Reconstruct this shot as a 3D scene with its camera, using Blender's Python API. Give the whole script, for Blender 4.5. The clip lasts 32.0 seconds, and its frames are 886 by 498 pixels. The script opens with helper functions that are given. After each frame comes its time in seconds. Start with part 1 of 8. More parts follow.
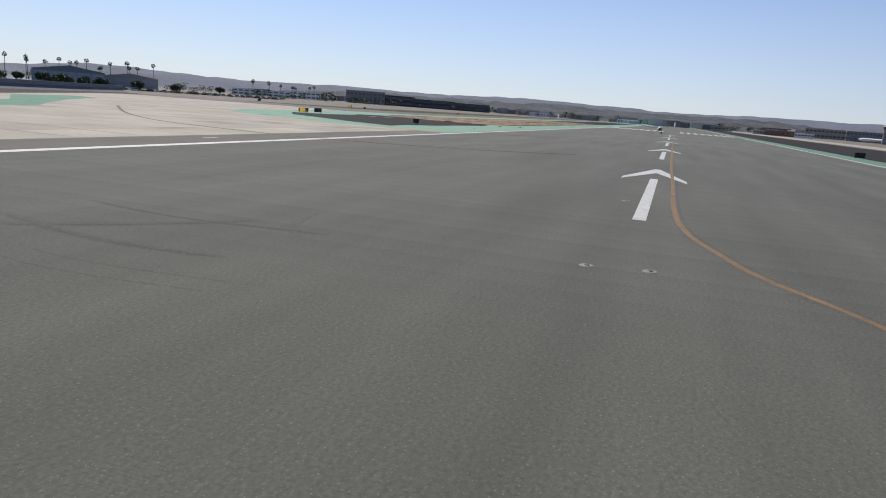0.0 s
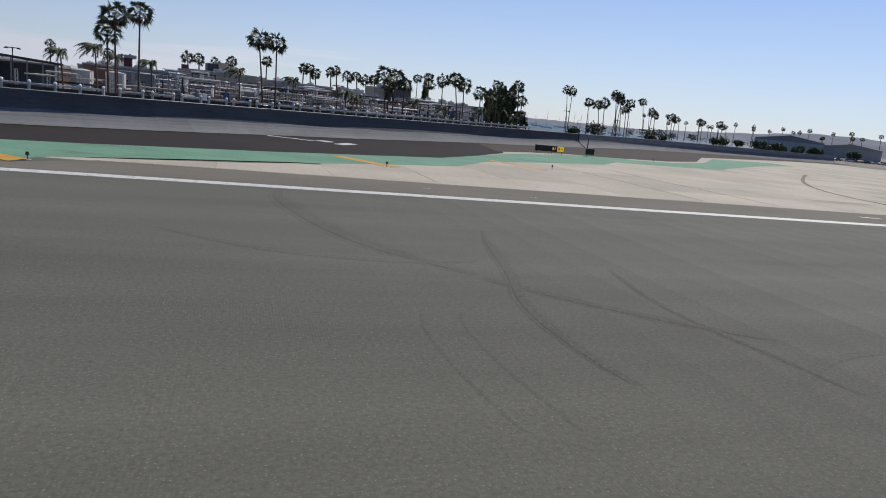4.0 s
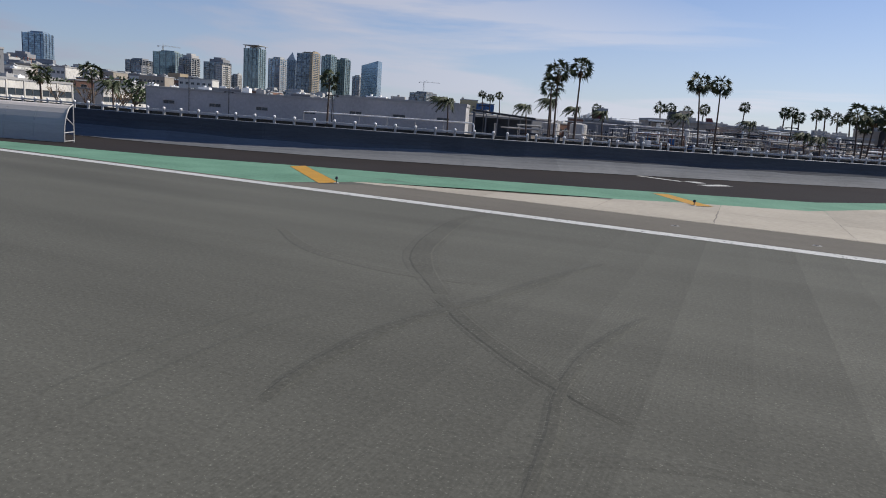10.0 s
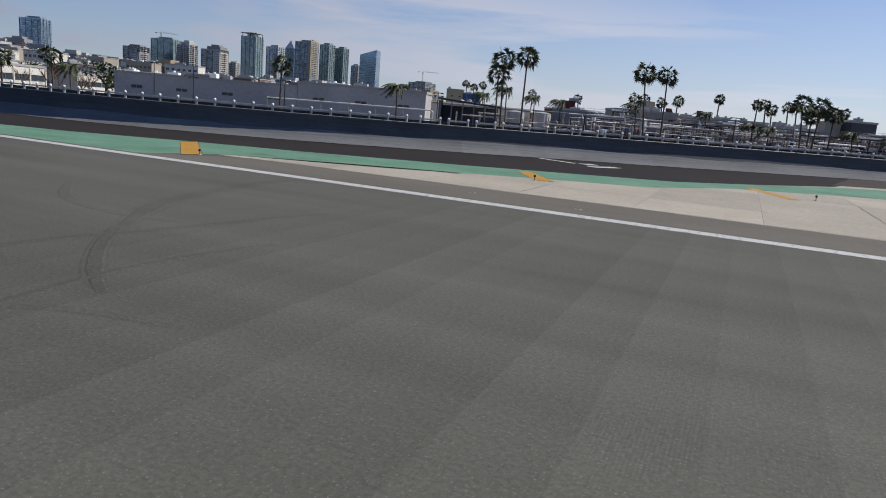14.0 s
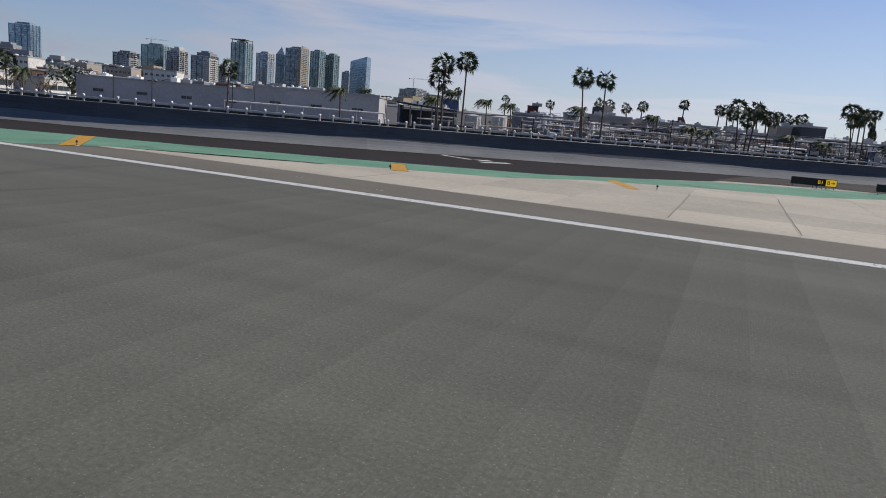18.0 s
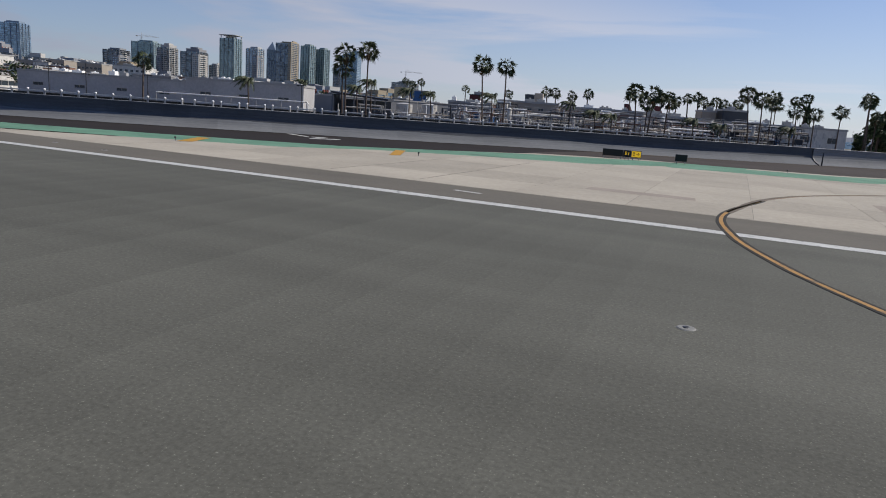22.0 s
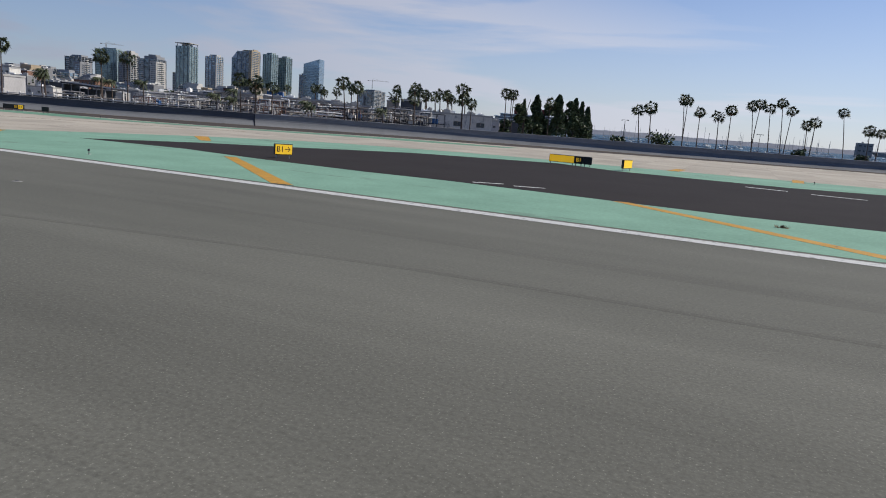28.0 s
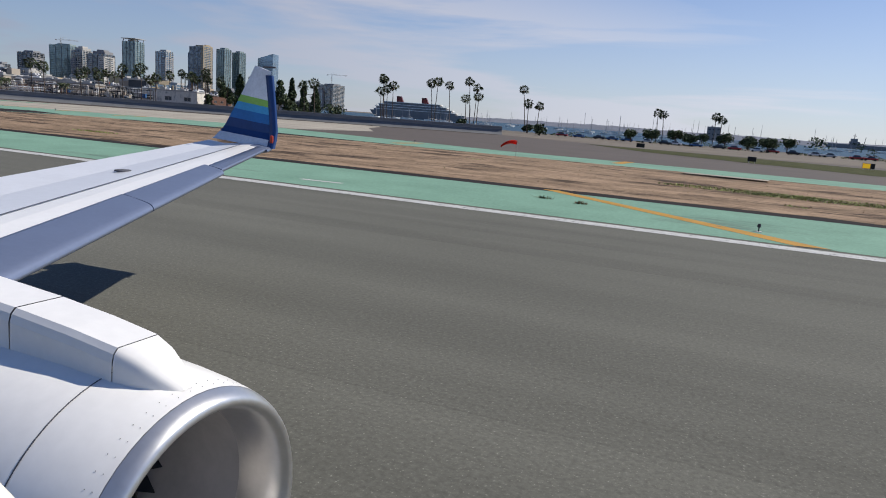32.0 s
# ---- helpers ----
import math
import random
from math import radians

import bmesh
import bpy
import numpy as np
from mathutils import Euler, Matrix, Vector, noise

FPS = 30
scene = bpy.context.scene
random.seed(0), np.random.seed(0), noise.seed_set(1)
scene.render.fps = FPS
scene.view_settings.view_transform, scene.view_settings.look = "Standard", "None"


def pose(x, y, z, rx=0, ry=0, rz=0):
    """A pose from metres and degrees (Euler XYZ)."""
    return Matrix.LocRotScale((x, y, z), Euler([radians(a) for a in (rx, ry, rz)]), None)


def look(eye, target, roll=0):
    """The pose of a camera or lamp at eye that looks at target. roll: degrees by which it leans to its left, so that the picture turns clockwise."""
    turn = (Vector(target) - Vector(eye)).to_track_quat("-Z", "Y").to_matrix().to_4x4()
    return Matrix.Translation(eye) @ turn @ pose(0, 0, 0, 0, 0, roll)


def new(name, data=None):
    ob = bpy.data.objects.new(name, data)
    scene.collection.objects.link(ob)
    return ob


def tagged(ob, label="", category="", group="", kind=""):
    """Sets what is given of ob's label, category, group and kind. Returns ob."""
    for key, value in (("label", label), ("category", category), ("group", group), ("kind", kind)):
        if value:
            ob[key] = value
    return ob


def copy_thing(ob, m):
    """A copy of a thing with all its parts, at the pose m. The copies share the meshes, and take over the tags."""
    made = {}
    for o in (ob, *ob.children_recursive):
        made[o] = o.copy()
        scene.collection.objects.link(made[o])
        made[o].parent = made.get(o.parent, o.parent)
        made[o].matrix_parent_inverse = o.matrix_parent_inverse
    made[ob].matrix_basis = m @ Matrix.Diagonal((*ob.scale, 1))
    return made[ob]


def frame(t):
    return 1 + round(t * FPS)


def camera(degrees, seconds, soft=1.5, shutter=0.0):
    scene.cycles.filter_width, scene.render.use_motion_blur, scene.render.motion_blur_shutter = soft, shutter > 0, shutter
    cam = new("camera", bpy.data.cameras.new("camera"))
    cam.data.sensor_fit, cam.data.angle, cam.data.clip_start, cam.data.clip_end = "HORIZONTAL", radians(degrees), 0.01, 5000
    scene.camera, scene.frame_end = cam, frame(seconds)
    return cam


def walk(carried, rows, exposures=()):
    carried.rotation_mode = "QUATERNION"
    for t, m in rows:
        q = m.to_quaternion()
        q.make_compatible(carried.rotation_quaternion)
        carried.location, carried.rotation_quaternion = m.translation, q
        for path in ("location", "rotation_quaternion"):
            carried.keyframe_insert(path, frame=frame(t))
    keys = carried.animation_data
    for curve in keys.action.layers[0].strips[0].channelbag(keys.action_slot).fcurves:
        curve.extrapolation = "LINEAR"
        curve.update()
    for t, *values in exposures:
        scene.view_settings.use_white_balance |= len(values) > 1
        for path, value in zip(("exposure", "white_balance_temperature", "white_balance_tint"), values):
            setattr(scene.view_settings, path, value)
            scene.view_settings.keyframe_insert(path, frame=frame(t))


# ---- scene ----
import functools

cam = camera(65.99, 32.0, soft=1.0)
# seconds, x, y, z, heading of the view from the runway axis, pitch, lean
PATH = [
    (0.0, 4.44, -0.80, 3.72, 17.61, -11.73, 4.39),
    (0.5, 4.97, -1.54, 3.75, 23.80, -12.07, 5.36),
    (1.0, 5.55, -2.14, 3.81, 30.95, -11.75, 5.54),
    (1.5, 6.34, -2.51, 3.83, 37.56, -11.67, 5.65),
    (2.0, 7.28, -2.66, 3.83, 44.83, -11.63, 6.02),
    (2.6, 8.38, -2.31, 3.82, 53.30, -11.16, 6.02),
    (3.0, 9.07, -1.82, 3.83, 58.69, -11.03, 6.05),
    (3.5, 10.05, -0.94, 3.86, 65.42, -11.25, 6.10),
    (4.0, 11.25, -0.10, 3.85, 72.55, -11.28, 5.85),
    (4.5, 12.40, 0.60, 3.82, 78.90, -11.32, 5.90),
    (6.5, 15.98, 1.94, 3.76, 100.25, -10.38, 6.28),
    (7.0, 16.69, 1.90, 3.75, 104.03, -10.53, 5.97),
    (7.5, 17.63, 1.80, 3.85, 106.62, -10.22, 4.51),
    (8.0, 18.64, 1.66, 3.84, 109.88, -11.38, 4.67),
    (8.5, 19.69, 1.59, 3.87, 111.23, -11.79, 5.07),
    (9.0, 20.67, 1.61, 3.80, 112.00, -11.44, 5.41),
    (9.5, 21.73, 1.60, 3.85, 112.51, -11.05, 4.68),
    (10.0, 22.81, 1.53, 3.87, 112.92, -10.72, 4.23),
    (10.5, 23.93, 1.43, 3.87, 113.38, -10.70, 3.60),
    (11.0, 25.16, 1.37, 3.86, 113.44, -11.00, 3.46),
    (11.5, 26.26, 1.28, 3.88, 113.57, -11.07, 3.27),
    (12.0, 27.64, 1.46, 3.87, 113.44, -11.09, 3.21),
    (12.5, 29.19, 1.59, 3.86, 110.55, -11.52, 4.40),
    (13.0, 30.17, 1.56, 3.78, 112.12, -12.27, 4.98),
    (13.5, 31.29, 1.63, 3.87, 112.80, -11.94, 4.88),
    (14.0, 32.44, 1.72, 3.88, 112.89, -11.49, 4.90),
    (14.5, 33.51, 1.76, 3.88, 112.89, -11.07, 4.93),
    (16.5, 38.33, 1.44, 3.92, 112.52, -10.49, 5.01),
    (17.0, 39.69, 1.52, 3.84, 112.43, -10.63, 5.14),
    (17.5, 40.95, 1.66, 3.89, 112.41, -10.78, 5.07),
    (18.0, 42.37, 1.64, 3.90, 112.44, -10.90, 4.99),
    (18.5, 43.83, 1.50, 3.91, 112.53, -10.93, 4.94),
    (19.0, 45.48, 1.40, 3.82, 112.57, -10.95, 5.09),
    (19.5, 47.23, 1.36, 3.90, 112.70, -10.95, 4.98),
    (20.0, 49.33, 1.31, 3.90, 112.68, -11.07, 4.98),
    (20.5, 51.65, 1.37, 3.89, 112.74, -11.12, 4.91),
    (21.0, 54.50, 1.44, 3.79, 112.58, -11.24, 4.81),
    (21.5, 57.80, 1.37, 3.85, 112.53, -11.30, 4.39),
    (22.0, 61.93, 1.24, 3.91, 112.46, -11.43, 4.23),
    (22.5, 66.91, 1.33, 3.90, 112.67, -11.22, 4.21),
    (23.0, 72.50, 1.53, 3.80, 112.98, -11.06, 4.25),
    (23.5, 78.80, 1.81, 3.86, 113.35, -11.04, 4.22),
    (24.0, 85.96, 2.04, 3.81, 113.62, -10.99, 4.34),
    (24.5, 93.44, 2.02, 3.86, 113.78, -11.55, 4.11),
    (26.5, 129.24, 1.36, 3.86, 112.53, -11.11, 4.72),
    (27.0, 139.94, 1.07, 3.86, 112.28, -10.77, 4.60),
    (27.5, 151.13, 1.38, 3.89, 112.31, -10.67, 4.63),
    (28.0, 163.47, 1.66, 3.86, 112.43, -10.58, 4.53),
    (28.5, 175.92, 1.89, 3.89, 112.96, -10.54, 4.26),
    (29.0, 189.73, 2.11, 3.97, 113.08, -10.57, 4.27),
    (29.5, 203.85, 2.11, 3.98, 113.30, -10.64, 4.04),
    (30.0, 219.22, 2.04, 3.88, 113.43, -10.69, 4.07),
    (30.5, 234.52, 2.03, 3.98, 113.01, -11.10, 3.91),
    (31.0, 251.08, 1.96, 4.00, 112.65, -11.15, 3.58),
    (31.5, 267.62, 1.75, 3.98, 112.53, -11.18, 3.49),
    (32.0, 285.57, 1.73, 3.88, 112.27, -10.90, 4.23),
]


def eye_pose(x, y, z, heading, pitch, lean):
    h, p = radians(heading), radians(pitch)
    way = Vector((math.cos(p) * math.cos(h), math.cos(p) * math.sin(h), math.sin(p)))
    return look((x, y, z), Vector((x, y, z)) + way, lean)


walk(cam, [(t, eye_pose(*v)) for t, *v in PATH], exposures=[(0.0, 0.20), (1.0, 0.24), (2.0, 0.18), (3.0, 0.15), (4.0, 0.12), (7.0, 0.10), (9.0, 0.16), (13.0, 0.10), (19.0, 0.06), (24.0, 0.04), (28.0, 0.12), (32.0, 0.14)])

# ---- sky and sun: x runs along the runway, y to its left, the sun ahead and to the left ----
SUN_AZ, SUN_EL = 41.0, 45.0
world = bpy.data.worlds.new("sky")
scene.world = world
world.use_nodes = True
wn = world.node_tree
wn.nodes.clear()
w_out = wn.nodes.new("ShaderNodeOutputWorld")
w_bg = wn.nodes.new("ShaderNodeBackground")
w_sky = wn.nodes.new("ShaderNodeTexSky")
w_sky.sky_type = "NISHITA"
w_sky.sun_disc = False
w_sky.sun_elevation = radians(SUN_EL)
w_sky.sun_rotation = radians(90 - SUN_AZ)
w_sky.air_density, w_sky.dust_density, w_sky.ozone_density = 1.0, 0.15, 2.2
w_bg.inputs["Strength"].default_value = 0.074
# thin high cloud, streaked along the horizon
w_tc = wn.nodes.new("ShaderNodeTexCoord")
w_map = wn.nodes.new("ShaderNodeMapping")
w_map.inputs["Scale"].default_value = (0.9, 0.9, 7.5)
w_map.inputs["Location"].default_value = (0.35, 0.1, 0.62)
w_map.inputs["Rotation"].default_value = (radians(8), radians(-6), radians(20))
w_noise = wn.nodes.new("ShaderNodeTexNoise")
w_noise.inputs["Scale"].default_value = 1.7
w_noise.inputs["Detail"].default_value = 7.0
w_noise.inputs["Roughness"].default_value = 0.55
w_noise.inputs["Distortion"].default_value = 0.5
w_ramp = wn.nodes.new("ShaderNodeValToRGB")
w_ramp.color_ramp.elements[0].position, w_ramp.color_ramp.elements[1].position = 0.40, 0.58
w_ramp.color_ramp.elements[0].color = (0, 0, 0, 1)
w_ramp.color_ramp.elements[1].color = (0.85, 0.85, 0.85, 1)
w_mix = wn.nodes.new("ShaderNodeMix")
w_mix.data_type = "RGBA"
w_toward = wn.nodes.new("ShaderNodeVectorMath")
w_toward.operation = "DOT_PRODUCT"
w_toward.inputs[1].default_value = (math.cos(radians(SUN_AZ)), math.sin(radians(SUN_AZ)), 0.0)
wn.links.new(w_tc.outputs["Generated"], w_toward.inputs[0])
w_lit = wn.nodes.new("ShaderNodeMapRange")
w_lit.inputs["From Min"].default_value, w_lit.inputs["From Max"].default_value = -0.3, 0.75
wn.links.new(w_toward.outputs["Value"], w_lit.inputs["Value"])
w_tone = wn.nodes.new("ShaderNodeMix")
w_tone.data_type = "RGBA"
w_tone.inputs[6].default_value = (4.05, 4.35, 5.6, 1)
w_tone.inputs[7].default_value = (8.8, 9.0, 10.2, 1)
wn.links.new(w_lit.outputs[0], w_tone.inputs[0])
wn.links.new(w_tone.outputs[2], w_mix.inputs[7])
wn.links.new(w_tc.outputs["Generated"], w_map.inputs["Vector"])
wn.links.new(w_map.outputs["Vector"], w_noise.inputs["Vector"])
wn.links.new(w_noise.outputs["Fac"], w_ramp.inputs["Fac"])
# pale sea haze that thins out upwards
w_sep = wn.nodes.new("ShaderNodeSeparateXYZ")
wn.links.new(w_tc.outputs["Generated"], w_sep.inputs[0])
w_low = wn.nodes.new("ShaderNodeMapRange")
w_low.inputs["From Min"].default_value, w_low.inputs["From Max"].default_value = 0.0, 0.30
w_low.inputs["To Min"].default_value, w_low.inputs["To Max"].default_value = 0.55, 0.0
wn.links.new(w_sep.outputs["Z"], w_low.inputs["Value"])
w_max = wn.nodes.new("ShaderNodeMath")
w_max.operation = "MAXIMUM"
# a low bank of thin cloud that rises behind the runway; the sky ahead and overhead is clear
w_dot = wn.nodes.new("ShaderNodeVectorMath")
w_dot.operation = "DOT_PRODUCT"
w_dot.inputs[1].default_value = (0.20, 0.0, 1.0)
wn.links.new(w_tc.outputs["Generated"], w_dot.inputs[0])
w_side = wn.nodes.new("ShaderNodeMapRange")
w_side.inputs["From Min"].default_value, w_side.inputs["From Max"].default_value = 0.20, 0.06
wn.links.new(w_dot.outputs["Value"], w_side.inputs["Value"])
w_cloud = wn.nodes.new("ShaderNodeMath")
w_cloud.operation = "MULTIPLY"
wn.links.new(w_ramp.outputs["Color"], w_cloud.inputs[0])
wn.links.new(w_side.outputs[0], w_cloud.inputs[1])
wn.links.new(w_cloud.outputs[0], w_max.inputs[0])
wn.links.new(w_low.outputs[0], w_max.inputs[1])
wn.links.new(w_max.outputs[0], w_mix.inputs[0])
w_tint = wn.nodes.new("ShaderNodeVectorMath")
w_tint.operation = "MULTIPLY"
w_tint.inputs[1].default_value = (0.78, 0.93, 1.24)
wn.links.new(w_sky.outputs["Color"], w_tint.inputs[0])
wn.links.new(w_tint.outputs[0], w_mix.inputs[6])
wn.links.new(w_mix.outputs[2], w_bg.inputs["Color"])
wn.links.new(w_bg.outputs["Background"], w_out.inputs["Surface"])

sun = new("sun", bpy.data.lights.new("sun", "SUN"))
sun.data.energy = 4.5
sun.data.angle = radians(0.53)
sun.data.color = (1.0, 0.945, 0.85)
a, e = radians(SUN_AZ), radians(SUN_EL)
sun.matrix_world = look((0, 0, 60), Vector((0, 0, 60)) - Vector((math.cos(a) * math.cos(e), math.sin(a) * math.cos(e), math.sin(e))))


# ---- materials ----
def material(name, colour, rough=0.8, metal=0.0, spread=0.12, scale=1.5, fine=18.0, bump=0.0, tint=None, per_object=0.0, per_island=0.0, stretch=(1, 1, 1), spec=0.35):
    """A surface with broad stains, fine grain and relief, in object-independent world size."""
    m = bpy.data.materials.new(name)
    m.use_nodes = True
    nt = m.node_tree
    b = nt.nodes["Principled BSDF"]
    b.inputs["Roughness"].default_value = rough
    b.inputs["Metallic"].default_value = metal
    b.inputs["Specular IOR Level"].default_value = spec
    geo = nt.nodes.new("ShaderNodeNewGeometry")
    mp = nt.nodes.new("ShaderNodeMapping")
    mp.inputs["Scale"].default_value = stretch
    nt.links.new(geo.outputs["Position"], mp.inputs["Vector"])
    tex = []
    for s, det in ((scale, 5.0), (fine, 3.0)):
        n = nt.nodes.new("ShaderNodeTexNoise")
        n.inputs["Scale"].default_value = s
        n.inputs["Detail"].default_value = det
        n.inputs["Roughness"].default_value = 0.6
        nt.links.new(mp.outputs["Vector"], n.inputs["Vector"])
        tex.append(n)
    add = nt.nodes.new("ShaderNodeMath")
    add.operation = "MULTIPLY_ADD"
    add.inputs[1].default_value = 0.45
    nt.links.new(tex[1].outputs["Fac"], add.inputs[0])
    half = nt.nodes.new("ShaderNodeMath")
    half.operation = "MULTIPLY"
    half.inputs[1].default_value = 0.55
    nt.links.new(tex[0].outputs["Fac"], half.inputs[0])
    nt.links.new(half.outputs[0], add.inputs[2])
    last = add.outputs[0]
    for amount, node_name, socket in ((per_object, "ShaderNodeObjectInfo", "Random"), (per_island, "ShaderNodeNewGeometry", "Random Per Island")):
        if amount:
            oi = nt.nodes.new(node_name)
            k = nt.nodes.new("ShaderNodeMath")
            k.operation = "MULTIPLY_ADD"
            k.inputs[1].default_value = amount
            nt.links.new(oi.outputs[socket], k.inputs[0])
            sub = nt.nodes.new("ShaderNodeMath")
            sub.operation = "SUBTRACT"
            sub.inputs[1].default_value = amount / 2
            nt.links.new(last, sub.inputs[0])
            nt.links.new(sub.outputs[0], k.inputs[2])
            last = k.outputs[0]
    ramp = nt.nodes.new("ShaderNodeValToRGB")
    dark = [c * (1 - spread * 1.6) for c in colour]
    light = [min(1, c * (1 + spread * 1.6)) for c in (tint or colour)]
    ramp.color_ramp.elements[0].position, ramp.color_ramp.elements[1].position = 0.28, 0.72
    ramp.color_ramp.elements[0].color = (*dark, 1)
    ramp.color_ramp.elements[1].color = (*light, 1)
    nt.links.new(last, ramp.inputs["Fac"])
    nt.links.new(ramp.outputs["Color"], b.inputs["Base Color"])
    if bump:
        bp = nt.nodes.new("ShaderNodeBump")
        bp.inputs["Strength"].default_value = bump
        bp.inputs["Distance"].default_value = 0.02
        nt.links.new(tex[1].outputs["Fac"], bp.inputs["Height"])
        nt.links.new(bp.outputs["Normal"], b.inputs["Normal"])
    return m


def runway_surface(name, colour, lane, dark_rub=0.0):
    """Grooved asphalt: broad patches, paving lanes along x, tyre rubber along the middle, fine stone."""
    m = material(name, colour, rough=0.92, spec=0.18, spread=0.10, scale=0.12, fine=14.0, bump=0.1, stretch=(0.55, 1, 1))
    nt = m.node_tree
    b = nt.nodes["Principled BSDF"]
    ramp = b.inputs["Base Color"].links[0].from_node
    geo = nt.nodes.new("ShaderNodeNewGeometry")
    sep = nt.nodes.new("ShaderNodeSeparateXYZ")
    nt.links.new(geo.outputs["Position"], sep.inputs[0])
    # paving lanes: a random tone for each strip
    div = nt.nodes.new("ShaderNodeMath")
    div.operation = "DIVIDE"
    div.inputs[1].default_value = lane
    shift = nt.nodes.new("ShaderNodeMath")
    shift.operation = "SUBTRACT"
    shift.inputs[1].default_value = 22.0
    nt.links.new(sep.outputs["X"], shift.inputs[0])
    nt.links.new(shift.outputs[0], div.inputs[0])
    # each strip is pale along one seam and darkens towards the next
    saw = nt.nodes.new("ShaderNodeMath")
    saw.operation = "FRACT"
    nt.links.new(div.outputs[0], saw.inputs[0])
    slope = nt.nodes.new("ShaderNodeMapRange")
    slope.inputs["To Min"].default_value, slope.inputs["To Max"].default_value = 1.045, 0.955
    nt.links.new(saw.outputs[0], slope.inputs["Value"])
    fl = nt.nodes.new("ShaderNodeMath")
    fl.operation = "FLOOR"
    nt.links.new(div.outputs[0], fl.inputs[0])
    wnz = nt.nodes.new("ShaderNodeTexWhiteNoise")
    wnz.noise_dimensions = "1D"
    nt.links.new(fl.outputs[0], wnz.inputs["W"])
    # long streaks of rubber and wear
    mp = nt.nodes.new("ShaderNodeMapping")
    mp.inputs["Scale"].default_value = (0.035, 0.35, 1)
    nt.links.new(geo.outputs["Position"], mp.inputs["Vector"])
    st = nt.nodes.new("ShaderNodeTexNoise")
    st.inputs["Scale"].default_value = 1.0
    st.inputs["Detail"].default_value = 6.0
    nt.links.new(mp.outputs["Vector"], st.inputs["Vector"])
    # small pale stones
    sp = nt.nodes.new("ShaderNodeTexNoise")
    sp.inputs["Scale"].default_value = 26.0
    sp.inputs["Detail"].default_value = 2.0
    nt.links.new(geo.outputs["Position"], sp.inputs["Vector"])
    spr = nt.nodes.new("ShaderNodeMapRange")
    spr.inputs["From Min"].default_value, spr.inputs["From Max"].default_value = 0.64, 0.74
    spr.inputs["To Min"].default_value, spr.inputs["To Max"].default_value = 0.0, 0.75
    nt.links.new(sp.outputs["Fac"], spr.inputs["Value"])
    v1 = nt.nodes.new("ShaderNodeMapRange")
    v1.inputs["To Min"].default_value, v1.inputs["To Max"].default_value = 0.965, 1.035
    nt.links.new(wnz.outputs["Value"], v1.inputs["Value"])
    both = nt.nodes.new("ShaderNodeMath")
    both.operation = "MULTIPLY"
    nt.links.new(v1.outputs[0], both.inputs[0])
    nt.links.new(slope.outputs[0], both.inputs[1])
    # the strips show near the runway's end only
    near = nt.nodes.new("ShaderNodeMapRange")
    near.inputs["From Min"].default_value, near.inputs["From Max"].default_value = 46.0, 75.0
    near.inputs["To Min"].default_value, near.inputs["To Max"].default_value = 1.0, 0.0
    nt.links.new(sep.outputs["X"], near.inputs["Value"])
    begin = nt.nodes.new("ShaderNodeMapRange")
    begin.inputs["From Min"].default_value, begin.inputs["From Max"].default_value = 12.0, 22.0
    nt.links.new(sep.outputs["X"], begin.inputs["Value"])
    strip = nt.nodes.new("ShaderNodeMath")
    strip.operation = "MULTIPLY"
    nt.links.new(near.outputs[0], strip.inputs[0])
    nt.links.new(begin.outputs[0], strip.inputs[1])
    fade = nt.nodes.new("ShaderNodeMix")
    fade.inputs[2].default_value = 1.0
    nt.links.new(strip.outputs[0], fade.inputs[0])
    nt.links.new(both.outputs[0], fade.inputs[3])
    v2 = nt.nodes.new("ShaderNodeMapRange")
    v2.inputs["From Min"].default_value, v2.inputs["From Max"].default_value = 0.3, 0.7
    v2.inputs["To Min"].default_value, v2.inputs["To Max"].default_value = 0.84 - dark_rub, 1.13
    nt.links.new(st.outputs["Fac"], v2.inputs["Value"])
    mul = nt.nodes.new("ShaderNodeMath")
    mul.operation = "MULTIPLY"
    nt.links.new(fade.outputs[0], mul.inputs[0])
    nt.links.new(v2.outputs[0], mul.inputs[1])
    ad = nt.nodes.new("ShaderNodeMath")
    ad.operation = "ADD"
    nt.links.new(mul.outputs[0], ad.inputs[0])
    nt.links.new(spr.outputs[0], ad.inputs[1])
    # coarse grain of the open-textured surface
    gr = nt.nodes.new("ShaderNodeTexNoise")
    gr.inputs["Scale"].default_value = 13.0
    gr.inputs["Detail"].default_value = 5.0
    gr.inputs["Roughness"].default_value = 0.75
    nt.links.new(geo.outputs["Position"], gr.inputs["Vector"])
    grr = nt.nodes.new("ShaderNodeMapRange")
    grr.inputs["From Min"].default_value, grr.inputs["From Max"].default_value = 0.3, 0.7
    grr.inputs["To Min"].default_value, grr.inputs["To Max"].default_value = 0.74, 1.25
    nt.links.new(gr.outputs["Fac"], grr.inputs["Value"])
    mg = nt.nodes.new("ShaderNodeMath")
    mg.operation = "MULTIPLY"
    nt.links.new(ad.outputs[0], mg.inputs[0])
    nt.links.new(grr.outputs[0], mg.inputs[1])
    ad = mg
    # sawn grooves across the runway, clogged in patches, their shade drawn in colour
    ph = nt.nodes.new("ShaderNodeMath")
    ph.operation = "MULTIPLY_ADD"
    ph.inputs[1].default_value = 2 * math.pi / 0.058
    nt.links.new(sep.outputs["X"], ph.inputs[0])
    nt.links.new(gr.outputs["Fac"], ph.inputs[2])
    sn = nt.nodes.new("ShaderNodeMath")
    sn.operation = "SINE"
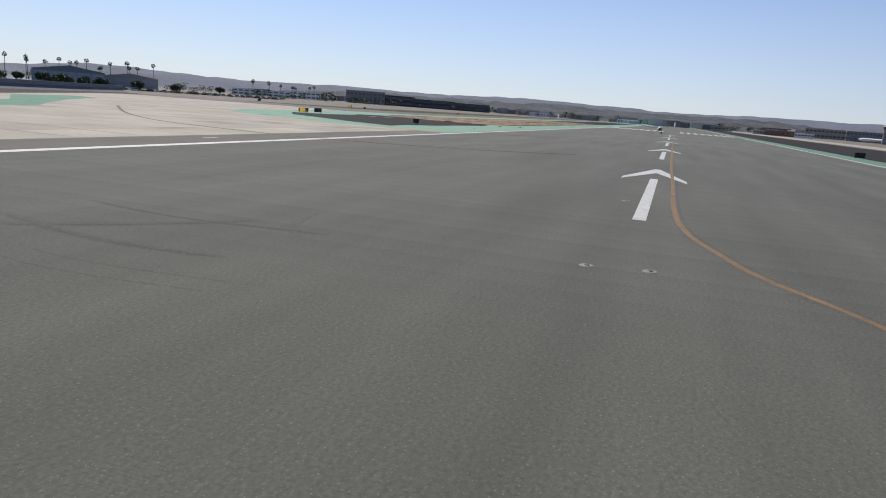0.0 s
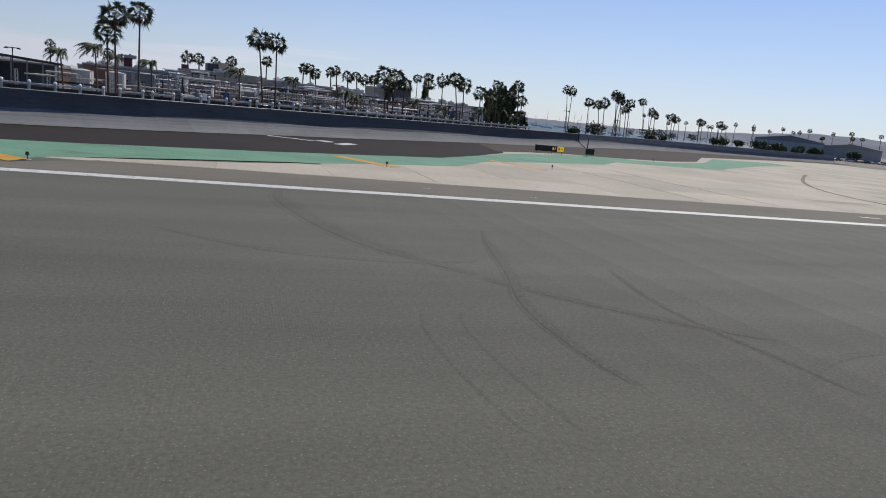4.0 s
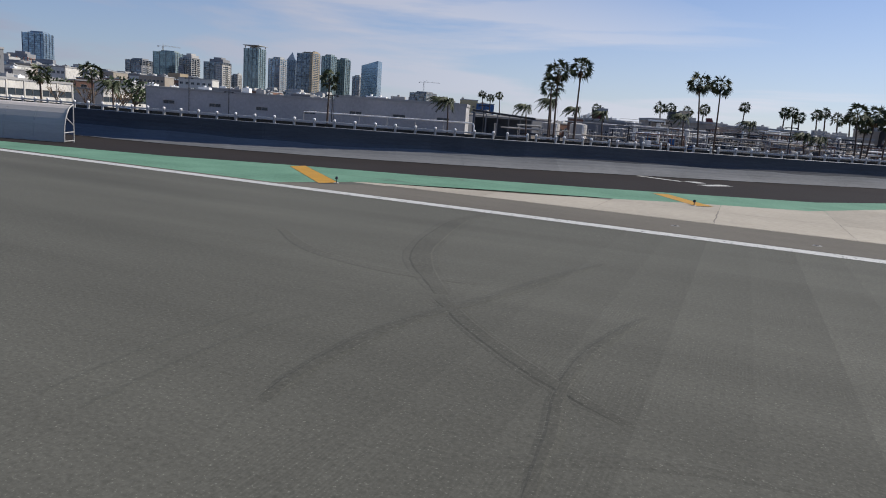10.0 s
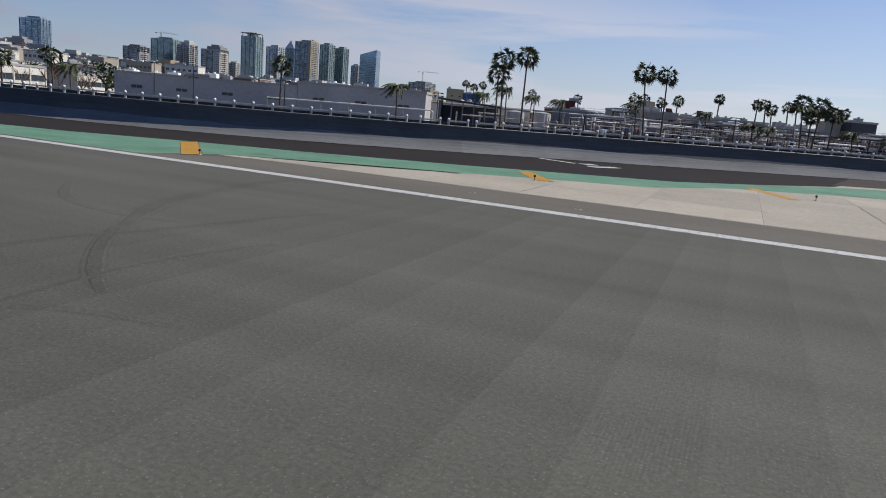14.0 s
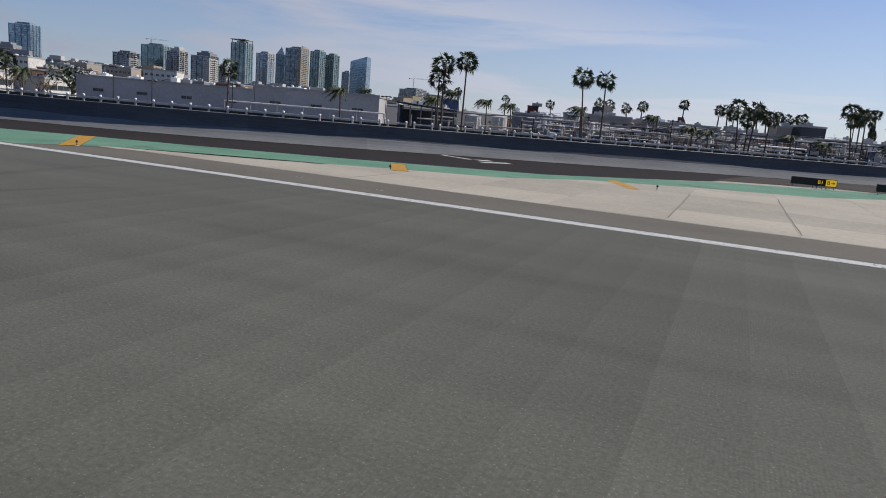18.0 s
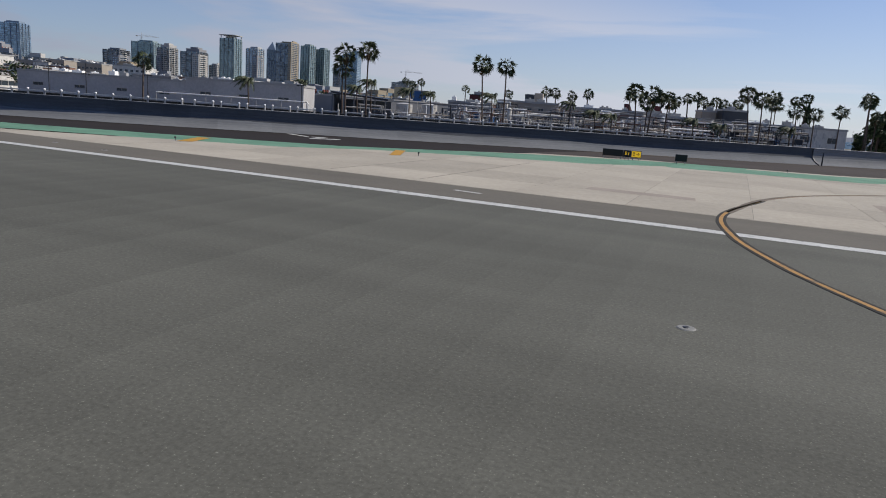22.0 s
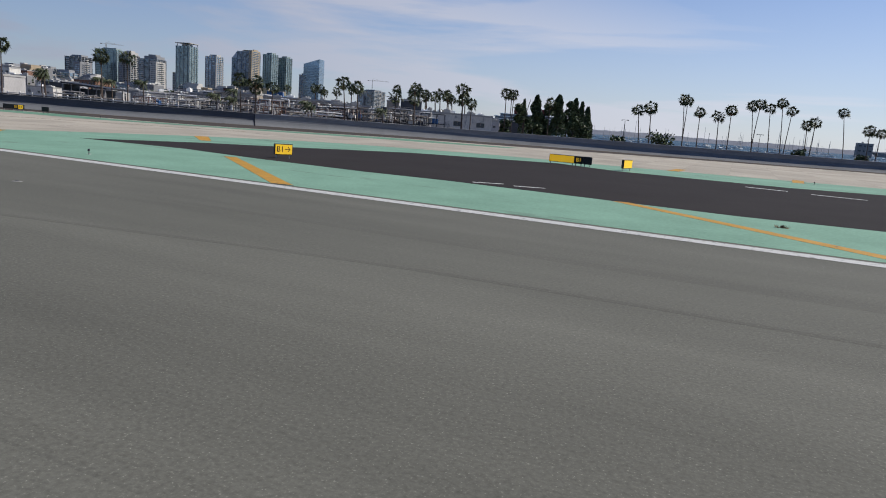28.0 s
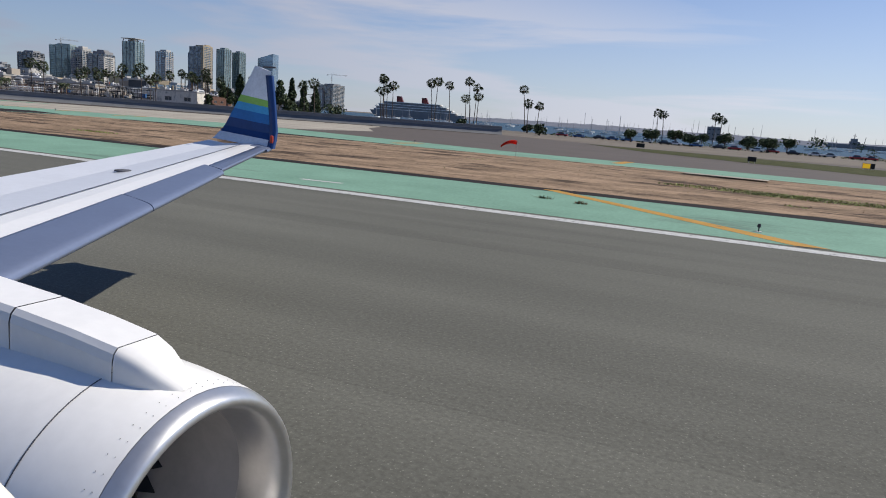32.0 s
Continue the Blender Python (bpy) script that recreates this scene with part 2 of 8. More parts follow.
    nt.links.new(ph.outputs[0], sn.inputs[0])
    clog = nt.nodes.new("ShaderNodeTexNoise")
    clog.inputs["Scale"].default_value = 0.45
    clog.inputs["Detail"].default_value = 4.0
    nt.links.new(geo.outputs["Position"], clog.inputs["Vector"])
    depth = nt.nodes.new("ShaderNodeMapRange")
    depth.inputs["From Min"].default_value, depth.inputs["From Max"].default_value = 0.50, 0.66
    depth.inputs["To Min"].default_value, depth.inputs["To Max"].default_value = 0.005, 0.06
    nt.links.new(clog.outputs["Fac"], depth.inputs["Value"])
    gv = nt.nodes.new("ShaderNodeMath")
    gv.operation = "MULTIPLY_ADD"
    gv.inputs[2].default_value = 1.0
    nt.links.new(sn.outputs[0], gv.inputs[0])
    open_end = nt.nodes.new("ShaderNodeMath")
    open_end.operation = "MULTIPLY"
    nt.links.new(depth.outputs[0], open_end.inputs[0])
    nt.links.new(near.outputs[0], open_end.inputs[1])
    nt.links.new(open_end.outputs[0], gv.inputs[1])
    mv = nt.nodes.new("ShaderNodeMath")
    mv.operation = "MULTIPLY"
    nt.links.new(ad.outputs[0], mv.inputs[0])
    nt.links.new(gv.outputs[0], mv.inputs[1])
    ad = mv
    # older, darker surface at the runway's end, paler further on
    age = nt.nodes.new("ShaderNodeMapRange")
    age.inputs["From Min"].default_value, age.inputs["From Max"].default_value = 20.0, 190.0
    age.inputs["To Min"].default_value, age.inputs["To Max"].default_value = 0.86, 1.08
    nt.links.new(sep.outputs["X"], age.inputs["Value"])
    ma = nt.nodes.new("ShaderNodeMath")
    ma.operation = "MULTIPLY"
    nt.links.new(ad.outputs[0], ma.inputs[0])
    nt.links.new(age.outputs[0], ma.inputs[1])
    ad = ma
    vm = nt.nodes.new("ShaderNodeVectorMath")
    vm.operation = "SCALE"
    nt.links.new(ramp.outputs["Color"], vm.inputs[0])
    nt.links.new(ad.outputs[0], vm.inputs["Scale"])
    nt.links.new(vm.outputs[0], b.inputs["Base Color"])
    return m


M_ASPHALT = runway_surface("runway_asphalt", (0.1095, 0.1075, 0.0905), 1.51)
M_DARK = material("dark_asphalt", (0.030, 0.026, 0.025), 0.95, spec=0.08, spread=0.14, scale=0.15, fine=9, bump=0.25)
M_TAXI = material("taxiway_asphalt", (0.092, 0.074, 0.062), 0.88, spread=0.1, scale=0.1, fine=8, bump=0.2)
M_CONC = material("pale_concrete", (0.345, 0.31, 0.255), 0.9, spread=0.13, scale=0.16, fine=3, bump=0.15, per_object=0.22, spec=0.15)
M_GREEN = material("green_painted_asphalt", (0.095, 0.205, 0.135), 0.9, spread=0.16, scale=0.25, fine=5, bump=0.2, tint=(0.125, 0.235, 0.165), spec=0.2)
M_MINT = material("fresh_green_painted_asphalt", (0.15, 0.275, 0.20), 0.9, spread=0.12, scale=0.2, fine=5, bump=0.2, tint=(0.18, 0.31, 0.23), spec=0.2)
M_DIRT = material("dry_dirt", (0.17, 0.112, 0.072), 0.97, spread=0.42, scale=0.35, fine=5, bump=0.6, tint=(0.27, 0.19, 0.125), stretch=(0.35, 1, 1), spec=0.1)
M_GROUND = material("dusty_ground", (0.15, 0.125, 0.095), 0.95, spread=0.25, scale=0.05, fine=2, bump=0.3)
M_WHITE = material("white_marking_paint", (0.46, 0.455, 0.43), 0.7, spread=0.16, scale=1.2, fine=14)
M_YELLOW = material("yellow_marking_paint", (0.41, 0.215, 0.022), 0.7, spread=0.16, scale=1.0, fine=12)
M_EXIT = material("dull_orange_taxi_paint", (0.34, 0.178, 0.042), 0.75, spread=0.2, scale=1.0, fine=12)
M_OLDYEL = material("worn_orange_paint", (0.17, 0.10, 0.042), 0.8, spread=0.25, scale=1.0, fine=12)
M_BLACKP = material("black_marking_paint", (0.03, 0.03, 0.03), 0.8, spread=0.2, scale=1.0, fine=12)
M_RUBBER = runway_surface("tyre_rubber_streak", (0.096, 0.094, 0.079), 1.51)
# upper fence tone holds painted shade, toe tone painted sunlight, on one steel
M_WALL = material("fence_steel_shade_tone", (0.092, 0.094, 0.102), 0.85, metal=0.0, spread=0.16, scale=0.5, fine=5, per_object=0.10, stretch=(0.4, 0.4, 3), spec=0.1)
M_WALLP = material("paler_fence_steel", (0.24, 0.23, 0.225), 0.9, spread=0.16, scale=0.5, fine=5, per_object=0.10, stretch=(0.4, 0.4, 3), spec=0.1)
M_TOE = material("fence_steel_sunlit_tone", (0.160, 0.163, 0.169), 0.92, spread=0.16, scale=0.35, fine=5, per_object=0.10, stretch=(0.3, 0.3, 4), spec=0.1)
M_BORDER = material("dark_rubbed_border", (0.046, 0.043, 0.038), 0.9, spread=0.3, scale=0.8, fine=9, spec=0.1)
M_FAINT = runway_surface("faint_rubber_streak", (0.1028, 0.1008, 0.0848), 1.51)
M_STAIN = material("brown_tyre_stain", (0.15, 0.125, 0.10), 0.9, spread=0.25, scale=0.8, fine=8, spec=0.1)
M_STEELD = material("dark_steel", (0.05, 0.05, 0.055), 0.55, metal=0.5)
M_STEEL = material("grey_galvanised_steel", (0.37, 0.355, 0.335), 0.5, metal=0.12)
M_WHITEW = material("white_painted_wall", (0.84, 0.82, 0.78), 0.75, spread=0.08, scale=0.3, fine=3)
M_GREYW = material("grey_rendered_wall", (0.22, 0.22, 0.225), 0.8, spread=0.07, scale=0.2, fine=3)
M_BEIGEW = material("beige_rendered_wall", (0.36, 0.31, 0.255), 0.8, spread=0.08, scale=0.3, fine=3)
M_BROWNW = material("brown_brick_wall", (0.22, 0.12, 0.085), 0.85, spread=0.15, scale=0.5, fine=6)
M_DARKW = material("dark_cladding", (0.05, 0.055, 0.065), 0.6, spread=0.12, scale=0.4, fine=3)
M_ROOF = material("pale_roof_sheet", (0.36, 0.35, 0.335), 0.6, spread=0.1, scale=0.4, fine=4)
M_GLASS = material("dark_window_glass", (0.035, 0.045, 0.055), 0.12, spread=0.2, scale=0.4, fine=2, spec=0.7, per_island=0.5)
M_TRUNK = material("palm_bark", (0.10, 0.075, 0.06), 0.95, spread=0.3, scale=3, fine=20, bump=0.5)
M_FROND = material("palm_frond", (0.030, 0.040, 0.019), 0.6, spec=0.25, spread=0.3, scale=1.5, fine=9, per_island=0.5, tint=(0.058, 0.072, 0.032))
M_DRY = material("dry_palm_skirt", (0.17, 0.11, 0.06), 0.9, spread=0.3, scale=2, fine=9, per_island=0.4)
M_LEAF = material("tree_leaf", (0.035, 0.055, 0.022), 0.65, spread=0.3, scale=1, fine=8, per_island=0.6, tint=(0.06, 0.085, 0.035))
M_WATER = material("bay_water", (0.05, 0.09, 0.13), 0.55, spread=0.2, scale=0.02, fine=0.4, bump=0.3, spec=0.06)
# distance haze is put into this blue grey base colour
M_HILL = material("haze_tinted_hillside", (0.155, 0.165, 0.195), 0.95, spread=0.16, scale=0.006, fine=0.05, spec=0.05)
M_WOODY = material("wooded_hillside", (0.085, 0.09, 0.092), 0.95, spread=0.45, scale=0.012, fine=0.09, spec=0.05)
M_RED = material("faded_red_paint", (0.45, 0.06, 0.035), 0.6)


def worn(m, under, share, scale, stretch=(1, 1, 1)):
    """Rubs patches of paint through to the surface below it."""
    nt = m.node_tree
    b = nt.nodes["Principled BSDF"]
    paint = b.inputs["Base Color"].links[0].from_socket
    geo = nt.nodes.new("ShaderNodeNewGeometry")
    mp = nt.nodes.new("ShaderNodeMapping")
    mp.inputs["Scale"].default_value = stretch
    mp.inputs["Rotation"].default_value = (0, 0, radians(25))
    nt.links.new(geo.outputs["Position"], mp.inputs["Vector"])
    n = nt.nodes.new("ShaderNodeTexNoise")
    n.inputs["Scale"].default_value = scale
    n.inputs["Detail"].default_value = 6.0
    n.inputs["Roughness"].default_value = 0.7
    nt.links.new(mp.outputs["Vector"], n.inputs["Vector"])
    r = nt.nodes.new("ShaderNodeMapRange")
    r.inputs["From Min"].default_value, r.inputs["From Max"].default_value = 0.66 - share * 0.35, 0.76 - share * 0.35
    nt.links.new(n.outputs["Fac"], r.inputs["Value"])
    mx = nt.nodes.new("ShaderNodeMix")
    mx.data_type = "RGBA"
    mx.inputs[7].default_value = (*under, 1)
    nt.links.new(r.outputs[0], mx.inputs[0])
    nt.links.new(paint, mx.inputs[6])
    nt.links.new(mx.outputs[2], b.inputs["Base Color"])


worn(M_WHITE, (0.15, 0.15, 0.14), 0.30, 3.0, (1.8, 0.6, 1))
worn(M_EXIT, (0.12, 0.085, 0.05), 0.28, 1.3)
worn(M_YELLOW, (0.07, 0.065, 0.05), 0.15, 1.5)
worn(M_DIRT, (0.062, 0.043, 0.031), 0.42, 0.32, (0.30, 1.0, 1))
worn(M_OLDYEL, (0.06, 0.055, 0.045), 0.3, 1.2)
worn(M_GREEN, (0.075, 0.095, 0.075), 0.22, 0.12, (0.5, 1.5, 1))
worn(M_MINT, (0.10, 0.14, 0.11), 0.20, 0.14, (0.4, 1.5, 1))
worn(M_CONC, (0.18, 0.155, 0.135), 0.12, 0.07, (0.5, 1.2, 1))
M_SIGNY = material("yellow_sign_face", (0.80, 0.50, 0.03), 0.5, spread=0.05)
# the yellow panels are lit from inside
M_SIGNY.node_tree.nodes["Principled BSDF"].inputs["Emission Color"].default_value = (0.80, 0.46, 0.02, 1)
M_SIGNY.node_tree.nodes["Principled BSDF"].inputs["Emission Strength"].default_value = 0.45
M_SIGNK = material("black_sign_face", (0.012, 0.012, 0.012), 0.5, spread=0.05)
M_BLUE = material("blue_painted_metal", (0.03, 0.10, 0.25), 0.4)


# ---- mesh helpers ----
def mesh_of(name, bm, mat, smooth=False):
    me = bpy.data.meshes.new(name)
    bm.to_mesh(me)
    bm.free()
    for m in (mat if isinstance(mat, (list, tuple)) else [mat]):
        me.materials.append(m)
    if smooth:
        for p in me.polygons:
            p.use_smooth = True
    return me


def part(name, bm, mat, parent, label="", smooth=False):
    ob = new(name, mesh_of(name, bm, mat, smooth))
    ob.parent = parent
    return tagged(ob, label) if label else ob


def share(name, me, parent, m, label=""):
    ob = new(name, me)
    ob.parent = parent
    ob.matrix_basis = m
    return tagged(ob, label) if label else ob


def thing(name, x, y, z=0.0, rz=0.0, label="", category="", group="", kind=""):
    ob = new(name)
    ob.matrix_basis = pose(x, y, z, 0, 0, rz)
    return tagged(ob, label, category, group, kind)


def box(bm, cx, cy, cz, sx, sy, sz, rz=0.0, bevel=0.0):
    r = bmesh.ops.create_cube(bm, size=1.0)
    bmesh.ops.transform(bm, matrix=pose(cx, cy, cz, 0, 0, rz) @ Matrix.Diagonal((sx, sy, sz, 1)), verts=r["verts"])
    if bevel:
        es = list({ed for v in r["verts"] for ed in v.link_edges})
        bmesh.ops.bevel(bm, geom=es, offset=bevel, segments=2, affect="EDGES", profile=0.6)
    return bm


def rod(bm, p, q, r0, r1=None, n=8, caps=True):
    """A tapered round bar from p to q."""
    p, q = Vector(p), Vector(q)
    r1 = r0 if r1 is None else r1
    turn = (q - p).to_track_quat("Z", "Y").to_matrix()
    ring = []
    for c, r in ((p, r0), (q, r1)):
        ring.append([bm.verts.new(c + turn @ Vector((r * math.cos(2 * math.pi * k / n), r * math.sin(2 * math.pi * k / n), 0))) for k in range(n)])
    for k in range(n):
        bm.faces.new((ring[0][k], ring[0][(k + 1) % n], ring[1][(k + 1) % n], ring[1][k]))
    if caps:
        bm.faces.new(ring[0][::-1])
        bm.faces.new(ring[1])
    return bm


def sheet(name, pts, z, mat, label, category, kind="structure"):
    """A level piece of ground with the outline pts."""
    bm = bmesh.new()
    bm.faces.new([bm.verts.new((x, y, z)) for x, y in pts])
    bm.normal_update()
    bmesh.ops.triangulate(bm, faces=bm.faces[:])
    bm.normal_update()
    for fc in bm.faces:
        if fc.normal.z < 0:
            fc.normal_flip()
    return tagged(new(name, mesh_of(name, bm, mat)), label, category, kind=kind)


def smooth_line(pts, step):
    """Points at even steps along a smooth line through pts."""
    pts = [Vector((*p, 0)) for p in pts]
    ext = [2 * pts[0] - pts[1]] + pts + [2 * pts[-1] - pts[-2]]
    fine = []
    for i in range(1, len(ext) - 2):
        for k in range(24):
            u = k / 24
            p0, p1, p2, p3 = ext[i - 1:i + 3]
            fine.append(0.5 * (2 * p1 + (p2 - p0) * u + (2 * p0 - 5 * p1 + 4 * p2 - p3) * u * u + (3 * p1 - p0 - 3 * p2 + p3) * u ** 3))
    fine.append(pts[-1])
    out, left = [fine[0]], step
    for p, q in zip(fine, fine[1:]):
        d = (q - p).length
        while d >= left:
            p = p + (q - p) * (left / d)
            d -= left
            out.append(p)
            left = step
        left -= d
    return out


SOFT = (M_RUBBER, M_FAINT)


def ribbon(name, pts, width, z, mat, label, category="marking", step=1.0, ends=(1.0, 1.0)):
    """A painted line or streak along a smooth line; ends: how wide it is at its ends."""
    line = smooth_line(pts, step)
    bm = bmesh.new()
    prev = None
    n = len(line) - 1
    for i, p in enumerate(line):
        d = (line[min(i + 1, n)] - line[max(i - 1, 0)]).normalized()
        u = i / n
        w = width / 2 * (1 + 0.25 * noise.noise(Vector((u * n * 0.4, width, 5)))) * min(1, ends[0] + (1 - ends[0]) * u * 4, ends[1] + (1 - ends[1]) * (1 - u) * 4)
        s = Vector((-d.y, d.x, 0)) * w
        up, low = Vector((0, 0, z if 0 < i < n else -0.004)), Vector((0, 0, -0.004))
        out = s.normalized() * (w + (0.10 if mat in SOFT else 0.02))
        cur = [bm.verts.new(v) for v in (p - out + low, p - s + up, p + s + up, p + out + low)]
        if prev:
            for k in range(3):
                bm.faces.new((prev[k], cur[k], cur[k + 1], prev[k + 1]))
        prev = cur
    return tagged(new(name, mesh_of(name, bm, mat)), label, category, kind="structure")


# ---- ground, runway, taxiways ----
sheet("ground", [(-4500, -4500), (4800, -4500), (4800, 4800), (-4500, 4800)], -0.05, M_GROUND, "dusty brown open ground around the airfield", "ground")
sheet("runway", [(-500, -36), (2700, -36), (2700, 35.2), (-500, 35.2)], 0.0, M_ASPHALT, "wide grey grooved asphalt runway with worn lanes", "runway")
WALL = [(-150, 45.5), (-60, 45.5), (-35, 46), (-22, 47.5), (-9, 52), (4, 60), (17, 70.5), (26, 77.5), (44, 93), (60, 104.5), (73, 115.5), (98, 137), (128, 156), (160, 170), (190, 183), (222, 200)]
sheet("green_strip", [(-500, 30.9), (0.5, 30.9), (3, 35.8), (9, 39.3), (15.2, 42.3), (20.3, 43.6), (28, 47.2), (33, 54.5), (42, 60), (50, 64.5), (58, 73), (67, 84), (83, 92), (83, 96), (67, 90), (53, 82), (45, 76), (40.3, 72), (34, 64), (28, 56.5), (13.6, 48.8), (2.7, 44), (-5, 41.4), (-14, 37.5), (-27, 34.6), (-40, 34), (-500, 34)], 0.008, M_GREEN, "faded green painted asphalt strip beside the runway", "green strip")
sheet("taxiway_dark", [(-500, 34), (-40, 34), (-27, 34.6), (-14, 37.5), (-5, 41.4), (2.7, 44), (13.6, 48.8), (28, 56.5), (34, 64), (40.3, 73), (48, 97), (44, 94.5), (26, 79), (17, 72), (4, 61.5), (-9, 53.5), (-22, 49), (-500, 47)], 0.004, M_DARK, "dark asphalt blast pad below the fence", "taxiway")
sheet("apron", [(1.5, 35.2), (101, 35.2), (104, 50), (108, 64), (116, 79), (134, 88), (152, 90), (178, 97), (206, 103), (214, 103), (217, 127), (203, 150), (190, 184), (160, 171), (128, 157), (98, 138), (73, 116.5), (60, 105.5), (46, 95), (40.3, 73), (31, 60), (20, 43)], 0.002, M_CONC, "pale beige concrete taxiway slabs", "taxiway")
sheet("green_island", [(101.5, 30.9), (2700, 30.9), (2700, 90), (300, 90), (257, 91), (229, 97.5), (208, 103.5), (190, 100), (178, 97), (152, 90), (134, 88.3), (116, 79), (107, 66), (103, 50), (101, 40)], 0.008, M_MINT, "faded green painted asphalt round the taxiway island", "green strip")
sheet("taxiway_connector", [(111.5, 44), (122, 45.2), (130.6, 43.8), (140, 43.2), (146, 43.6), (154, 43), (164, 42.2), (171, 43), (178, 45), (182, 48), (178, 57), (179, 66), (184, 73), (188, 79), (177.5, 82), (168.8, 78), (152, 77.5), (144, 82), (134, 76), (129, 73), (121, 60.6), (116, 54)], 0.012, M_DARK, "dark asphalt connecting taxiway with worn markings", "taxiway")
sheet("dirt_island_shoulder", [(175, 55), (177, 50), (182, 45.5), (187, 43.2), (195, 42), (240, 41.8), (900, 42.5), (900, 81), (300, 78), (250, 80), (225, 83.5), (205, 83), (190, 78), (180, 68)], 0.014, M_DARK, "dark asphalt shoulder round the dirt island", "road edge")
sheet("taxiway_far", [(214, 103), (229, 97.5), (257, 91), (300, 90), (900, 90), (900, 128), (217, 127)], 0.006, M_TAXI, "grey brown asphalt parallel taxiway", "taxiway")
sheet("taxiway_bend", [(217, 127), (900, 128), (900, 150), (260, 175), (222, 199), (190, 184), (203, 150)], -0.010, M_TAXI, "grey brown asphalt beyond the taxiway", "taxiway")
sheet("grass_verge", [(252, 171), (277, 167), (294, 163), (312, 154), (900, 150), (900, 116), (305, 118), (287, 130), (268.5, 144.5)], 0.03, material("dull_grass", (0.065, 0.068, 0.03), 0.95, spread=0.3, scale=0.3, fine=3, spec=0.05), "strip of dull green grass", "grass")
sheet("bay_water", [(-700, 1000), (-120, 560), (60, 420), (170, 318), (235, 300), (330, 330), (480, 420), (900, 1100), (1800, 2400), (2400, 3000), (1500, 3200), (-400, 2600)], -0.02, M_WATER, "blue grey bay water with small ripples", "water")


def dirt_island():
    """A low uneven bank of dry earth."""
    bm = bmesh.new()
    rows = []
    for i in range(171):
        x = 177.5 + i * 1.5
        lo = max(43.6, 54.0 - 0.95 * (x - 177.5))
        hi = min(80.5 - 0.012 * (x - 177.5), 57 + 1.5 * (x - 177.5))
        row = []
        for k in range(25):
            u = k / 24
            y = lo + (hi - lo) * u
            h = 0.02 + 0.22 * math.sin(math.pi * u) ** 0.7 * (0.5 + 0.7 * noise.noise(Vector((x * 0.12, y * 0.3, 3)))) + 0.09 * abs(noise.noise(Vector((x * 0.6, y * 1.1, 8)))) * math.sin(math.pi * u) ** 0.4
            row.append(bm.verts.new((x + 0.3 * noise.noise(Vector((x, y, 1))), y + (0.5 * noise.noise(Vector((x * 0.5, 7, u))) if 0 < k < 24 else 0.5 * noise.noise(Vector((x * 0.35, 2, 9 * u)))), h)))
        rows.append(row)
    for r, s in zip(rows, rows[1:]):
        for k in range(24):
            bm.faces.new((r[k], s[k], s[k + 1], r[k + 1]))
    return tagged(new("dirt_island", mesh_of("dirt_island", bm, M_DIRT, True)), "bare dry brown earth island between the taxiways", "dirt", kind="structure")


dirt_island()
sheet("taxiway_opposite", [(95, -50), (125, -37), (200, -36), (520, -37), (1500, -38), (1500, -66), (274, -74), (130, -74)], 0.004, M_DARK, "dark asphalt beside the far green strip", "taxiway")
sheet("apron_opposite", [(-200, -80), (130, -80), (274, -80), (1500, -72), (1500, -96), (-200, -110)], 0.004, M_CONC, "pale concrete taxiway on the far side", "taxiway")


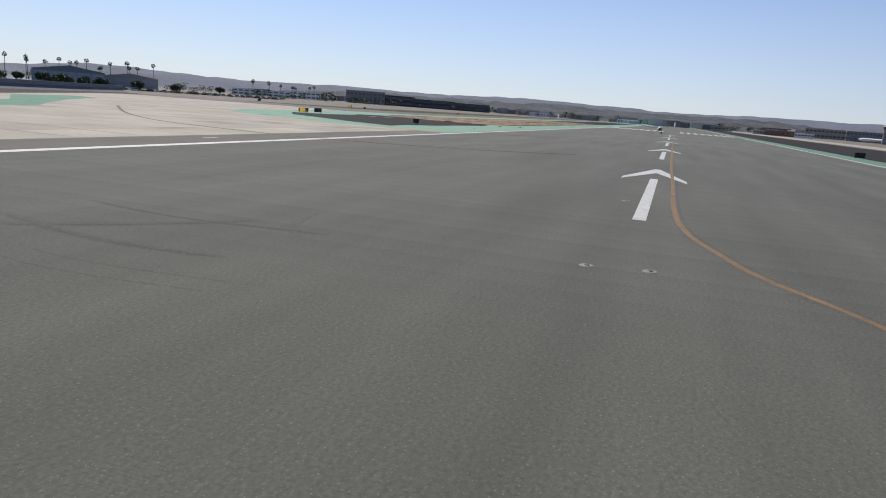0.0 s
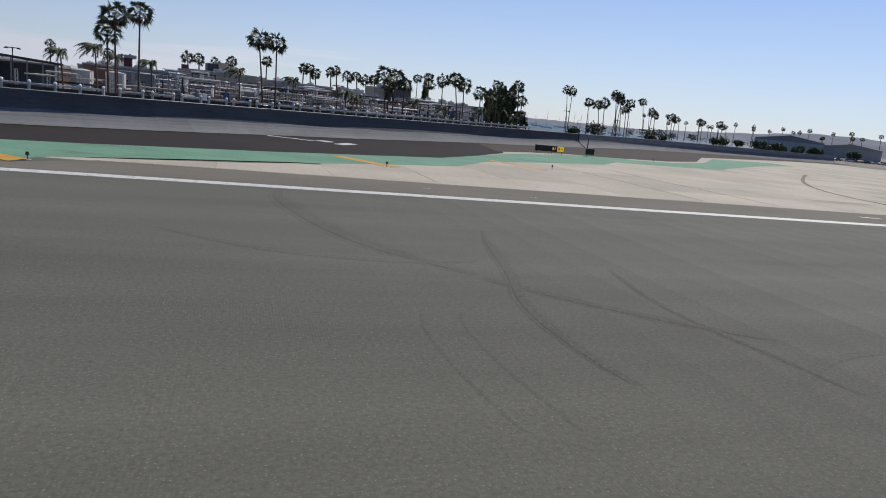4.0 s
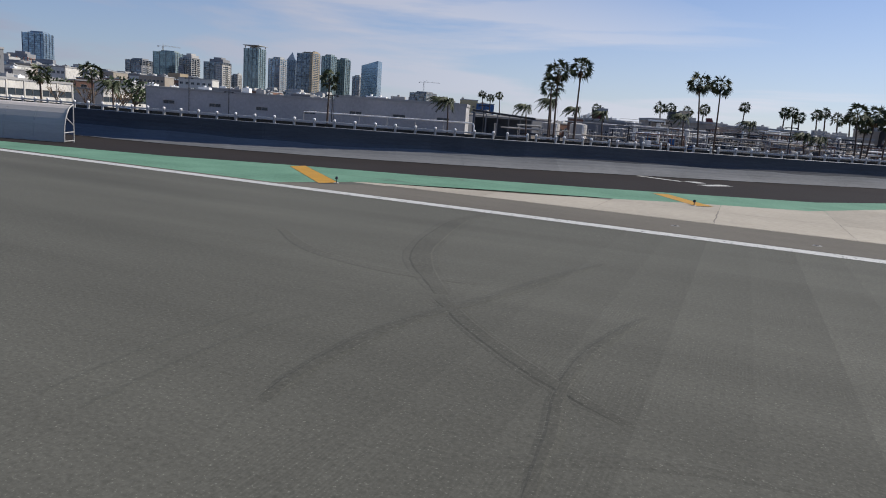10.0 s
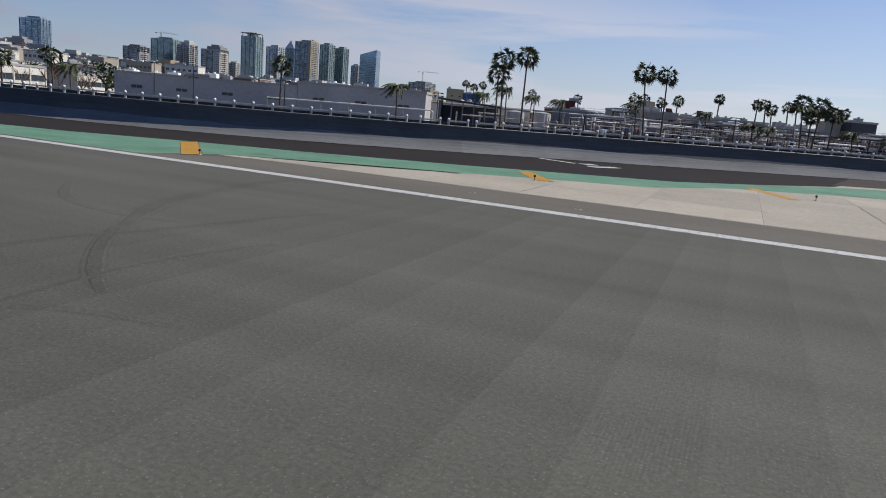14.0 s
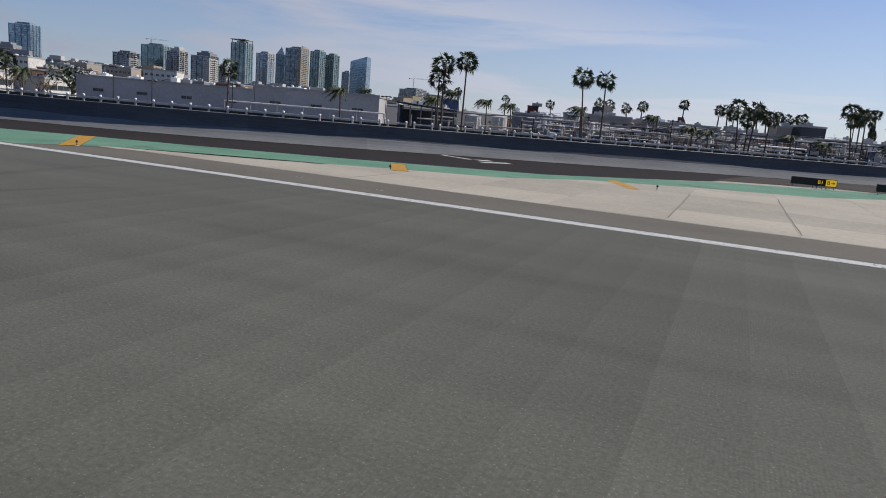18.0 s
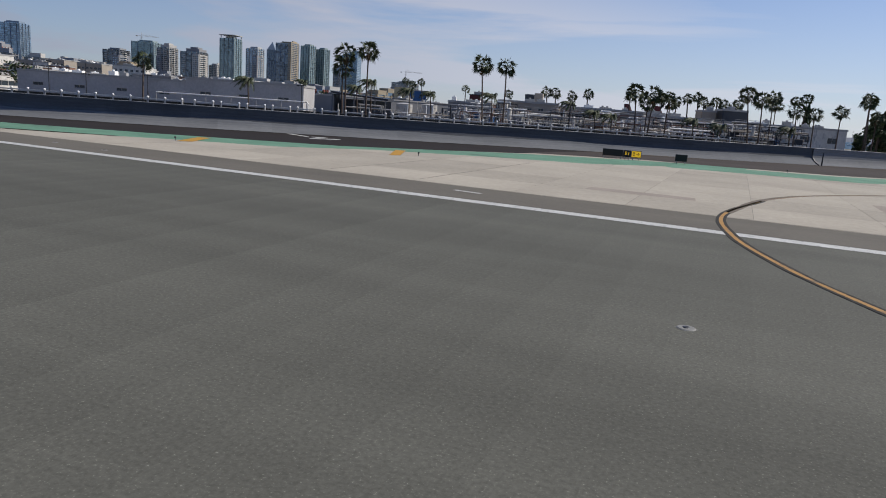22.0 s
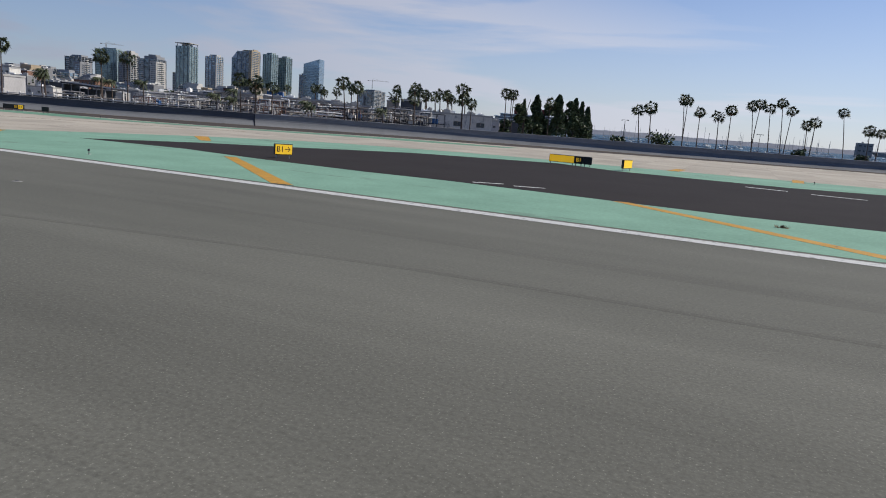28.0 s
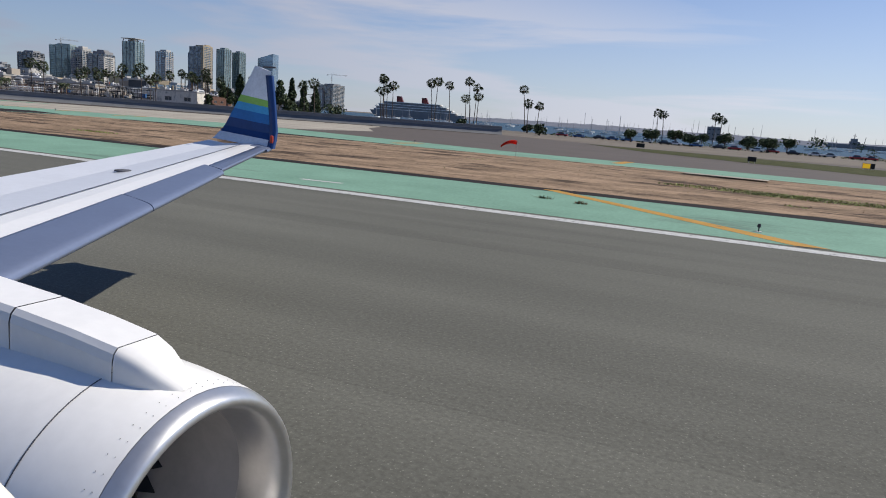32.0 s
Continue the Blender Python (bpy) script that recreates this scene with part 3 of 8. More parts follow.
def dirt_litter():
    """Loose clods and dry weed on the dirt island, too many to count."""
    rnd = random.Random(8)
    bm, wd = bmesh.new(), bmesh.new()
    for k in range(1200):
        x = 180 + 250 * rnd.random()
        y = 45 + 34 * rnd.random() ** (1.6 if k % 3 else 0.7)
        if x < 215 and y < 54 - 0.5 * (x - 180):
            continue
        s = rnd.uniform(0.02, 0.07)
        c = Vector((x, y, 0.10 + 0.12 * math.sin(math.pi * (y - 43) / 37)))
        if k % 3:
            v = [bm.verts.new(c + Vector((s * rnd.uniform(0.6, 1.4) * a, s * rnd.uniform(0.6, 1.2) * b, s * z))) for a, b, z in ((-1, -1, -0.4), (1, -0.8, -0.4), (0.8, 1, -0.4), (-0.9, 0.9, -0.4), (0.1, 0.1, 0.7))]
            for i, j, m in ((0, 1, 4), (1, 2, 4), (2, 3, 4), (3, 0, 4)):
                bm.faces.new((v[i], v[j], v[m]))
        else:
            for j in range(7):
                a = rnd.uniform(0, 6.28)
                d = Vector((math.cos(a), math.sin(a), 0)) * s * 0.9
                w = Vector((-d.y, d.x, 0)) * 0.25
                wd.faces.new([wd.verts.new(q) for q in (c - w, c + w, c + d + Vector((0, 0, s * rnd.uniform(0.8, 2.0))))])
    tagged(new("dirt_clods", mesh_of("dirt_clods", bm, M_DIRT)), "loose dry clods of earth on the island", "dirt", kind="stuff")
    tagged(new("dry_weeds", mesh_of("dry_weeds", wd, material("dry_weed", (0.12, 0.09, 0.05), 0.9, spread=0.3, per_island=0.6, tint=(0.10, 0.11, 0.045)))), "low dry weeds on the dirt island", "weeds", kind="stuff")
    gr = bmesh.new()
    for x0, y0, rx, ry in ((286.5, 55.9, 6, 1.6), (293, 54.6, 8, 1.8), (303, 53.5, 9, 2.0), (289.4, 47.2, 0.9, 0.5), (263, 62.5, 1.2, 0.7), (230, 49, 3, 0.7), (322, 52, 10, 2)):
        for k in range(int(700 * rx * ry / 6)):
            a, r = rnd.uniform(0, 6.28), math.sqrt(rnd.random())
            c = Vector((x0 + rx * r * math.cos(a), y0 + ry * r * math.sin(a), 0.16))
            d = Vector((rnd.uniform(-1, 1), rnd.uniform(-1, 1), 0)) * 0.10
            w = Vector((-d.y, d.x, 0)) * 0.6
            gr.faces.new([gr.verts.new(q) for q in (c - w, c + w, c + d + Vector((0, 0, rnd.uniform(0.05, 0.14))))])
    tagged(new("grass_tufts", mesh_of("grass_tufts", gr, material("thin_green_grass", (0.22, 0.25, 0.08), 0.9, spread=0.3, per_island=0.5))), "thin green grass tufts on the dirt", "grass", kind="stuff")
    sheet("drain_slab", [(281, 73.5), (289, 73.2), (289, 75.2), (281.4, 75.6)], 0.20, M_CONC, "pale worn slab sunk in the dirt", "slab")


dirt_litter()

# ---- painted markings ----
sheet("runway_edge_line", [(-500, 29.55), (2600, 29.55), (2600, 30.45), (-500, 30.45)], 0.010, M_WHITE, "worn white runway edge line", "marking")
sheet("runway_edge_line_far", [(-500, -30.45), (2600, -30.45), (2600, -29.55), (-500, -29.55)], 0.010, M_WHITE, "worn white runway edge line", "marking")
sheet("green_strip_far", [(-500, -36), (2600, -36), (2600, -31), (-500, -31)], 0.008, M_GREEN, "faded green painted asphalt strip", "green strip")


def threshold_arrow(x0):
    sheet("arrow_shaft", [(x0, -0.26), (x0 + 21.4, -0.26), (x0 + 21.4, 0.26), (x0, 0.26)], 0.010, M_WHITE, "white arrow shaft on the runway centre line", "marking")
    sheet("arrow_head", [(x0 + 19.7, 2.1), (x0 + 21.6, 2.1), (x0 + 31.9, 0.2), (x0 + 31.9, -0.2), (x0 + 21.6, -2.1), (x0 + 19.7, -2.1), (x0 + 27.4, 0)], 0.012, M_WHITE, "white arrow head on the runway", "marking")


for k in range(5):
    threshold_arrow(31.7 + 49.5 * k)
for k in range(8):
    y0 = 4 + 3.2 * k
    for s in (-1, 1):
        sheet("threshold_bar", [(345, s * y0), (390, s * y0), (390, s * (y0 + 1.7)), (345, s * (y0 + 1.7))], 0.010, M_WHITE, "white runway threshold stripe", "marking")
ribbon("lead_in_border", [(8, -10.5), (12, -8.8), (19.9, -5.4), (23.4, -3.5), (26.2, -2.6), (30.1, -1.7), (36.7, -1.3), (53, -1.2), (86, -1.0), (240, -1.0)], 0.42, 0.011, M_FAINT, "dark rubbed border of the lead-in line")
ribbon("lead_in_line", [(8, -10.5), (12, -8.8), (19.9, -5.4), (23.4, -3.5), (26.2, -2.6), (30.1, -1.7), (36.7, -1.3), (53, -1.2), (86, -1.0), (240, -1.0)], 0.22, 0.014, M_OLDYEL, "worn yellow taxi line turning on to the runway")
EXIT = [(75.5, 8.2), (73.7, 9.7), (72.6, 10.8), (70.7, 12.7), (69.4, 14.0), (68.4, 15.1), (67.5, 16.5), (66.6, 18.1), (65.5, 20.0), (63.8, 23.9), (62.2, 29.7), (61.8, 36.8), (64, 47.4), (68.3, 56.1), (78, 68), (96, 86)]
ribbon("exit_line_border", EXIT[:13], 0.43, 0.016, M_BORDER, "dark rubbed border of the curved taxi line", step=0.8)
ribbon("exit_line_stain", EXIT[11:], 0.42, 0.020, M_STAIN, "brown tyre stain along the taxi line over the concrete", step=0.8)
ribbon("exit_line_worn", EXIT[12:], 0.09, 0.024, M_OLDYEL, "worn taxi line curving over the concrete", step=0.8)
ribbon("exit_line", EXIT[:13], 0.165, 0.020, M_EXIT, "curved yellow taxi line leaving the runway", step=0.8)


streaks = []


def tyre_streak(pts, width, label="faint dark curved tyre streak on the asphalt", ends=(0.4, 0.4), dark=True):
    """Rubber laid by a turning wheel: a soft faint band, darker along its middle."""
    streaks.append(1)
    z = 0.003 + 0.0012 * len(streaks)
    ribbon("tyre_streak", pts, width, z, M_FAINT, label, ends=ends)
    if dark:
        ribbon("tyre_streak", pts, width * 0.55, z + 0.010, M_RUBBER, label, ends=ends)


tyre_streak([(13.1, 29.2), (13.0, 28.4), (12.9, 26.8), (13.6, 22.9), (14.5, 19.6), (15.6, 17.4), (16.4, 16.3), (17.4, 14.6)], 1.0)
tyre_streak([(17.0, 15.2), (18.4, 13.5), (19.3, 12.6), (20.3, 11.7), (21.2, 11.0), (22.6, 10.0)], 0.5, ends=(0.8, 0.3))
tyre_streak([(19.6, 22), (19.0, 20.0), (18.0, 15.4), (17.4, 13.3), (17.2, 11.7), (17.2, 9.8), (17.4, 8)], 0.4, ends=(0.2, 0.5))
tyre_streak([(21.5, 16.6), (21.2, 15.5), (20.8, 13.2), (20.8, 11.2), (21.0, 10.2), (21.1, 9.3), (21.3, 7)], 0.26)
tyre_streak([(20.2, 8.2), (21.5, 9.2), (23.2, 9.8), (25.5, 10.0)], 0.22, dark=False)
tyre_streak([(9.0, 20.0), (12.0, 17.5), (15.2, 16.6), (18.0, 16.9)], 0.35, dark=False)
tyre_streak([(126.6, 7.8), (124.68, 9.53), (122.97, 11.37), (120.6, 14.5), (118.62, 17.94), (117.1, 22.2), (116.2, 29.2)], 0.72, "dark curved tyre streak on the asphalt", (0.6, 0.5))
ribbon("tar_seam", [(98, 9), (112, 10), (123.16, 11.38), (126.08, 12.04), (129.07, 12.74), (131.84, 13.33), (134.06, 13.85), (140, 15.0), (153.3, 17.2), (161, 17.7), (168, 17.8), (196, 18.5)], 0.22, 0.006, M_RUBBER, "dark sealed seam in the runway", ends=(0.3, 0.3))
ribbon("tar_seam", [(172, 14.2), (188, 13.4), (203.5, 12.7), (210, 12.4), (224, 12.2)], 0.10, 0.006, M_RUBBER, "dark sealed seam in the runway", ends=(0.3, 0.3))
# dark paths of rubber and oil along the runway, broad and faint
for y0, w_, x0, x1 in ((6.2, 1.6, 150, 420), (10.4, 1.0, 190, 420), (21.6, 1.3, 140, 330), (24.8, 0.8, 230, 420)):
    ribbon("rubber_path", [(x0, y0 + 0.4), ((x0 * 2 + x1) / 3, y0), ((x0 + 2 * x1) / 3, y0 + 0.5), (x1, y0)], w_, 0.004, M_FAINT, "broad faint path of tyre rubber", step=2.0, ends=(0.2, 0.2))


def inset_pad():
    """A pale concrete strip let into the asphalt, with a row of round flush lights and a dark worn surround."""
    t = thing("inset_pad", 204.45, 0, 0, 0, "pale concrete strip let into the asphalt with round flush lights", "concrete pad")
    bm = bmesh.new()
    box(bm, 0, 8.6, 0.004, 1.75, 7.9, 0.014, 0, 0.003)
    part("surround", bm, M_RUBBER, t, "dark worn asphalt surround")
    bm = bmesh.new()
    box(bm, 0, 8.6, 0.010, 1.28, 7.0, 0.018, 0, 0.004)
    part("slab", bm, M_CONC, t)
    for y0 in (11.2, 10.45, 9.6, 8.78, 7.95, 7.1):
        bm = bmesh.new()
        rod(bm, (-0.05, y0, 0.015), (-0.05, y0, 0.024), 0.17, 0.15, 16)
        part("light_rim", bm, M_STEEL, t)
        bm = bmesh.new()
        rod(bm, (0.02, y0, 0.020), (0.02, y0, 0.028), 0.10, 0.09, 14)
        part("light_well", bm, M_BORDER, t, "dark round light well")


inset_pad()

for x0 in (14.8, 15.6):
    ribbon("tar_seam", [(x0 + 0.1, 7.0), (x0 - 0.15, 9.4), (x0 - 0.15, 11.3), (x0 + 0.1, 12.4)], 0.05, 0.005, M_FAINT, "thin dark cracked tyre track", step=0.3, ends=(0.2, 0.2))


def slanted_bar(name, pts, border=0.18):
    c = Vector((sum(p[0] for p in pts) / 4, sum(p[1] for p in pts) / 4))
    out = [tuple(c + (Vector(p) - c) * (1 + border * 0.6)) for p in pts]
    sheet("bar_border", out, 0.012, M_BLACKP, "black border of a slanted shoulder bar", "marking")
    sheet(name, pts, 0.016, M_YELLOW, "slanted yellow shoulder bar on green paint", "marking")


slanted_bar("shoulder_bar", [(-5.2, 40.1), (-5.0, 41.6), (2.5, 34.0), (2.0, 32.8)], 0.08)
slanted_bar("shoulder_bar", [(17.6, 49.4), (18.5, 50.0), (21.6, 44.4), (20.7, 43.6)], 0.08)
slanted_bar("shoulder_bar", [(32.8, 58.4), (33.6, 58.9), (36.2, 52.6), (35.6, 51.8)], 0.08)
slanted_bar("shoulder_bar", [(101.8, 42.4), (102.4, 43.8), (114.7, 31.2), (113.6, 30.95)], 0.05)
slanted_bar("shoulder_bar", [(106.4, 63.0), (107.4, 64.2), (113.7, 57.6), (113.0, 56.8)], 0.05)
for x0 in (128.8, 157.6, 187.0, 216.4, 246.0, 275.6, 305, 334):
    slanted_bar("shoulder_bar", [(x0 - 0.5, 42.6), (x0 + 0.4, 42.9), (x0 + 13.9, 31.1), (x0 + 12.6, 30.95)], 0.03)
for x0 in (156.5, 170.5, 184.8, 214.0, 243.5, 273, 302):
    yb = 98.5 if x0 < 200 else 92
    slanted_bar("shoulder_bar", [(x0 - 0.7, yb - 7.5), (x0 - 0.2, yb), (x0 + 1.1, yb), (x0 + 0.6, yb - 7.5)], 0.08)
for x0 in (100.9, 101.9, 102.9):
    ribbon("hold_line", [(x0, 39.0), (x0 + 3.4, 31.2)], 0.3, 0.014, M_YELLOW, "narrow yellow hold bar on green paint")
sheet("runway_shoulder", [(-20, 30.6), (101.5, 30.6), (101, 35.5), (5, 35.5), (0.2, 30.95)], 0.004, material("brownish_shoulder_asphalt", (0.128, 0.116, 0.097), 0.93, spread=0.14, scale=0.25, fine=9, bump=0.1, stretch=(0.4, 1, 1), spec=0.15), "brownish grey asphalt shoulder beside the edge line", "road edge")
sheet("brown_patch", [(85.8, 31.0), (101.0, 31.0), (100.8, 35.6), (86.2, 35.2)], 0.0085, material("brown_patched_asphalt", (0.128, 0.104, 0.088), 0.9, spread=0.15, scale=0.4, fine=6), "brown patched asphalt beside the edge line", "road patch")
for pts in ([(147.6, 44.4), (149.4, 45.6), (149.2, 46.0), (147.4, 44.8)], [(150.3, 45.0), (152.2, 45.9), (152.0, 46.3), (150.1, 45.4)], [(164.6, 71.4), (168.2, 71.0), (168.2, 71.8), (164.6, 72.2)], [(170, 70), (174.3, 69.6), (174.3, 70.2), (170, 70.7)], [(181, 49.5), (182.4, 49.2), (182.4, 49.8), (181, 50.1)]):
    sheet("surface_marking", pts, 0.018, M_WHITE, "worn white surface marking on dark asphalt", "marking")
for pts in ([(13.9, 67.6), (18.0, 65.3), (18.2, 66.0), (14.1, 68.3)], [(18.2, 66.2), (19.6, 65.2), (20.2, 66.6), (19.2, 67.4)], [(19.6, 63.2), (20.6, 62.9), (22.4, 65.8), (21.4, 66.6)]):
    sheet("surface_marking", pts, 0.012, M_WHITE, "worn white surface marking on dark asphalt", "marking")
for pts in ([(49, 33.2), (50.5, 33.0), (50.6, 33.3), (49.1, 33.5)], [(205, 34.2), (208.4, 34.7), (208.4, 35.1), (205, 34.6)], [(264, 33.0), (266.5, 33.2), (266.5, 33.6), (264, 33.4)]):
    sheet("surface_marking", pts, 0.018, M_WHITE, "small worn white mark on the shoulder", "marking")


M_TOEROAD = material("brown_old_asphalt", (0.062, 0.052, 0.046), 0.95, spread=0.2, scale=0.2, fine=5, spec=0.1, stretch=(0.5, 1, 1))
sheet("green_strip_end", [(56, 73), (73, 77), (84, 87.3), (101, 102), (126, 120), (126, 127), (103, 117.5), (84, 95), (72, 86), (60, 82), (54, 77)], 0.016, M_GREEN, "faded green painted strip running out along the fence", "green strip")
sheet("fence_road", [(40.3, 75), (52, 84), (60, 84.5), (72, 88), (84, 97), (103, 121), (126, 136), (160, 158), (190, 174), (222, 192)] + WALL[:7:-1], 0.018, M_TOEROAD, "old brown asphalt strip along the fence", "road")


# ---- concrete slab joints ----
def inside(x, y, poly):
    c = False
    for (x0, y0), (x1, y1) in zip(poly, poly[1:] + poly[:1]):
        if (y0 > y) != (y1 > y) and x < (x1 - x0) * (y - y0) / (y1 - y0) + x0:
            c = not c
    return c


APRON = [(6, 35.6), (100, 35.6), (103, 50), (107, 64), (115, 80), (134, 89), (152, 91), (178, 98), (206, 104), (213, 104), (216, 126), (203, 148), (188, 181), (160, 168), (128, 154), (98, 134), (73, 113), (60, 101), (52, 90), (66, 88), (57, 76), (49, 66), (41, 62), (32, 56), (27, 48.5), (20, 45)]
sheet("joint_sealant", APRON, 0.005, material("joint_sealant", (0.19, 0.17, 0.145), 0.9), "dark sealed joints between concrete slabs", "joint")
apron_base = bpy.data.objects["apron"]


def clipped(poly, x0, x1, y0, y1):
    """The part of an outline inside an upright rectangle."""
    for axis, lim, keep_more in ((0, x0, True), (0, x1, False), (1, y0, True), (1, y1, False)):
        out = []
        for p, q in zip(poly, poly[1:] + poly[:1]):
            pin = p[axis] >= lim if keep_more else p[axis] <= lim
            qin = q[axis] >= lim if keep_more else q[axis] <= lim
            if pin:
                out.append(p)
            if pin != qin:
                f = (lim - p[axis]) / (q[axis] - p[axis])
                out.append((p[0] + (q[0] - p[0]) * f, p[1] + (q[1] - p[1]) * f))
        poly = out
        if len(poly) < 3:
            return []
    return poly


def lay_slabs(size_x, size_y, gap):
    rnd = random.Random(4)
    for i in range(0, 38):
        for k in range(0, 28):
            x0, y0 = 4.39 + i * size_x, 35.6 + k * size_y
            pl = clipped(APRON, x0 + gap, x0 + size_x - gap, y0 + gap, y0 + size_y - gap)
            area = abs(sum(p[0] * q[1] - q[0] * p[1] for p, q in zip(pl, pl[1:] + pl[:1]))) / 2 if pl else 0
            if area < 1.5:
                continue
            bm = bmesh.new()
            vs = [bm.verts.new((x, y, 0.010 + rnd.uniform(-0.001, 0.001))) for x, y in pl]
            fc = bm.faces.new(vs)
            if fc.normal.z < 0:
                fc.normal_flip()
            ext = bmesh.ops.extrude_face_region(bm, geom=[fc])
            for v in ext["geom"]:
                if isinstance(v, bmesh.types.BMVert):
                    v.co.z = 0.012
            bm.normal_update()
            part("slab", bm, M_CONC, apron_base)


lay_slabs(5.87, 5.87, 0.012)
M_SLABD = material("darker_patched_concrete", (0.275, 0.235, 0.20), 0.92, spread=0.12, scale=0.5, fine=6, spec=0.15)
for i, (x0, x1, y0, y1) in enumerate(((70.2, 75.4, 47.0, 51.6), (80.9, 86.4, 46.8, 51.4), (86.6, 92.2, 40.2, 43.0), (54.0, 60.2, 41.6, 43.2))):
    sheet("patched_slab", [(x0, y0), (x1, y0 + 0.05), (x1 - 0.1, y1), (x0 + 0.05, y1)], 0.017, M_SLABD, "darker patched concrete slab of the taxiway", "road patch")
# cracked joints that show darker than the rest
M_CRACK = material("open_dark_joint", (0.185, 0.162, 0.138), 0.95, spread=0.3, scale=2, fine=12)
for x0, y0, y1 in ((22.0, 35.7, 43.5), (39.7, 35.7, 54), (45.6, 35.7, 60), (86.5, 35.7, 52), (92.3, 35.7, 62), (121, 82, 88)):
    rnd = random.Random(int(x0))
    pts = [(x0 + rnd.uniform(-0.05, 0.05), y0 + (y1 - y0) * k / 9) for k in range(10)]
    ribbon("cracked_joint", pts, 0.06, 0.0185, M_CRACK, "dark cracked joint across the concrete", "joint")

# ---- blast fence: curved steel panels on a long bend ----
fence = thing("blast_fence", 0, 0, 0, 0, "long curved grey steel jet blast fence with ribbed panels", "fence")
PANEL = 3.0
PROFILE = [(5.2, 0.02), (4.72, 0.25), (4.30, 0.52), (3.98, 0.82), (3.78, 1.12), (3.70, 1.4), (3.68, 1.8), (3.74, 2.42)]


def board(lo, hi, length, z0, z1, name, mat):
    """Curved boards between the heights lo and hi of the hollow profile; z0 and z1 shift the inner border along the bay."""
    bm = bmesh.new()

    def at(z):
        for (s0, a), (s1, b) in zip(PROFILE, PROFILE[1:]):
            if a <= z <= b + 1e-6:
                return s0 + (s1 - s0) * (z - a) / (b - a)
        return PROFILE[-1][0]
    rows = []
    for x, dz in ((-0.07, z0), (length + 0.07, z1)):
        a, b = (lo, hi + dz) if lo < 0.5 else (lo + dz, hi)
        zs = [a + (b - a) * k / 8 for k in range(9)]
        proud = 0.02 if lo < 0.5 else 0.0
        rows.append([[bm.verts.new((x, 5.2 - at(z) - proud - 0.012 * (k % 2) + o, z + proud + o * 0.3)) for k, z in enumerate(zs)] for o in (0, 0.07)])
    (a0, c0), (a1, c1) = rows
    for k in range(8):
        bm.faces.new((a0[k], a1[k], a1[k + 1], a0[k + 1]))
        bm.faces.new((c0[k], c0[k + 1], c1[k + 1], c1[k]))
        bm.faces.new((a0[k], a0[k + 1], c0[k + 1], c0[k]))
        bm.faces.new((a1[k], c1[k], c1[k + 1], a1[k + 1]))
    bm.faces.new((a0[8], a1[8], c1[8], c0[8]))
    bmesh.ops.recalc_face_normals(bm, faces=bm.faces[:])
    return mesh_of(name, bm, mat)


def frame_mesh():
    bm = bmesh.new()
    rod(bm, (0, 1.75, 0), (0, 1.62, 2.38), 0.06, n=6)
    rod(bm, (0, 3.0, 0), (0, 1.64, 2.1), 0.05, n=6)
    rod(bm, (0, 0.9, 0.04), (0, 3.0, 0.04), 0.05, n=6)
    return mesh_of("fence_frame", bm, M_STEELD)


F_MESH = frame_mesh()
cap_mesh = bmesh.new()
rod(cap_mesh, (-0.02, 1.5, 2.44), (PANEL + 0.02, 1.5, 2.44), 0.045, n=6)
CAP_MESH = mesh_of("top_rail", cap_mesh, M_STEEL)
WALL_LINE = smooth_line(WALL, PANEL)


# waves the border of the painted shade along the bays
def shade_edge(i):
    return 0.28 * noise.noise(Vector((i * 0.37, 4, 0))) + 0.07 * noise.noise(Vector((i * 1.3, 9, 0)))


for i, (p, q) in enumerate(zip(WALL_LINE, WALL_LINE[1:])):
    ang = math.degrees(math.atan2(q.y - p.y, q.x - p.x))
    m = pose(p.x, p.y, 0.006 * (i % 2), 0, 0, ang)
    # the tones meet where the painted shade ends
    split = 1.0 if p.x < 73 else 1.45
    share("toe_panel", board(0.02, split, PANEL, shade_edge(i), shade_edge(i + 1), "toe_panel", M_TOE), fence, m, "steel toe panel with sunlight put into its tone")
    share("fence_panel", board(split, 2.42, PANEL, shade_edge(i), shade_edge(i + 1), "fence_panel", M_WALL if p.x < 73 else M_WALLP), fence, m, "upper fence panel, toned shade-dark up to the step")
    if p.x < 73 <= q.x:
        bm = bmesh.new()
        for (s0, z0), (s1, z1) in zip(PROFILE, PROFILE[1:]):
            rod(bm, (PANEL, 5.13 - s0, z0 + 0.03), (PANEL, 5.13 - s1, z1 + 0.03), 0.10, n=6)
        break_post = part("break_post", bm, M_STEELD, fence, "bent dark post where the fence is stepped")
        break_post.matrix_basis = m
    share("fence_frame", F_MESH, fence, m)
    share("top_rail", CAP_MESH, fence, m)

# a section that bulges towards the runway and stands in front at the near end
hood = thing("blast_hood", -25.2, 38.6, 0, 20, "curved grey steel blast deflector section with an open ribbed end", "fence")
HOOD = [(0.0, 0.02), (0.0, 0.7), (0.07, 1.3), (0.22, 1.8), (0.42, 2.25), (0.68, 2.6), (0.95, 2.78), (1.3, 2.88)]


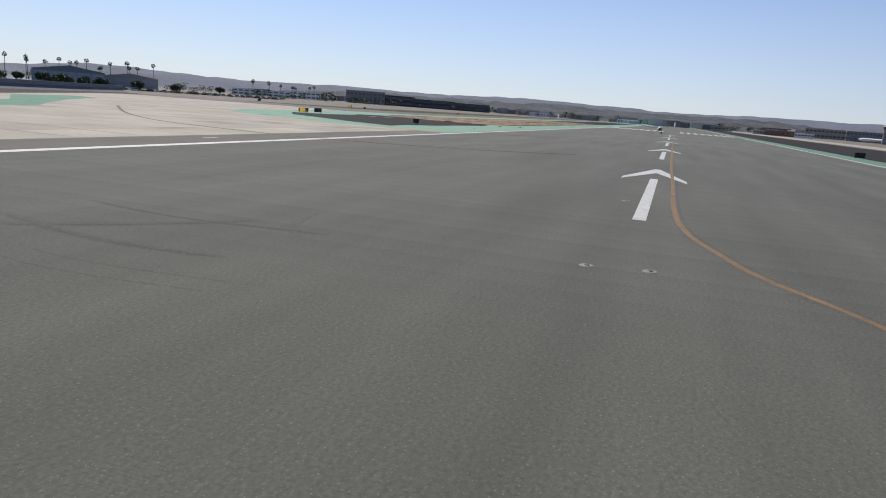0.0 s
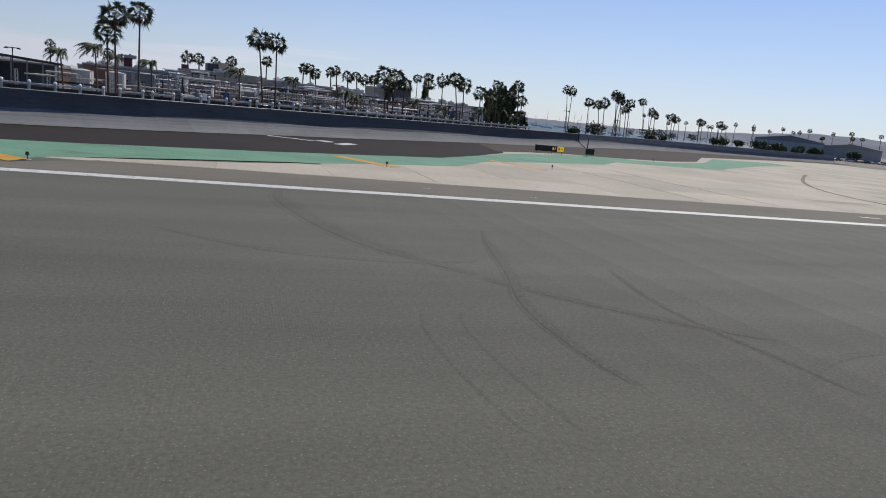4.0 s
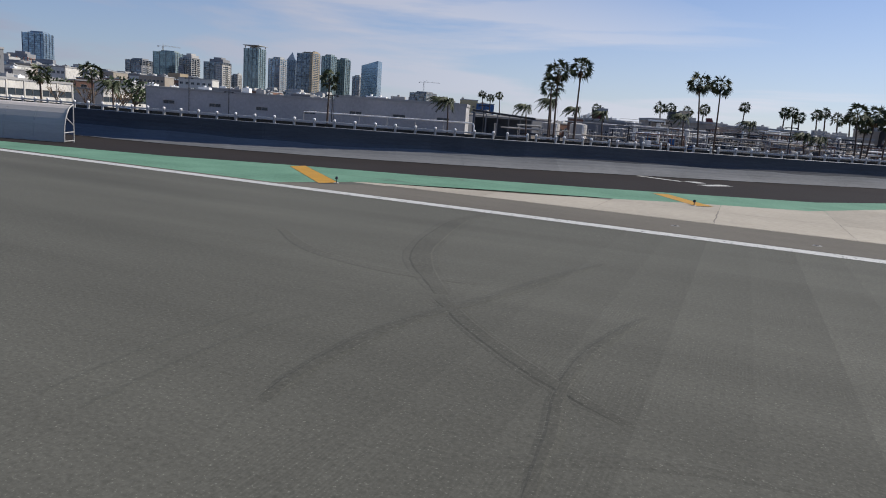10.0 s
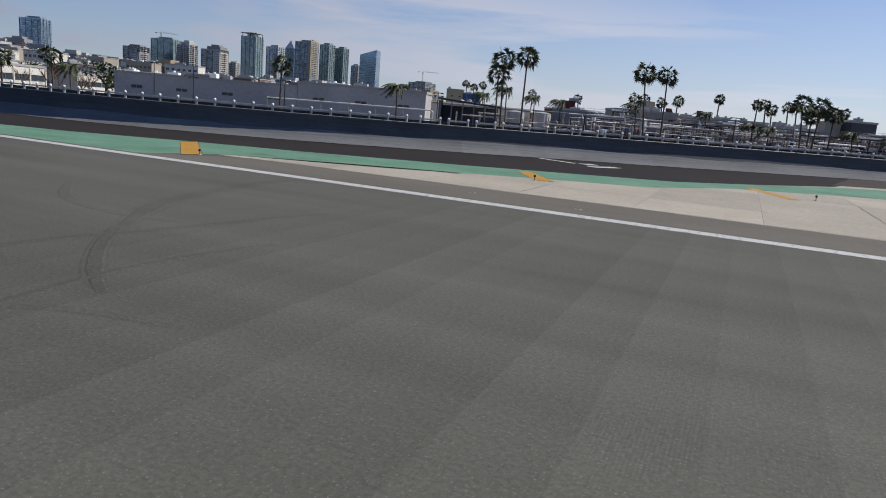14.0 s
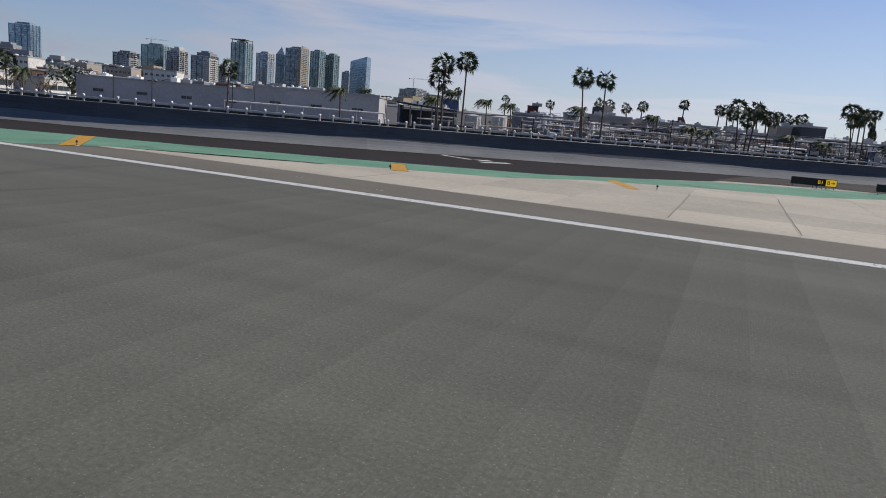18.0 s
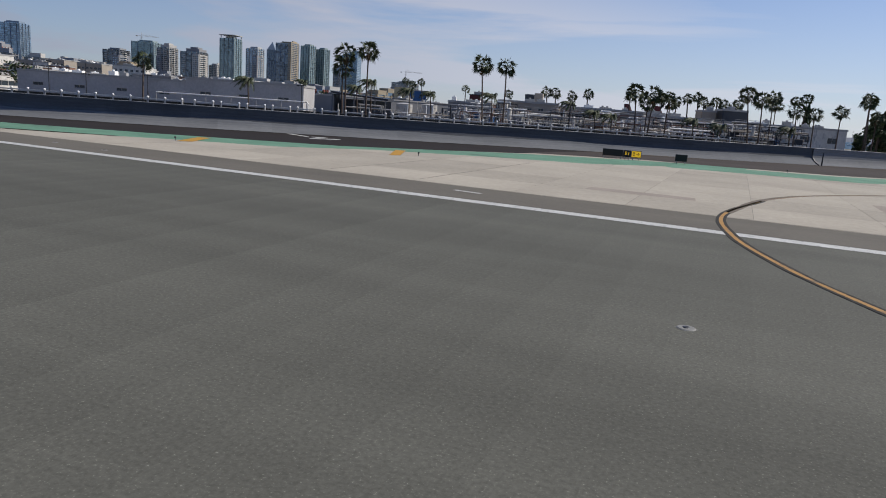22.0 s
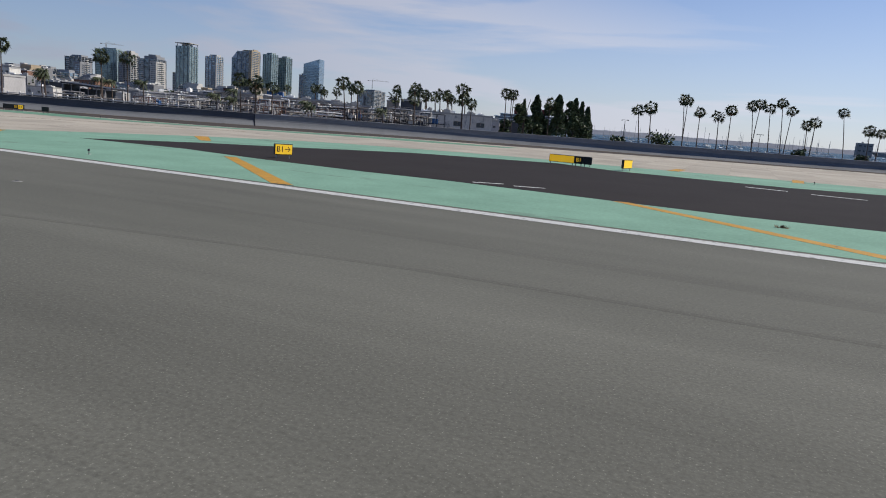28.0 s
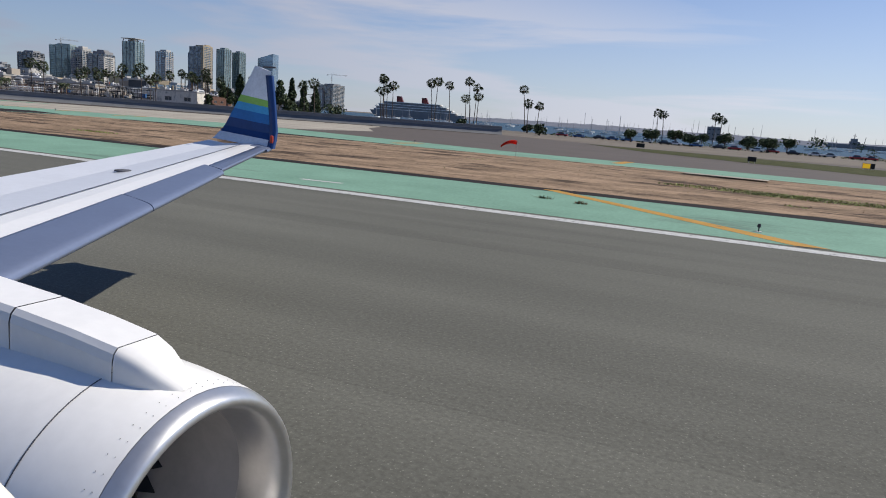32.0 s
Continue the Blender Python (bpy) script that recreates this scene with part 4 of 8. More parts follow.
def hood_mesh(length):
    bm = bmesh.new()
    a = [[bm.verts.new((x, s + o, z - o * 0.5)) for s, z in HOOD] for x, o in ((0.01, 0), (length - 0.01, 0), (length - 0.01, 0.08), (0.01, 0.08))]
    n = len(HOOD)
    for k in range(n - 1):
        bm.faces.new((a[0][k], a[1][k], a[1][k + 1], a[0][k + 1]))
        bm.faces.new((a[3][k], a[3][k + 1], a[2][k + 1], a[2][k]))
        bm.faces.new((a[0][k], a[0][k + 1], a[3][k + 1], a[3][k]))
        bm.faces.new((a[1][k], a[2][k], a[2][k + 1], a[1][k + 1]))
    bm.faces.new((a[0][n - 1], a[1][n - 1], a[2][n - 1], a[3][n - 1]))
    bmesh.ops.recalc_face_normals(bm, faces=bm.faces[:])
    return mesh_of("hood_panel", bm, M_HOOD)


M_HOOD = material("grey_hood_steel", (0.43, 0.40, 0.375), 0.75, spread=0.08, scale=0.6, fine=6, per_object=0.08, stretch=(0.3, 0.3, 2), spec=0.2)
H_MESH = hood_mesh(2.4)
for k in range(12):
    share("hood_panel", H_MESH, hood, pose(-2.4 * (k + 1), 0, 0))
for name, pts, r in (("end_rib", HOOD, 0.07), ("back_post", [(1.25, 0.0), (1.25, 2.8)], 0.06), ("brace", [(0.1, 0.75), (1.25, 0.8)], 0.05), ("brace", [(0.3, 1.9), (1.25, 1.3)], 0.045), ("brace", [(0.0, 0.1), (1.25, 0.12)], 0.045)):
    bm = bmesh.new()
    for (s0, z0), (s1, z1) in zip(pts, pts[1:]):
        rod(bm, (0.05, s0, z0), (0.05, s1, z1), r, n=6)
    part(name, bm, M_STEEL, hood)


# ---- bollard posts and rails behind the fence ----
M_POST = material("grey_concrete_post", (0.42, 0.41, 0.39), 0.9, spread=0.1, scale=1.5, fine=9)


def bollard():
    t = thing("bollard_post", 0, 0, 0, 0, "grey concrete post with a white round cap behind the fence", "bollard", "bollards behind the fence")
    bm = bmesh.new()
    rod(bm, (0, 0, 0), (0, 0, 2.92), 0.14, 0.12, n=8)
    part("post", bm, M_POST, t)
    bm = bmesh.new()
    for (r0, z0), (r1, z1) in zip(((0.11, 2.90), (0.14, 2.96), (0.14, 3.03), (0.08, 3.10)), ((0.14, 2.96), (0.14, 3.03), (0.08, 3.10), (0.02, 3.12))):
        rod(bm, (0, 0, z0), (0, 0, z1), r0, r1, 10, False)
    part("cap", bm, M_WHITEW, t, "white round cap", smooth=True)
    return t


BOLLARD = bollard()
FINE = 0.25
BACK = smooth_line([(x - 2.6, y + 6.6) for x, y in WALL if x > -61], FINE)


def back_at(s):
    i = min(int(s / FINE), len(BACK) - 2)
    return BACK[i].lerp(BACK[i + 1], s / FINE - i)


# single posts, then posts in pairs, then a closed row; the numbers are lengths along the street
spans = [(1.93 * k, 1.93 * (k + 1)) for k in range(34)]
spans += [(67.05 + 3.03 * k, 69.15 + 3.03 * k) for k in range(9)]
spans += [(93.5 + 2.06 * k, 95.56 + 2.06 * k) for k in range(24)]
M_RAIL = material("whitewashed_rail", (0.52, 0.51, 0.49), 0.85, spread=0.14, scale=1.0, fine=8)
posts = sorted({round(v, 2) for ab in spans for v in ab})
for i, v in enumerate(posts):
    p = back_at(v)
    if i == 0:
        BOLLARD.matrix_basis = pose(p.x, p.y, 0)
    else:
        copy_thing(BOLLARD, pose(p.x, p.y, 0, 0, 0, 37 * i))
# dark blocks fill the gaps below the rails
backing_mesh = bmesh.new()
box(backing_mesh, 1.1, 0.9, 1.31, 2.19, 0.3, 2.62, 0, 0.03)
BACKING = mesh_of("wall_block", backing_mesh, material("dark_backing_tone", (0.035, 0.036, 0.034), 0.95, spread=0.3, scale=0.8, fine=5, per_object=0.3))
street_wall = thing("street_wall", 0, 0, 0, 0, "row of low dark blocks behind the posts", "wall", kind="structure")
for k in range(int(posts[-1] / 2.2)):
    p, q = back_at(2.2 * k), back_at(2.2 * k + 2.2)
    share("wall_block", BACKING, street_wall, pose(p.x, p.y, 0, 0, 0, math.degrees(math.atan2(q.y - p.y, q.x - p.x))))


@functools.lru_cache(maxsize=None)
def rail_mesh(length):
    bm = bmesh.new()
    box(bm, length / 2, 0, 0, length - 0.2, 0.16, 0.15, 0, 0.02)
    box(bm, length / 2, 0, -0.62, length - 0.2, 0.10, 0.10, 0, 0.015)
    return mesh_of("rail", bm, M_RAIL)


for s0, s1 in spans:
    p, q = back_at(s0), back_at(s1)
    r = thing("guard_rail", p.x, p.y, 2.80, math.degrees(math.atan2(q.y - p.y, q.x - p.x)), "whitewashed concrete rail between two capped posts", "guard rail", "rails behind the fence")
    share("rail", rail_mesh(round((q - p).length, 2)), r, Matrix())

# ---- palms ----
def fan_leaf(bm, base, way, size, rnd, blades=9):
    """A long stalk with a stiff fan of narrow pointed blades, turned by chance about its stalk."""
    way = way.normalized()
    side = way.cross(Vector((0, 0, 1)))
    side = side.normalized() if side.length > 0.05 else Vector((1, 0, 0))
    up = side.cross(way)
    roll = radians(rnd.uniform(-70, 70))
    side = side * math.cos(roll) + up * math.sin(roll)
    hub = base + way * size * rnd.uniform(0.40, 0.56) + Vector((0, 0, -0.05 * size))
    bm.faces.new([bm.verts.new(v) for v in (base - side * 0.035, base + side * 0.035, hub + side * 0.025, hub - side * 0.025)])
    for k in range(blades):
        a = radians(-66 + 132 * k / (blades - 1))
        d = way * math.cos(a) + side * math.sin(a)
        e = side * math.cos(a) - way * math.sin(a)
        ln = size * rnd.uniform(0.40, 0.58) * (0.72 + 0.28 * math.cos(a))
        mid = hub + d * ln * 0.55 + Vector((0, 0, -0.03 * size))
        tip = hub + d * ln + Vector((0, 0, -size * rnd.uniform(0.05, 0.22)))
        w = e * 0.040 * size
        bm.faces.new([bm.verts.new(v) for v in (hub, mid + w, tip, mid - w)])


def feather_leaf(bm, base, way, size, rnd, n=15):
    """An arching rib with drooping leaflets, blown a little to one side."""
    flat = Vector((way.x, way.y, 0)).normalized()
    side = Vector((-flat.y, flat.x, 0))
    blow = Vector((-0.32, -0.1, 0))
    prev = base
    for k in range(1, n + 1):
        u = k / n
        p = base + flat * size * (0.85 * u) + blow * size * u * u + Vector((0, 0, size * (way.z * 1.15 * u - 1.0 * u * u)))
        bm.faces.new([bm.verts.new(v) for v in (prev - side * 0.03, prev + side * 0.03, p + side * 0.02, p - side * 0.02)])
        for s in (-1, 1):
            ln = size * 0.34 * (1 - 0.6 * abs(u - 0.45))
            tip = p + side * s * ln * 0.55 + flat * ln * 0.3 + blow * ln * 0.6 + Vector((0, 0, -ln * (0.55 + 0.4 * rnd.random())))
            bm.faces.new([bm.verts.new(v) for v in (prev, p + (p - prev) * 0.1, tip)])
        prev = p


def palm(name, label, height, crown, feather, seed, lean=0.0, skirt=True, thick=0.2):
    rnd = random.Random(seed)
    t = thing(name, 0, 0, 0, 0, label, "palm tree", "palms")
    bm = bmesh.new()
    prev, off = None, Vector((0, 0, 0))
    rings = []
    for k in range(11):
        u = k / 10
        c = Vector((lean * height * u ** 1.3 + 0.10 * u * (1 - u) * math.sin(3 * u + seed), 0.10 * u * (1 - u) * math.sin(5 * u + seed), height * u))
        r = thick * (1.35 - 0.55 * u) if k else thick * 1.8
        rings.append([bm.verts.new(c + Vector((r * math.cos(2 * math.pi * j / 8), r * math.sin(2 * math.pi * j / 8), 0))) for j in range(8)])
        off = c
    for r, s in zip(rings, rings[1:]):
        for j in range(8):
            bm.faces.new((r[j], r[(j + 1) % 8], s[(j + 1) % 8], s[j]))
    bm.faces.new(rings[-1])
    part("trunk", bm, M_TRUNK, t, smooth=True)
    bm = bmesh.new()
    n = 34 if not feather else 24
    for k in range(n):
        az = 2.399963 * k + 0.4 * rnd.random()
        if feather:
            el = radians(8 + 62 * (k / n) + 8 * rnd.random())
            d = Vector((math.cos(az) * math.cos(el), math.sin(az) * math.cos(el), math.sin(el)))
            feather_leaf(bm, off + Vector((0, 0, -0.1)), d, crown * (0.85 + 0.3 * rnd.random()), rnd)
        else:
            el = math.asin(-0.86 + 1.84 * (k + 0.5) / n) + radians(rnd.uniform(-8, 8))
            d = Vector((math.cos(az) * math.cos(el), math.sin(az) * math.cos(el), math.sin(el)))
            fan_leaf(bm, off + d * 0.12, d, crown * (0.75 + 0.4 * rnd.random()), rnd)
    if not feather:
        for k in range(7):
            d = Vector((rnd.gauss(0, 1), rnd.gauss(0, 1), rnd.gauss(0.2, 0.8))).normalized()
            fan_leaf(bm, off, d, crown * rnd.uniform(0.42, 0.62), rnd, 7)
    part("crown", bm, M_FROND, t)
    if skirt:
        bm = bmesh.new()
        for k in range(20):
            az = 2.399963 * k
            el = radians(-58 - 26 * rnd.random())
            d = Vector((math.cos(az) * math.cos(el), math.sin(az) * math.cos(el), math.sin(el)))
            fan_leaf(bm, off + Vector((0, 0, -0.1 - 0.35 * rnd.random() * crown)), d, crown * (0.4 + 0.25 * rnd.random()), rnd, 5)
        part("dry_skirt", bm, M_DRY, t, "brown hanging skirt of dead fronds")
    return t


PALMS = {}


def put_palm(kind, x, y, top, lean=None):
    """kind W: fan palm in a row, F: feather palm, D: far slim fan palm; x, y, top: the crown's middle; lean: how far it leans along x for each metre of height."""
    step = round(top * 4) / 4
    if lean is None:
        lean, ang = (-0.03, -0.07, 0.02, -0.05)[int(abs(x) * 3 + y) % 4], 0
    else:
        ang = -22
    key = (kind, step, lean)
    tall = step - (0.6 if kind == "F" else 0)
    off = Vector((lean * tall * math.cos(radians(ang)), lean * tall * math.sin(radians(ang))))
    m = pose(x - off.x, y - off.y, 0, 0, 0, ang)
    if key in PALMS:
        return copy_thing(PALMS[key], m)
    sd = int(step * 20) + int(abs(lean) * 900) + {"W": 0, "F": 300, "D": 600}[kind]
    if kind == "F":
        t = palm("feather_palm", "green feather palm with drooping arched fronds", tall, 2.3, True, sd, lean, False, 0.13)
    elif kind == "D":
        t = palm("fan_palm", "distant slim fan palm with a small round crown", tall, 2.4, False, sd, lean, False, 0.24)
    else:
        t = palm("fan_palm", "tall fan palm with a round dark crown and slender trunk", tall, 2.35 if top > 9.5 else 2.0, False, sd, lean, sd % 3 != 0, 0.14)
    t.matrix_basis = m
    PALMS[key] = t
    return t


# crowns whose place and lean are known well
for x, y, h, ln in ((-6.5, 113.5, 12.9, -0.02), (-7.6, 114.2, 10.6, -0.02), (-3.5, 116.3, 14.1, 0.0), (14.2, 129.6, 13.3, -0.10), (17.5, 134.8, 13.4, -0.02), (41.0, 149.7, 10.6, -0.08), (44.4, 152.2, 10.2, 0.05), (47.2, 155.5, 9.2, 0.02), (43.2, 153.6, 8.6, 0.0),
                    (62.3, 166.5, 12.2, -0.12), (65.5, 168.8, 11.3, -0.03), (88.5, 188.8, 13.4, -0.06), (90.9, 190.7, 9.5, 0.02), (84.4, 199.7, 10.7, 0.0), (133.6, 223.0, 11.9, -0.12), (137.1, 224.9, 13.0, -0.05),
                    (143.0, 268.5, 18.6, -0.09), (144.6, 266.4, 18.0, 0.01), (149.6, 260.1, 13.9, -0.02), (156.3, 242.0, 12.4, -0.05), (159.8, 245.4, 14.7, -0.02), (165.9, 267.5, 17.8, -0.12), (168.6, 268.9, 18.6, 0.06), (171.9, 273.2, 17.2, -0.08), (176.2, 285.3, 19.9, -0.08), (179.8, 286.0, 17.6, 0.05),
                    (183.6, 263.3, 12.1, -0.04), (186.6, 270.0, 13.2, 0.03), (197.5, 296.3, 18.6, -0.12), (204.6, 280.9, 12.2, -0.02), (208.6, 284.0, 11.4, 0.04), (92.5, 216.8, 14.3, -0.02), (80.8, 261.5, 16.6, 0.0), (68.5, 199.0, 13.0, -0.03), (70.2, 221.0, 12.5, -0.02), (78.0, 268.0, 15.7, 0.0), (103.7, 230.8, 12.6, 0.02)):
    put_palm("W", x, y, h, ln)
for x, y, h in ((-84, 80, 6.5), (-77, 84, 7.6), (-40, 98, 9.0), (73, 177, 9.7), (77, 181, 9.3), (252, 324, 12.8), (254.3, 325, 12.6), (276, 338, 12.9), (278.6, 339, 12.0)):
    put_palm("W", x, y, h)
for x, y, h in ((-70, 82, 6.2), (-22, 105, 7.4), (-48, 160, 9.6), (-19.4, 139.6, 8.3), (-12.8, 134.5, 9.5), (-5.7, 150.3, 8.2), (-12.1, 152, 8.8), (23.4, 168.3, 8.6), (33, 150, 6.4), (36, 153, 6.0), (52, 165, 6.4), (11, 146, 8.4), (72, 172, 5.9), (58, 158, 5.6)):
    put_palm("F", x, y, h)
for x, y, h in ((-97.8, 322, 17.4), (-92, 318, 16.0), (-89, 322, 17.2), (-6, 255, 13.4), (-2.3, 254, 13.2), (3, 258, 13.0), (21, 279, 16.3), (34, 268, 14.7), (36.5, 270, 14.9), (38.7, 271, 13.6), (43.3, 262, 14.2), (46.3, 269, 15.2), (49, 258, 13.2), (53, 262, 13.8), (56, 259, 13.0), (60, 263, 13.6), (8, 262, 14.0), (-60, 310, 15), (-40, 315, 14)):
    put_palm("D", x, y, h)
# far palms towards the end of the runway
rnd = random.Random(5)
for k in range(26):
    a = radians(57 - 16 * k / 25 + rnd.uniform(-0.4, 0.4))
    d = 760 + rnd.uniform(-30, 40)
    put_palm("D", 3 + d * math.cos(a), d * math.sin(a), 19 + rnd.uniform(-3, 5))
for k in range(9):
    a = radians(34 - 5 * k / 8 + rnd.uniform(-0.4, 0.4))
    d = 980 + rnd.uniform(-40, 60)
    put_palm("D", 3 + d * math.cos(a), d * math.sin(a), 14 + rnd.uniform(-1, 5))


# ---- broad trees and cypresses ----
def tree(name, label, height, width, seed, slim=False, clumps=420, x=0, y=0, leaf=0.42, low=0.45):
    rnd = random.Random(seed)
    t = thing(name, x, y, 0, 0, label, "tree", "trees")
    bm = bmesh.new()
    rod(bm, (0, 0, 0), (0.05, 0, height * 0.4), 0.05 * width, 0.035 * width, 7, False)
    for k in range(5):
        a = 1.26 * k + rnd.random()
        r = width * (0.12 if slim else 0.3)
        rod(bm, (0.05, 0, height * (0.2 + 0.05 * k)), (r * math.cos(a), r * math.sin(a), height * (0.5 + 0.08 * k)), 0.022 * width, 0.01 * width, 5, False)
    part("trunk", bm, M_TRUNK, t)
    bm = bmesh.new()
    lobes = []
    for k in range(1 if slim else 9):
        lobes.append((Vector((rnd.uniform(-0.32, 0.32) * width, rnd.uniform(-0.32, 0.32) * width, height * rnd.uniform(low, 0.86))), width * rnd.uniform(0.16, 0.30)))
    for k in range(clumps):
        if slim:
            u = rnd.random() ** 0.8
            a = rnd.uniform(0, 6.283)
            r = width / 2 * (1.0 - u) ** 0.62 * (0.5 + 0.5 * math.sqrt(rnd.random())) * (0.85 + 0.75 * noise.noise(Vector((u * 5, seed * 3.1, math.cos(a) * 1.3))))
            c = Vector((r * math.cos(a), r * math.sin(a), height * (0.06 + 0.94 * u)))
        else:
            o, rad = rnd.choice(lobes)
            d = Vector((rnd.gauss(0, 1), rnd.gauss(0, 1), rnd.gauss(0, 0.75))).normalized()
            c = o + d * rad * (0.6 + 0.5 * rnd.random())
        n = Vector((rnd.gauss(0, 1), rnd.gauss(0, 1), rnd.gauss(0, 1))).normalized()
        s = n.orthogonal().normalized()
        w = n.cross(s)
        sz = leaf * rnd.uniform(0.6, 1.3)
        bm.faces.new([bm.verts.new(c + s * sz * q + w * sz * v) for q, v in ((-1, 0), (-0.2, -0.6), (1, 0.1), (0.1, 0.6))])
    part("crown", bm, M_LEAF, t)
    return t


for i, (x, y, h, w) in enumerate(((97.0, 224, 16.0, 6.0), (99.6, 228.5, 14.8, 5.6), (99.8, 240, 13.8, 5.0), (105.4, 235.5, 15.6, 5.8), (106.6, 245, 16.4, 5.4), (107.2, 253, 15.6, 4.4), (107.9, 261, 14.8, 4.0), (108.6, 269, 13.4, 4.4))):
    if i in (0, 2, 4):
        tree("dark_tree", "tall dark tree with a ragged crown among the cypresses", h, w * 1.15, i + 71, False, 2000, x, y, 0.5, 0.12)
        continue
    tree("cypress", "tall dark ragged cypress" if i % 3 else "tall dark slender cypress", h, w * 1.3, i + 1, True, 2300, x, y, 0.5)
tree("cypress", "dark slender cypress behind white sheds", 15.0, 4.2, 44, True, 900, 82.3, 271.6, 0.5)
tree("broad_tree", "bushy yellow green tree at the foot of the cypresses", 7.0, 7.0, 8, False, 1000, 112.5, 243, 0.5, 0.2)
tree("shrub", "dense dark shrub beside the white shed", 6.2, 4.5, 9, False, 700, 92.6, 219, 0.45, 0.2)
for i, (az, d) in enumerate(((97.8, 260), (96.21, 305), (94.43, 287), (93.3, 269), (92.48, 314), (90.78, 296), (89.12, 278), (87.76, 260), (86.44, 305), (77, 290), (66, 330))):
    x, y = 285.6 + d * math.cos(radians(az)), 2 + d * math.sin(radians(az))
    tree("shore_tree", "dark flat-topped tree on the shore", 4.0 + 0.5 * (i % 3), 5.0 + 1.7 * (i * 3 % 4) / 2, 20 + i, False, 1100, x, y, 0.44, 0.62)
for i, (x, y, h, w) in enumerate(((140, 235, 5.0, 8), (182, 262, 3.6, 5), (204, 285, 3.4, 4.5), (128, 228, 3.0, 5), (-118, 130, 8, 10), (-135, 122, 7, 10), (222, 238, 3.5, 5))):
    tree("shrub", "dense dark rounded shrub", h, w, 50 + i, False, 520, x, y, 0.45)


def bare_tree(x, y, h, seed):
    """A leafless street tree with a forked crown of thin branches."""
    rnd = random.Random(seed)
    t = thing("bare_tree", x, y, 0, 0, "small leafless street tree with fine brown twigs", "tree", "bare trees")
    bm = bmesh.new()
    rod(bm, (0, 0, 0), (0, 0, h * 0.4), 0.12, 0.09, 7, False)
    twigs = bmesh.new()
    for k in range(7):
        a = 0.9 * k + rnd.random()
        p = Vector((0, 0, h * (0.32 + 0.02 * k)))
        q = p + Vector((math.cos(a) * h * 0.22, math.sin(a) * h * 0.22, h * 0.32))
        rod(bm, p, q, 0.06, 0.03, 5, False)
        for j in range(9):
            b = a + rnd.uniform(-0.9, 0.9)
            s = p + (q - p) * rnd.uniform(0.4, 1.0)
            rod(twigs, s, s + Vector((math.cos(b) * h * 0.15, math.sin(b) * h * 0.15, h * rnd.uniform(0.08, 0.28))), 0.025, 0.008, 4, False)
    part("trunk", bm, M_TRUNK, t)
    part("crown", twigs, M_DRY, t)


for i, (x, y, h) in enumerate(((-100, 95, 5.6), (-91, 94, 5.8), (-84, 95.5, 5.2), (-104, 106, 6.0), (-96, 107, 5.4), (-89, 101, 5.0))):
    bare_tree(x, y, h, i)


# ---- buildings behind the fence ----
@functools.lru_cache(maxsize=None)
def frame_of(w, h):
    """A thin window surround with one mullion."""
    bm = bmesh.new()
    for cx, cz, sx, sz in ((0, h / 2, w, 0.08), (0, -h / 2, w + 0.1, 0.1), (-w / 2, 0, 0.08, h), (w / 2, 0, 0.08, h), (0, 0, 0.06, h)):
        box(bm, cx, 0.06, cz, sx, 0.12, sz)
    return mesh_of("window_frame", bm, M_STEEL)


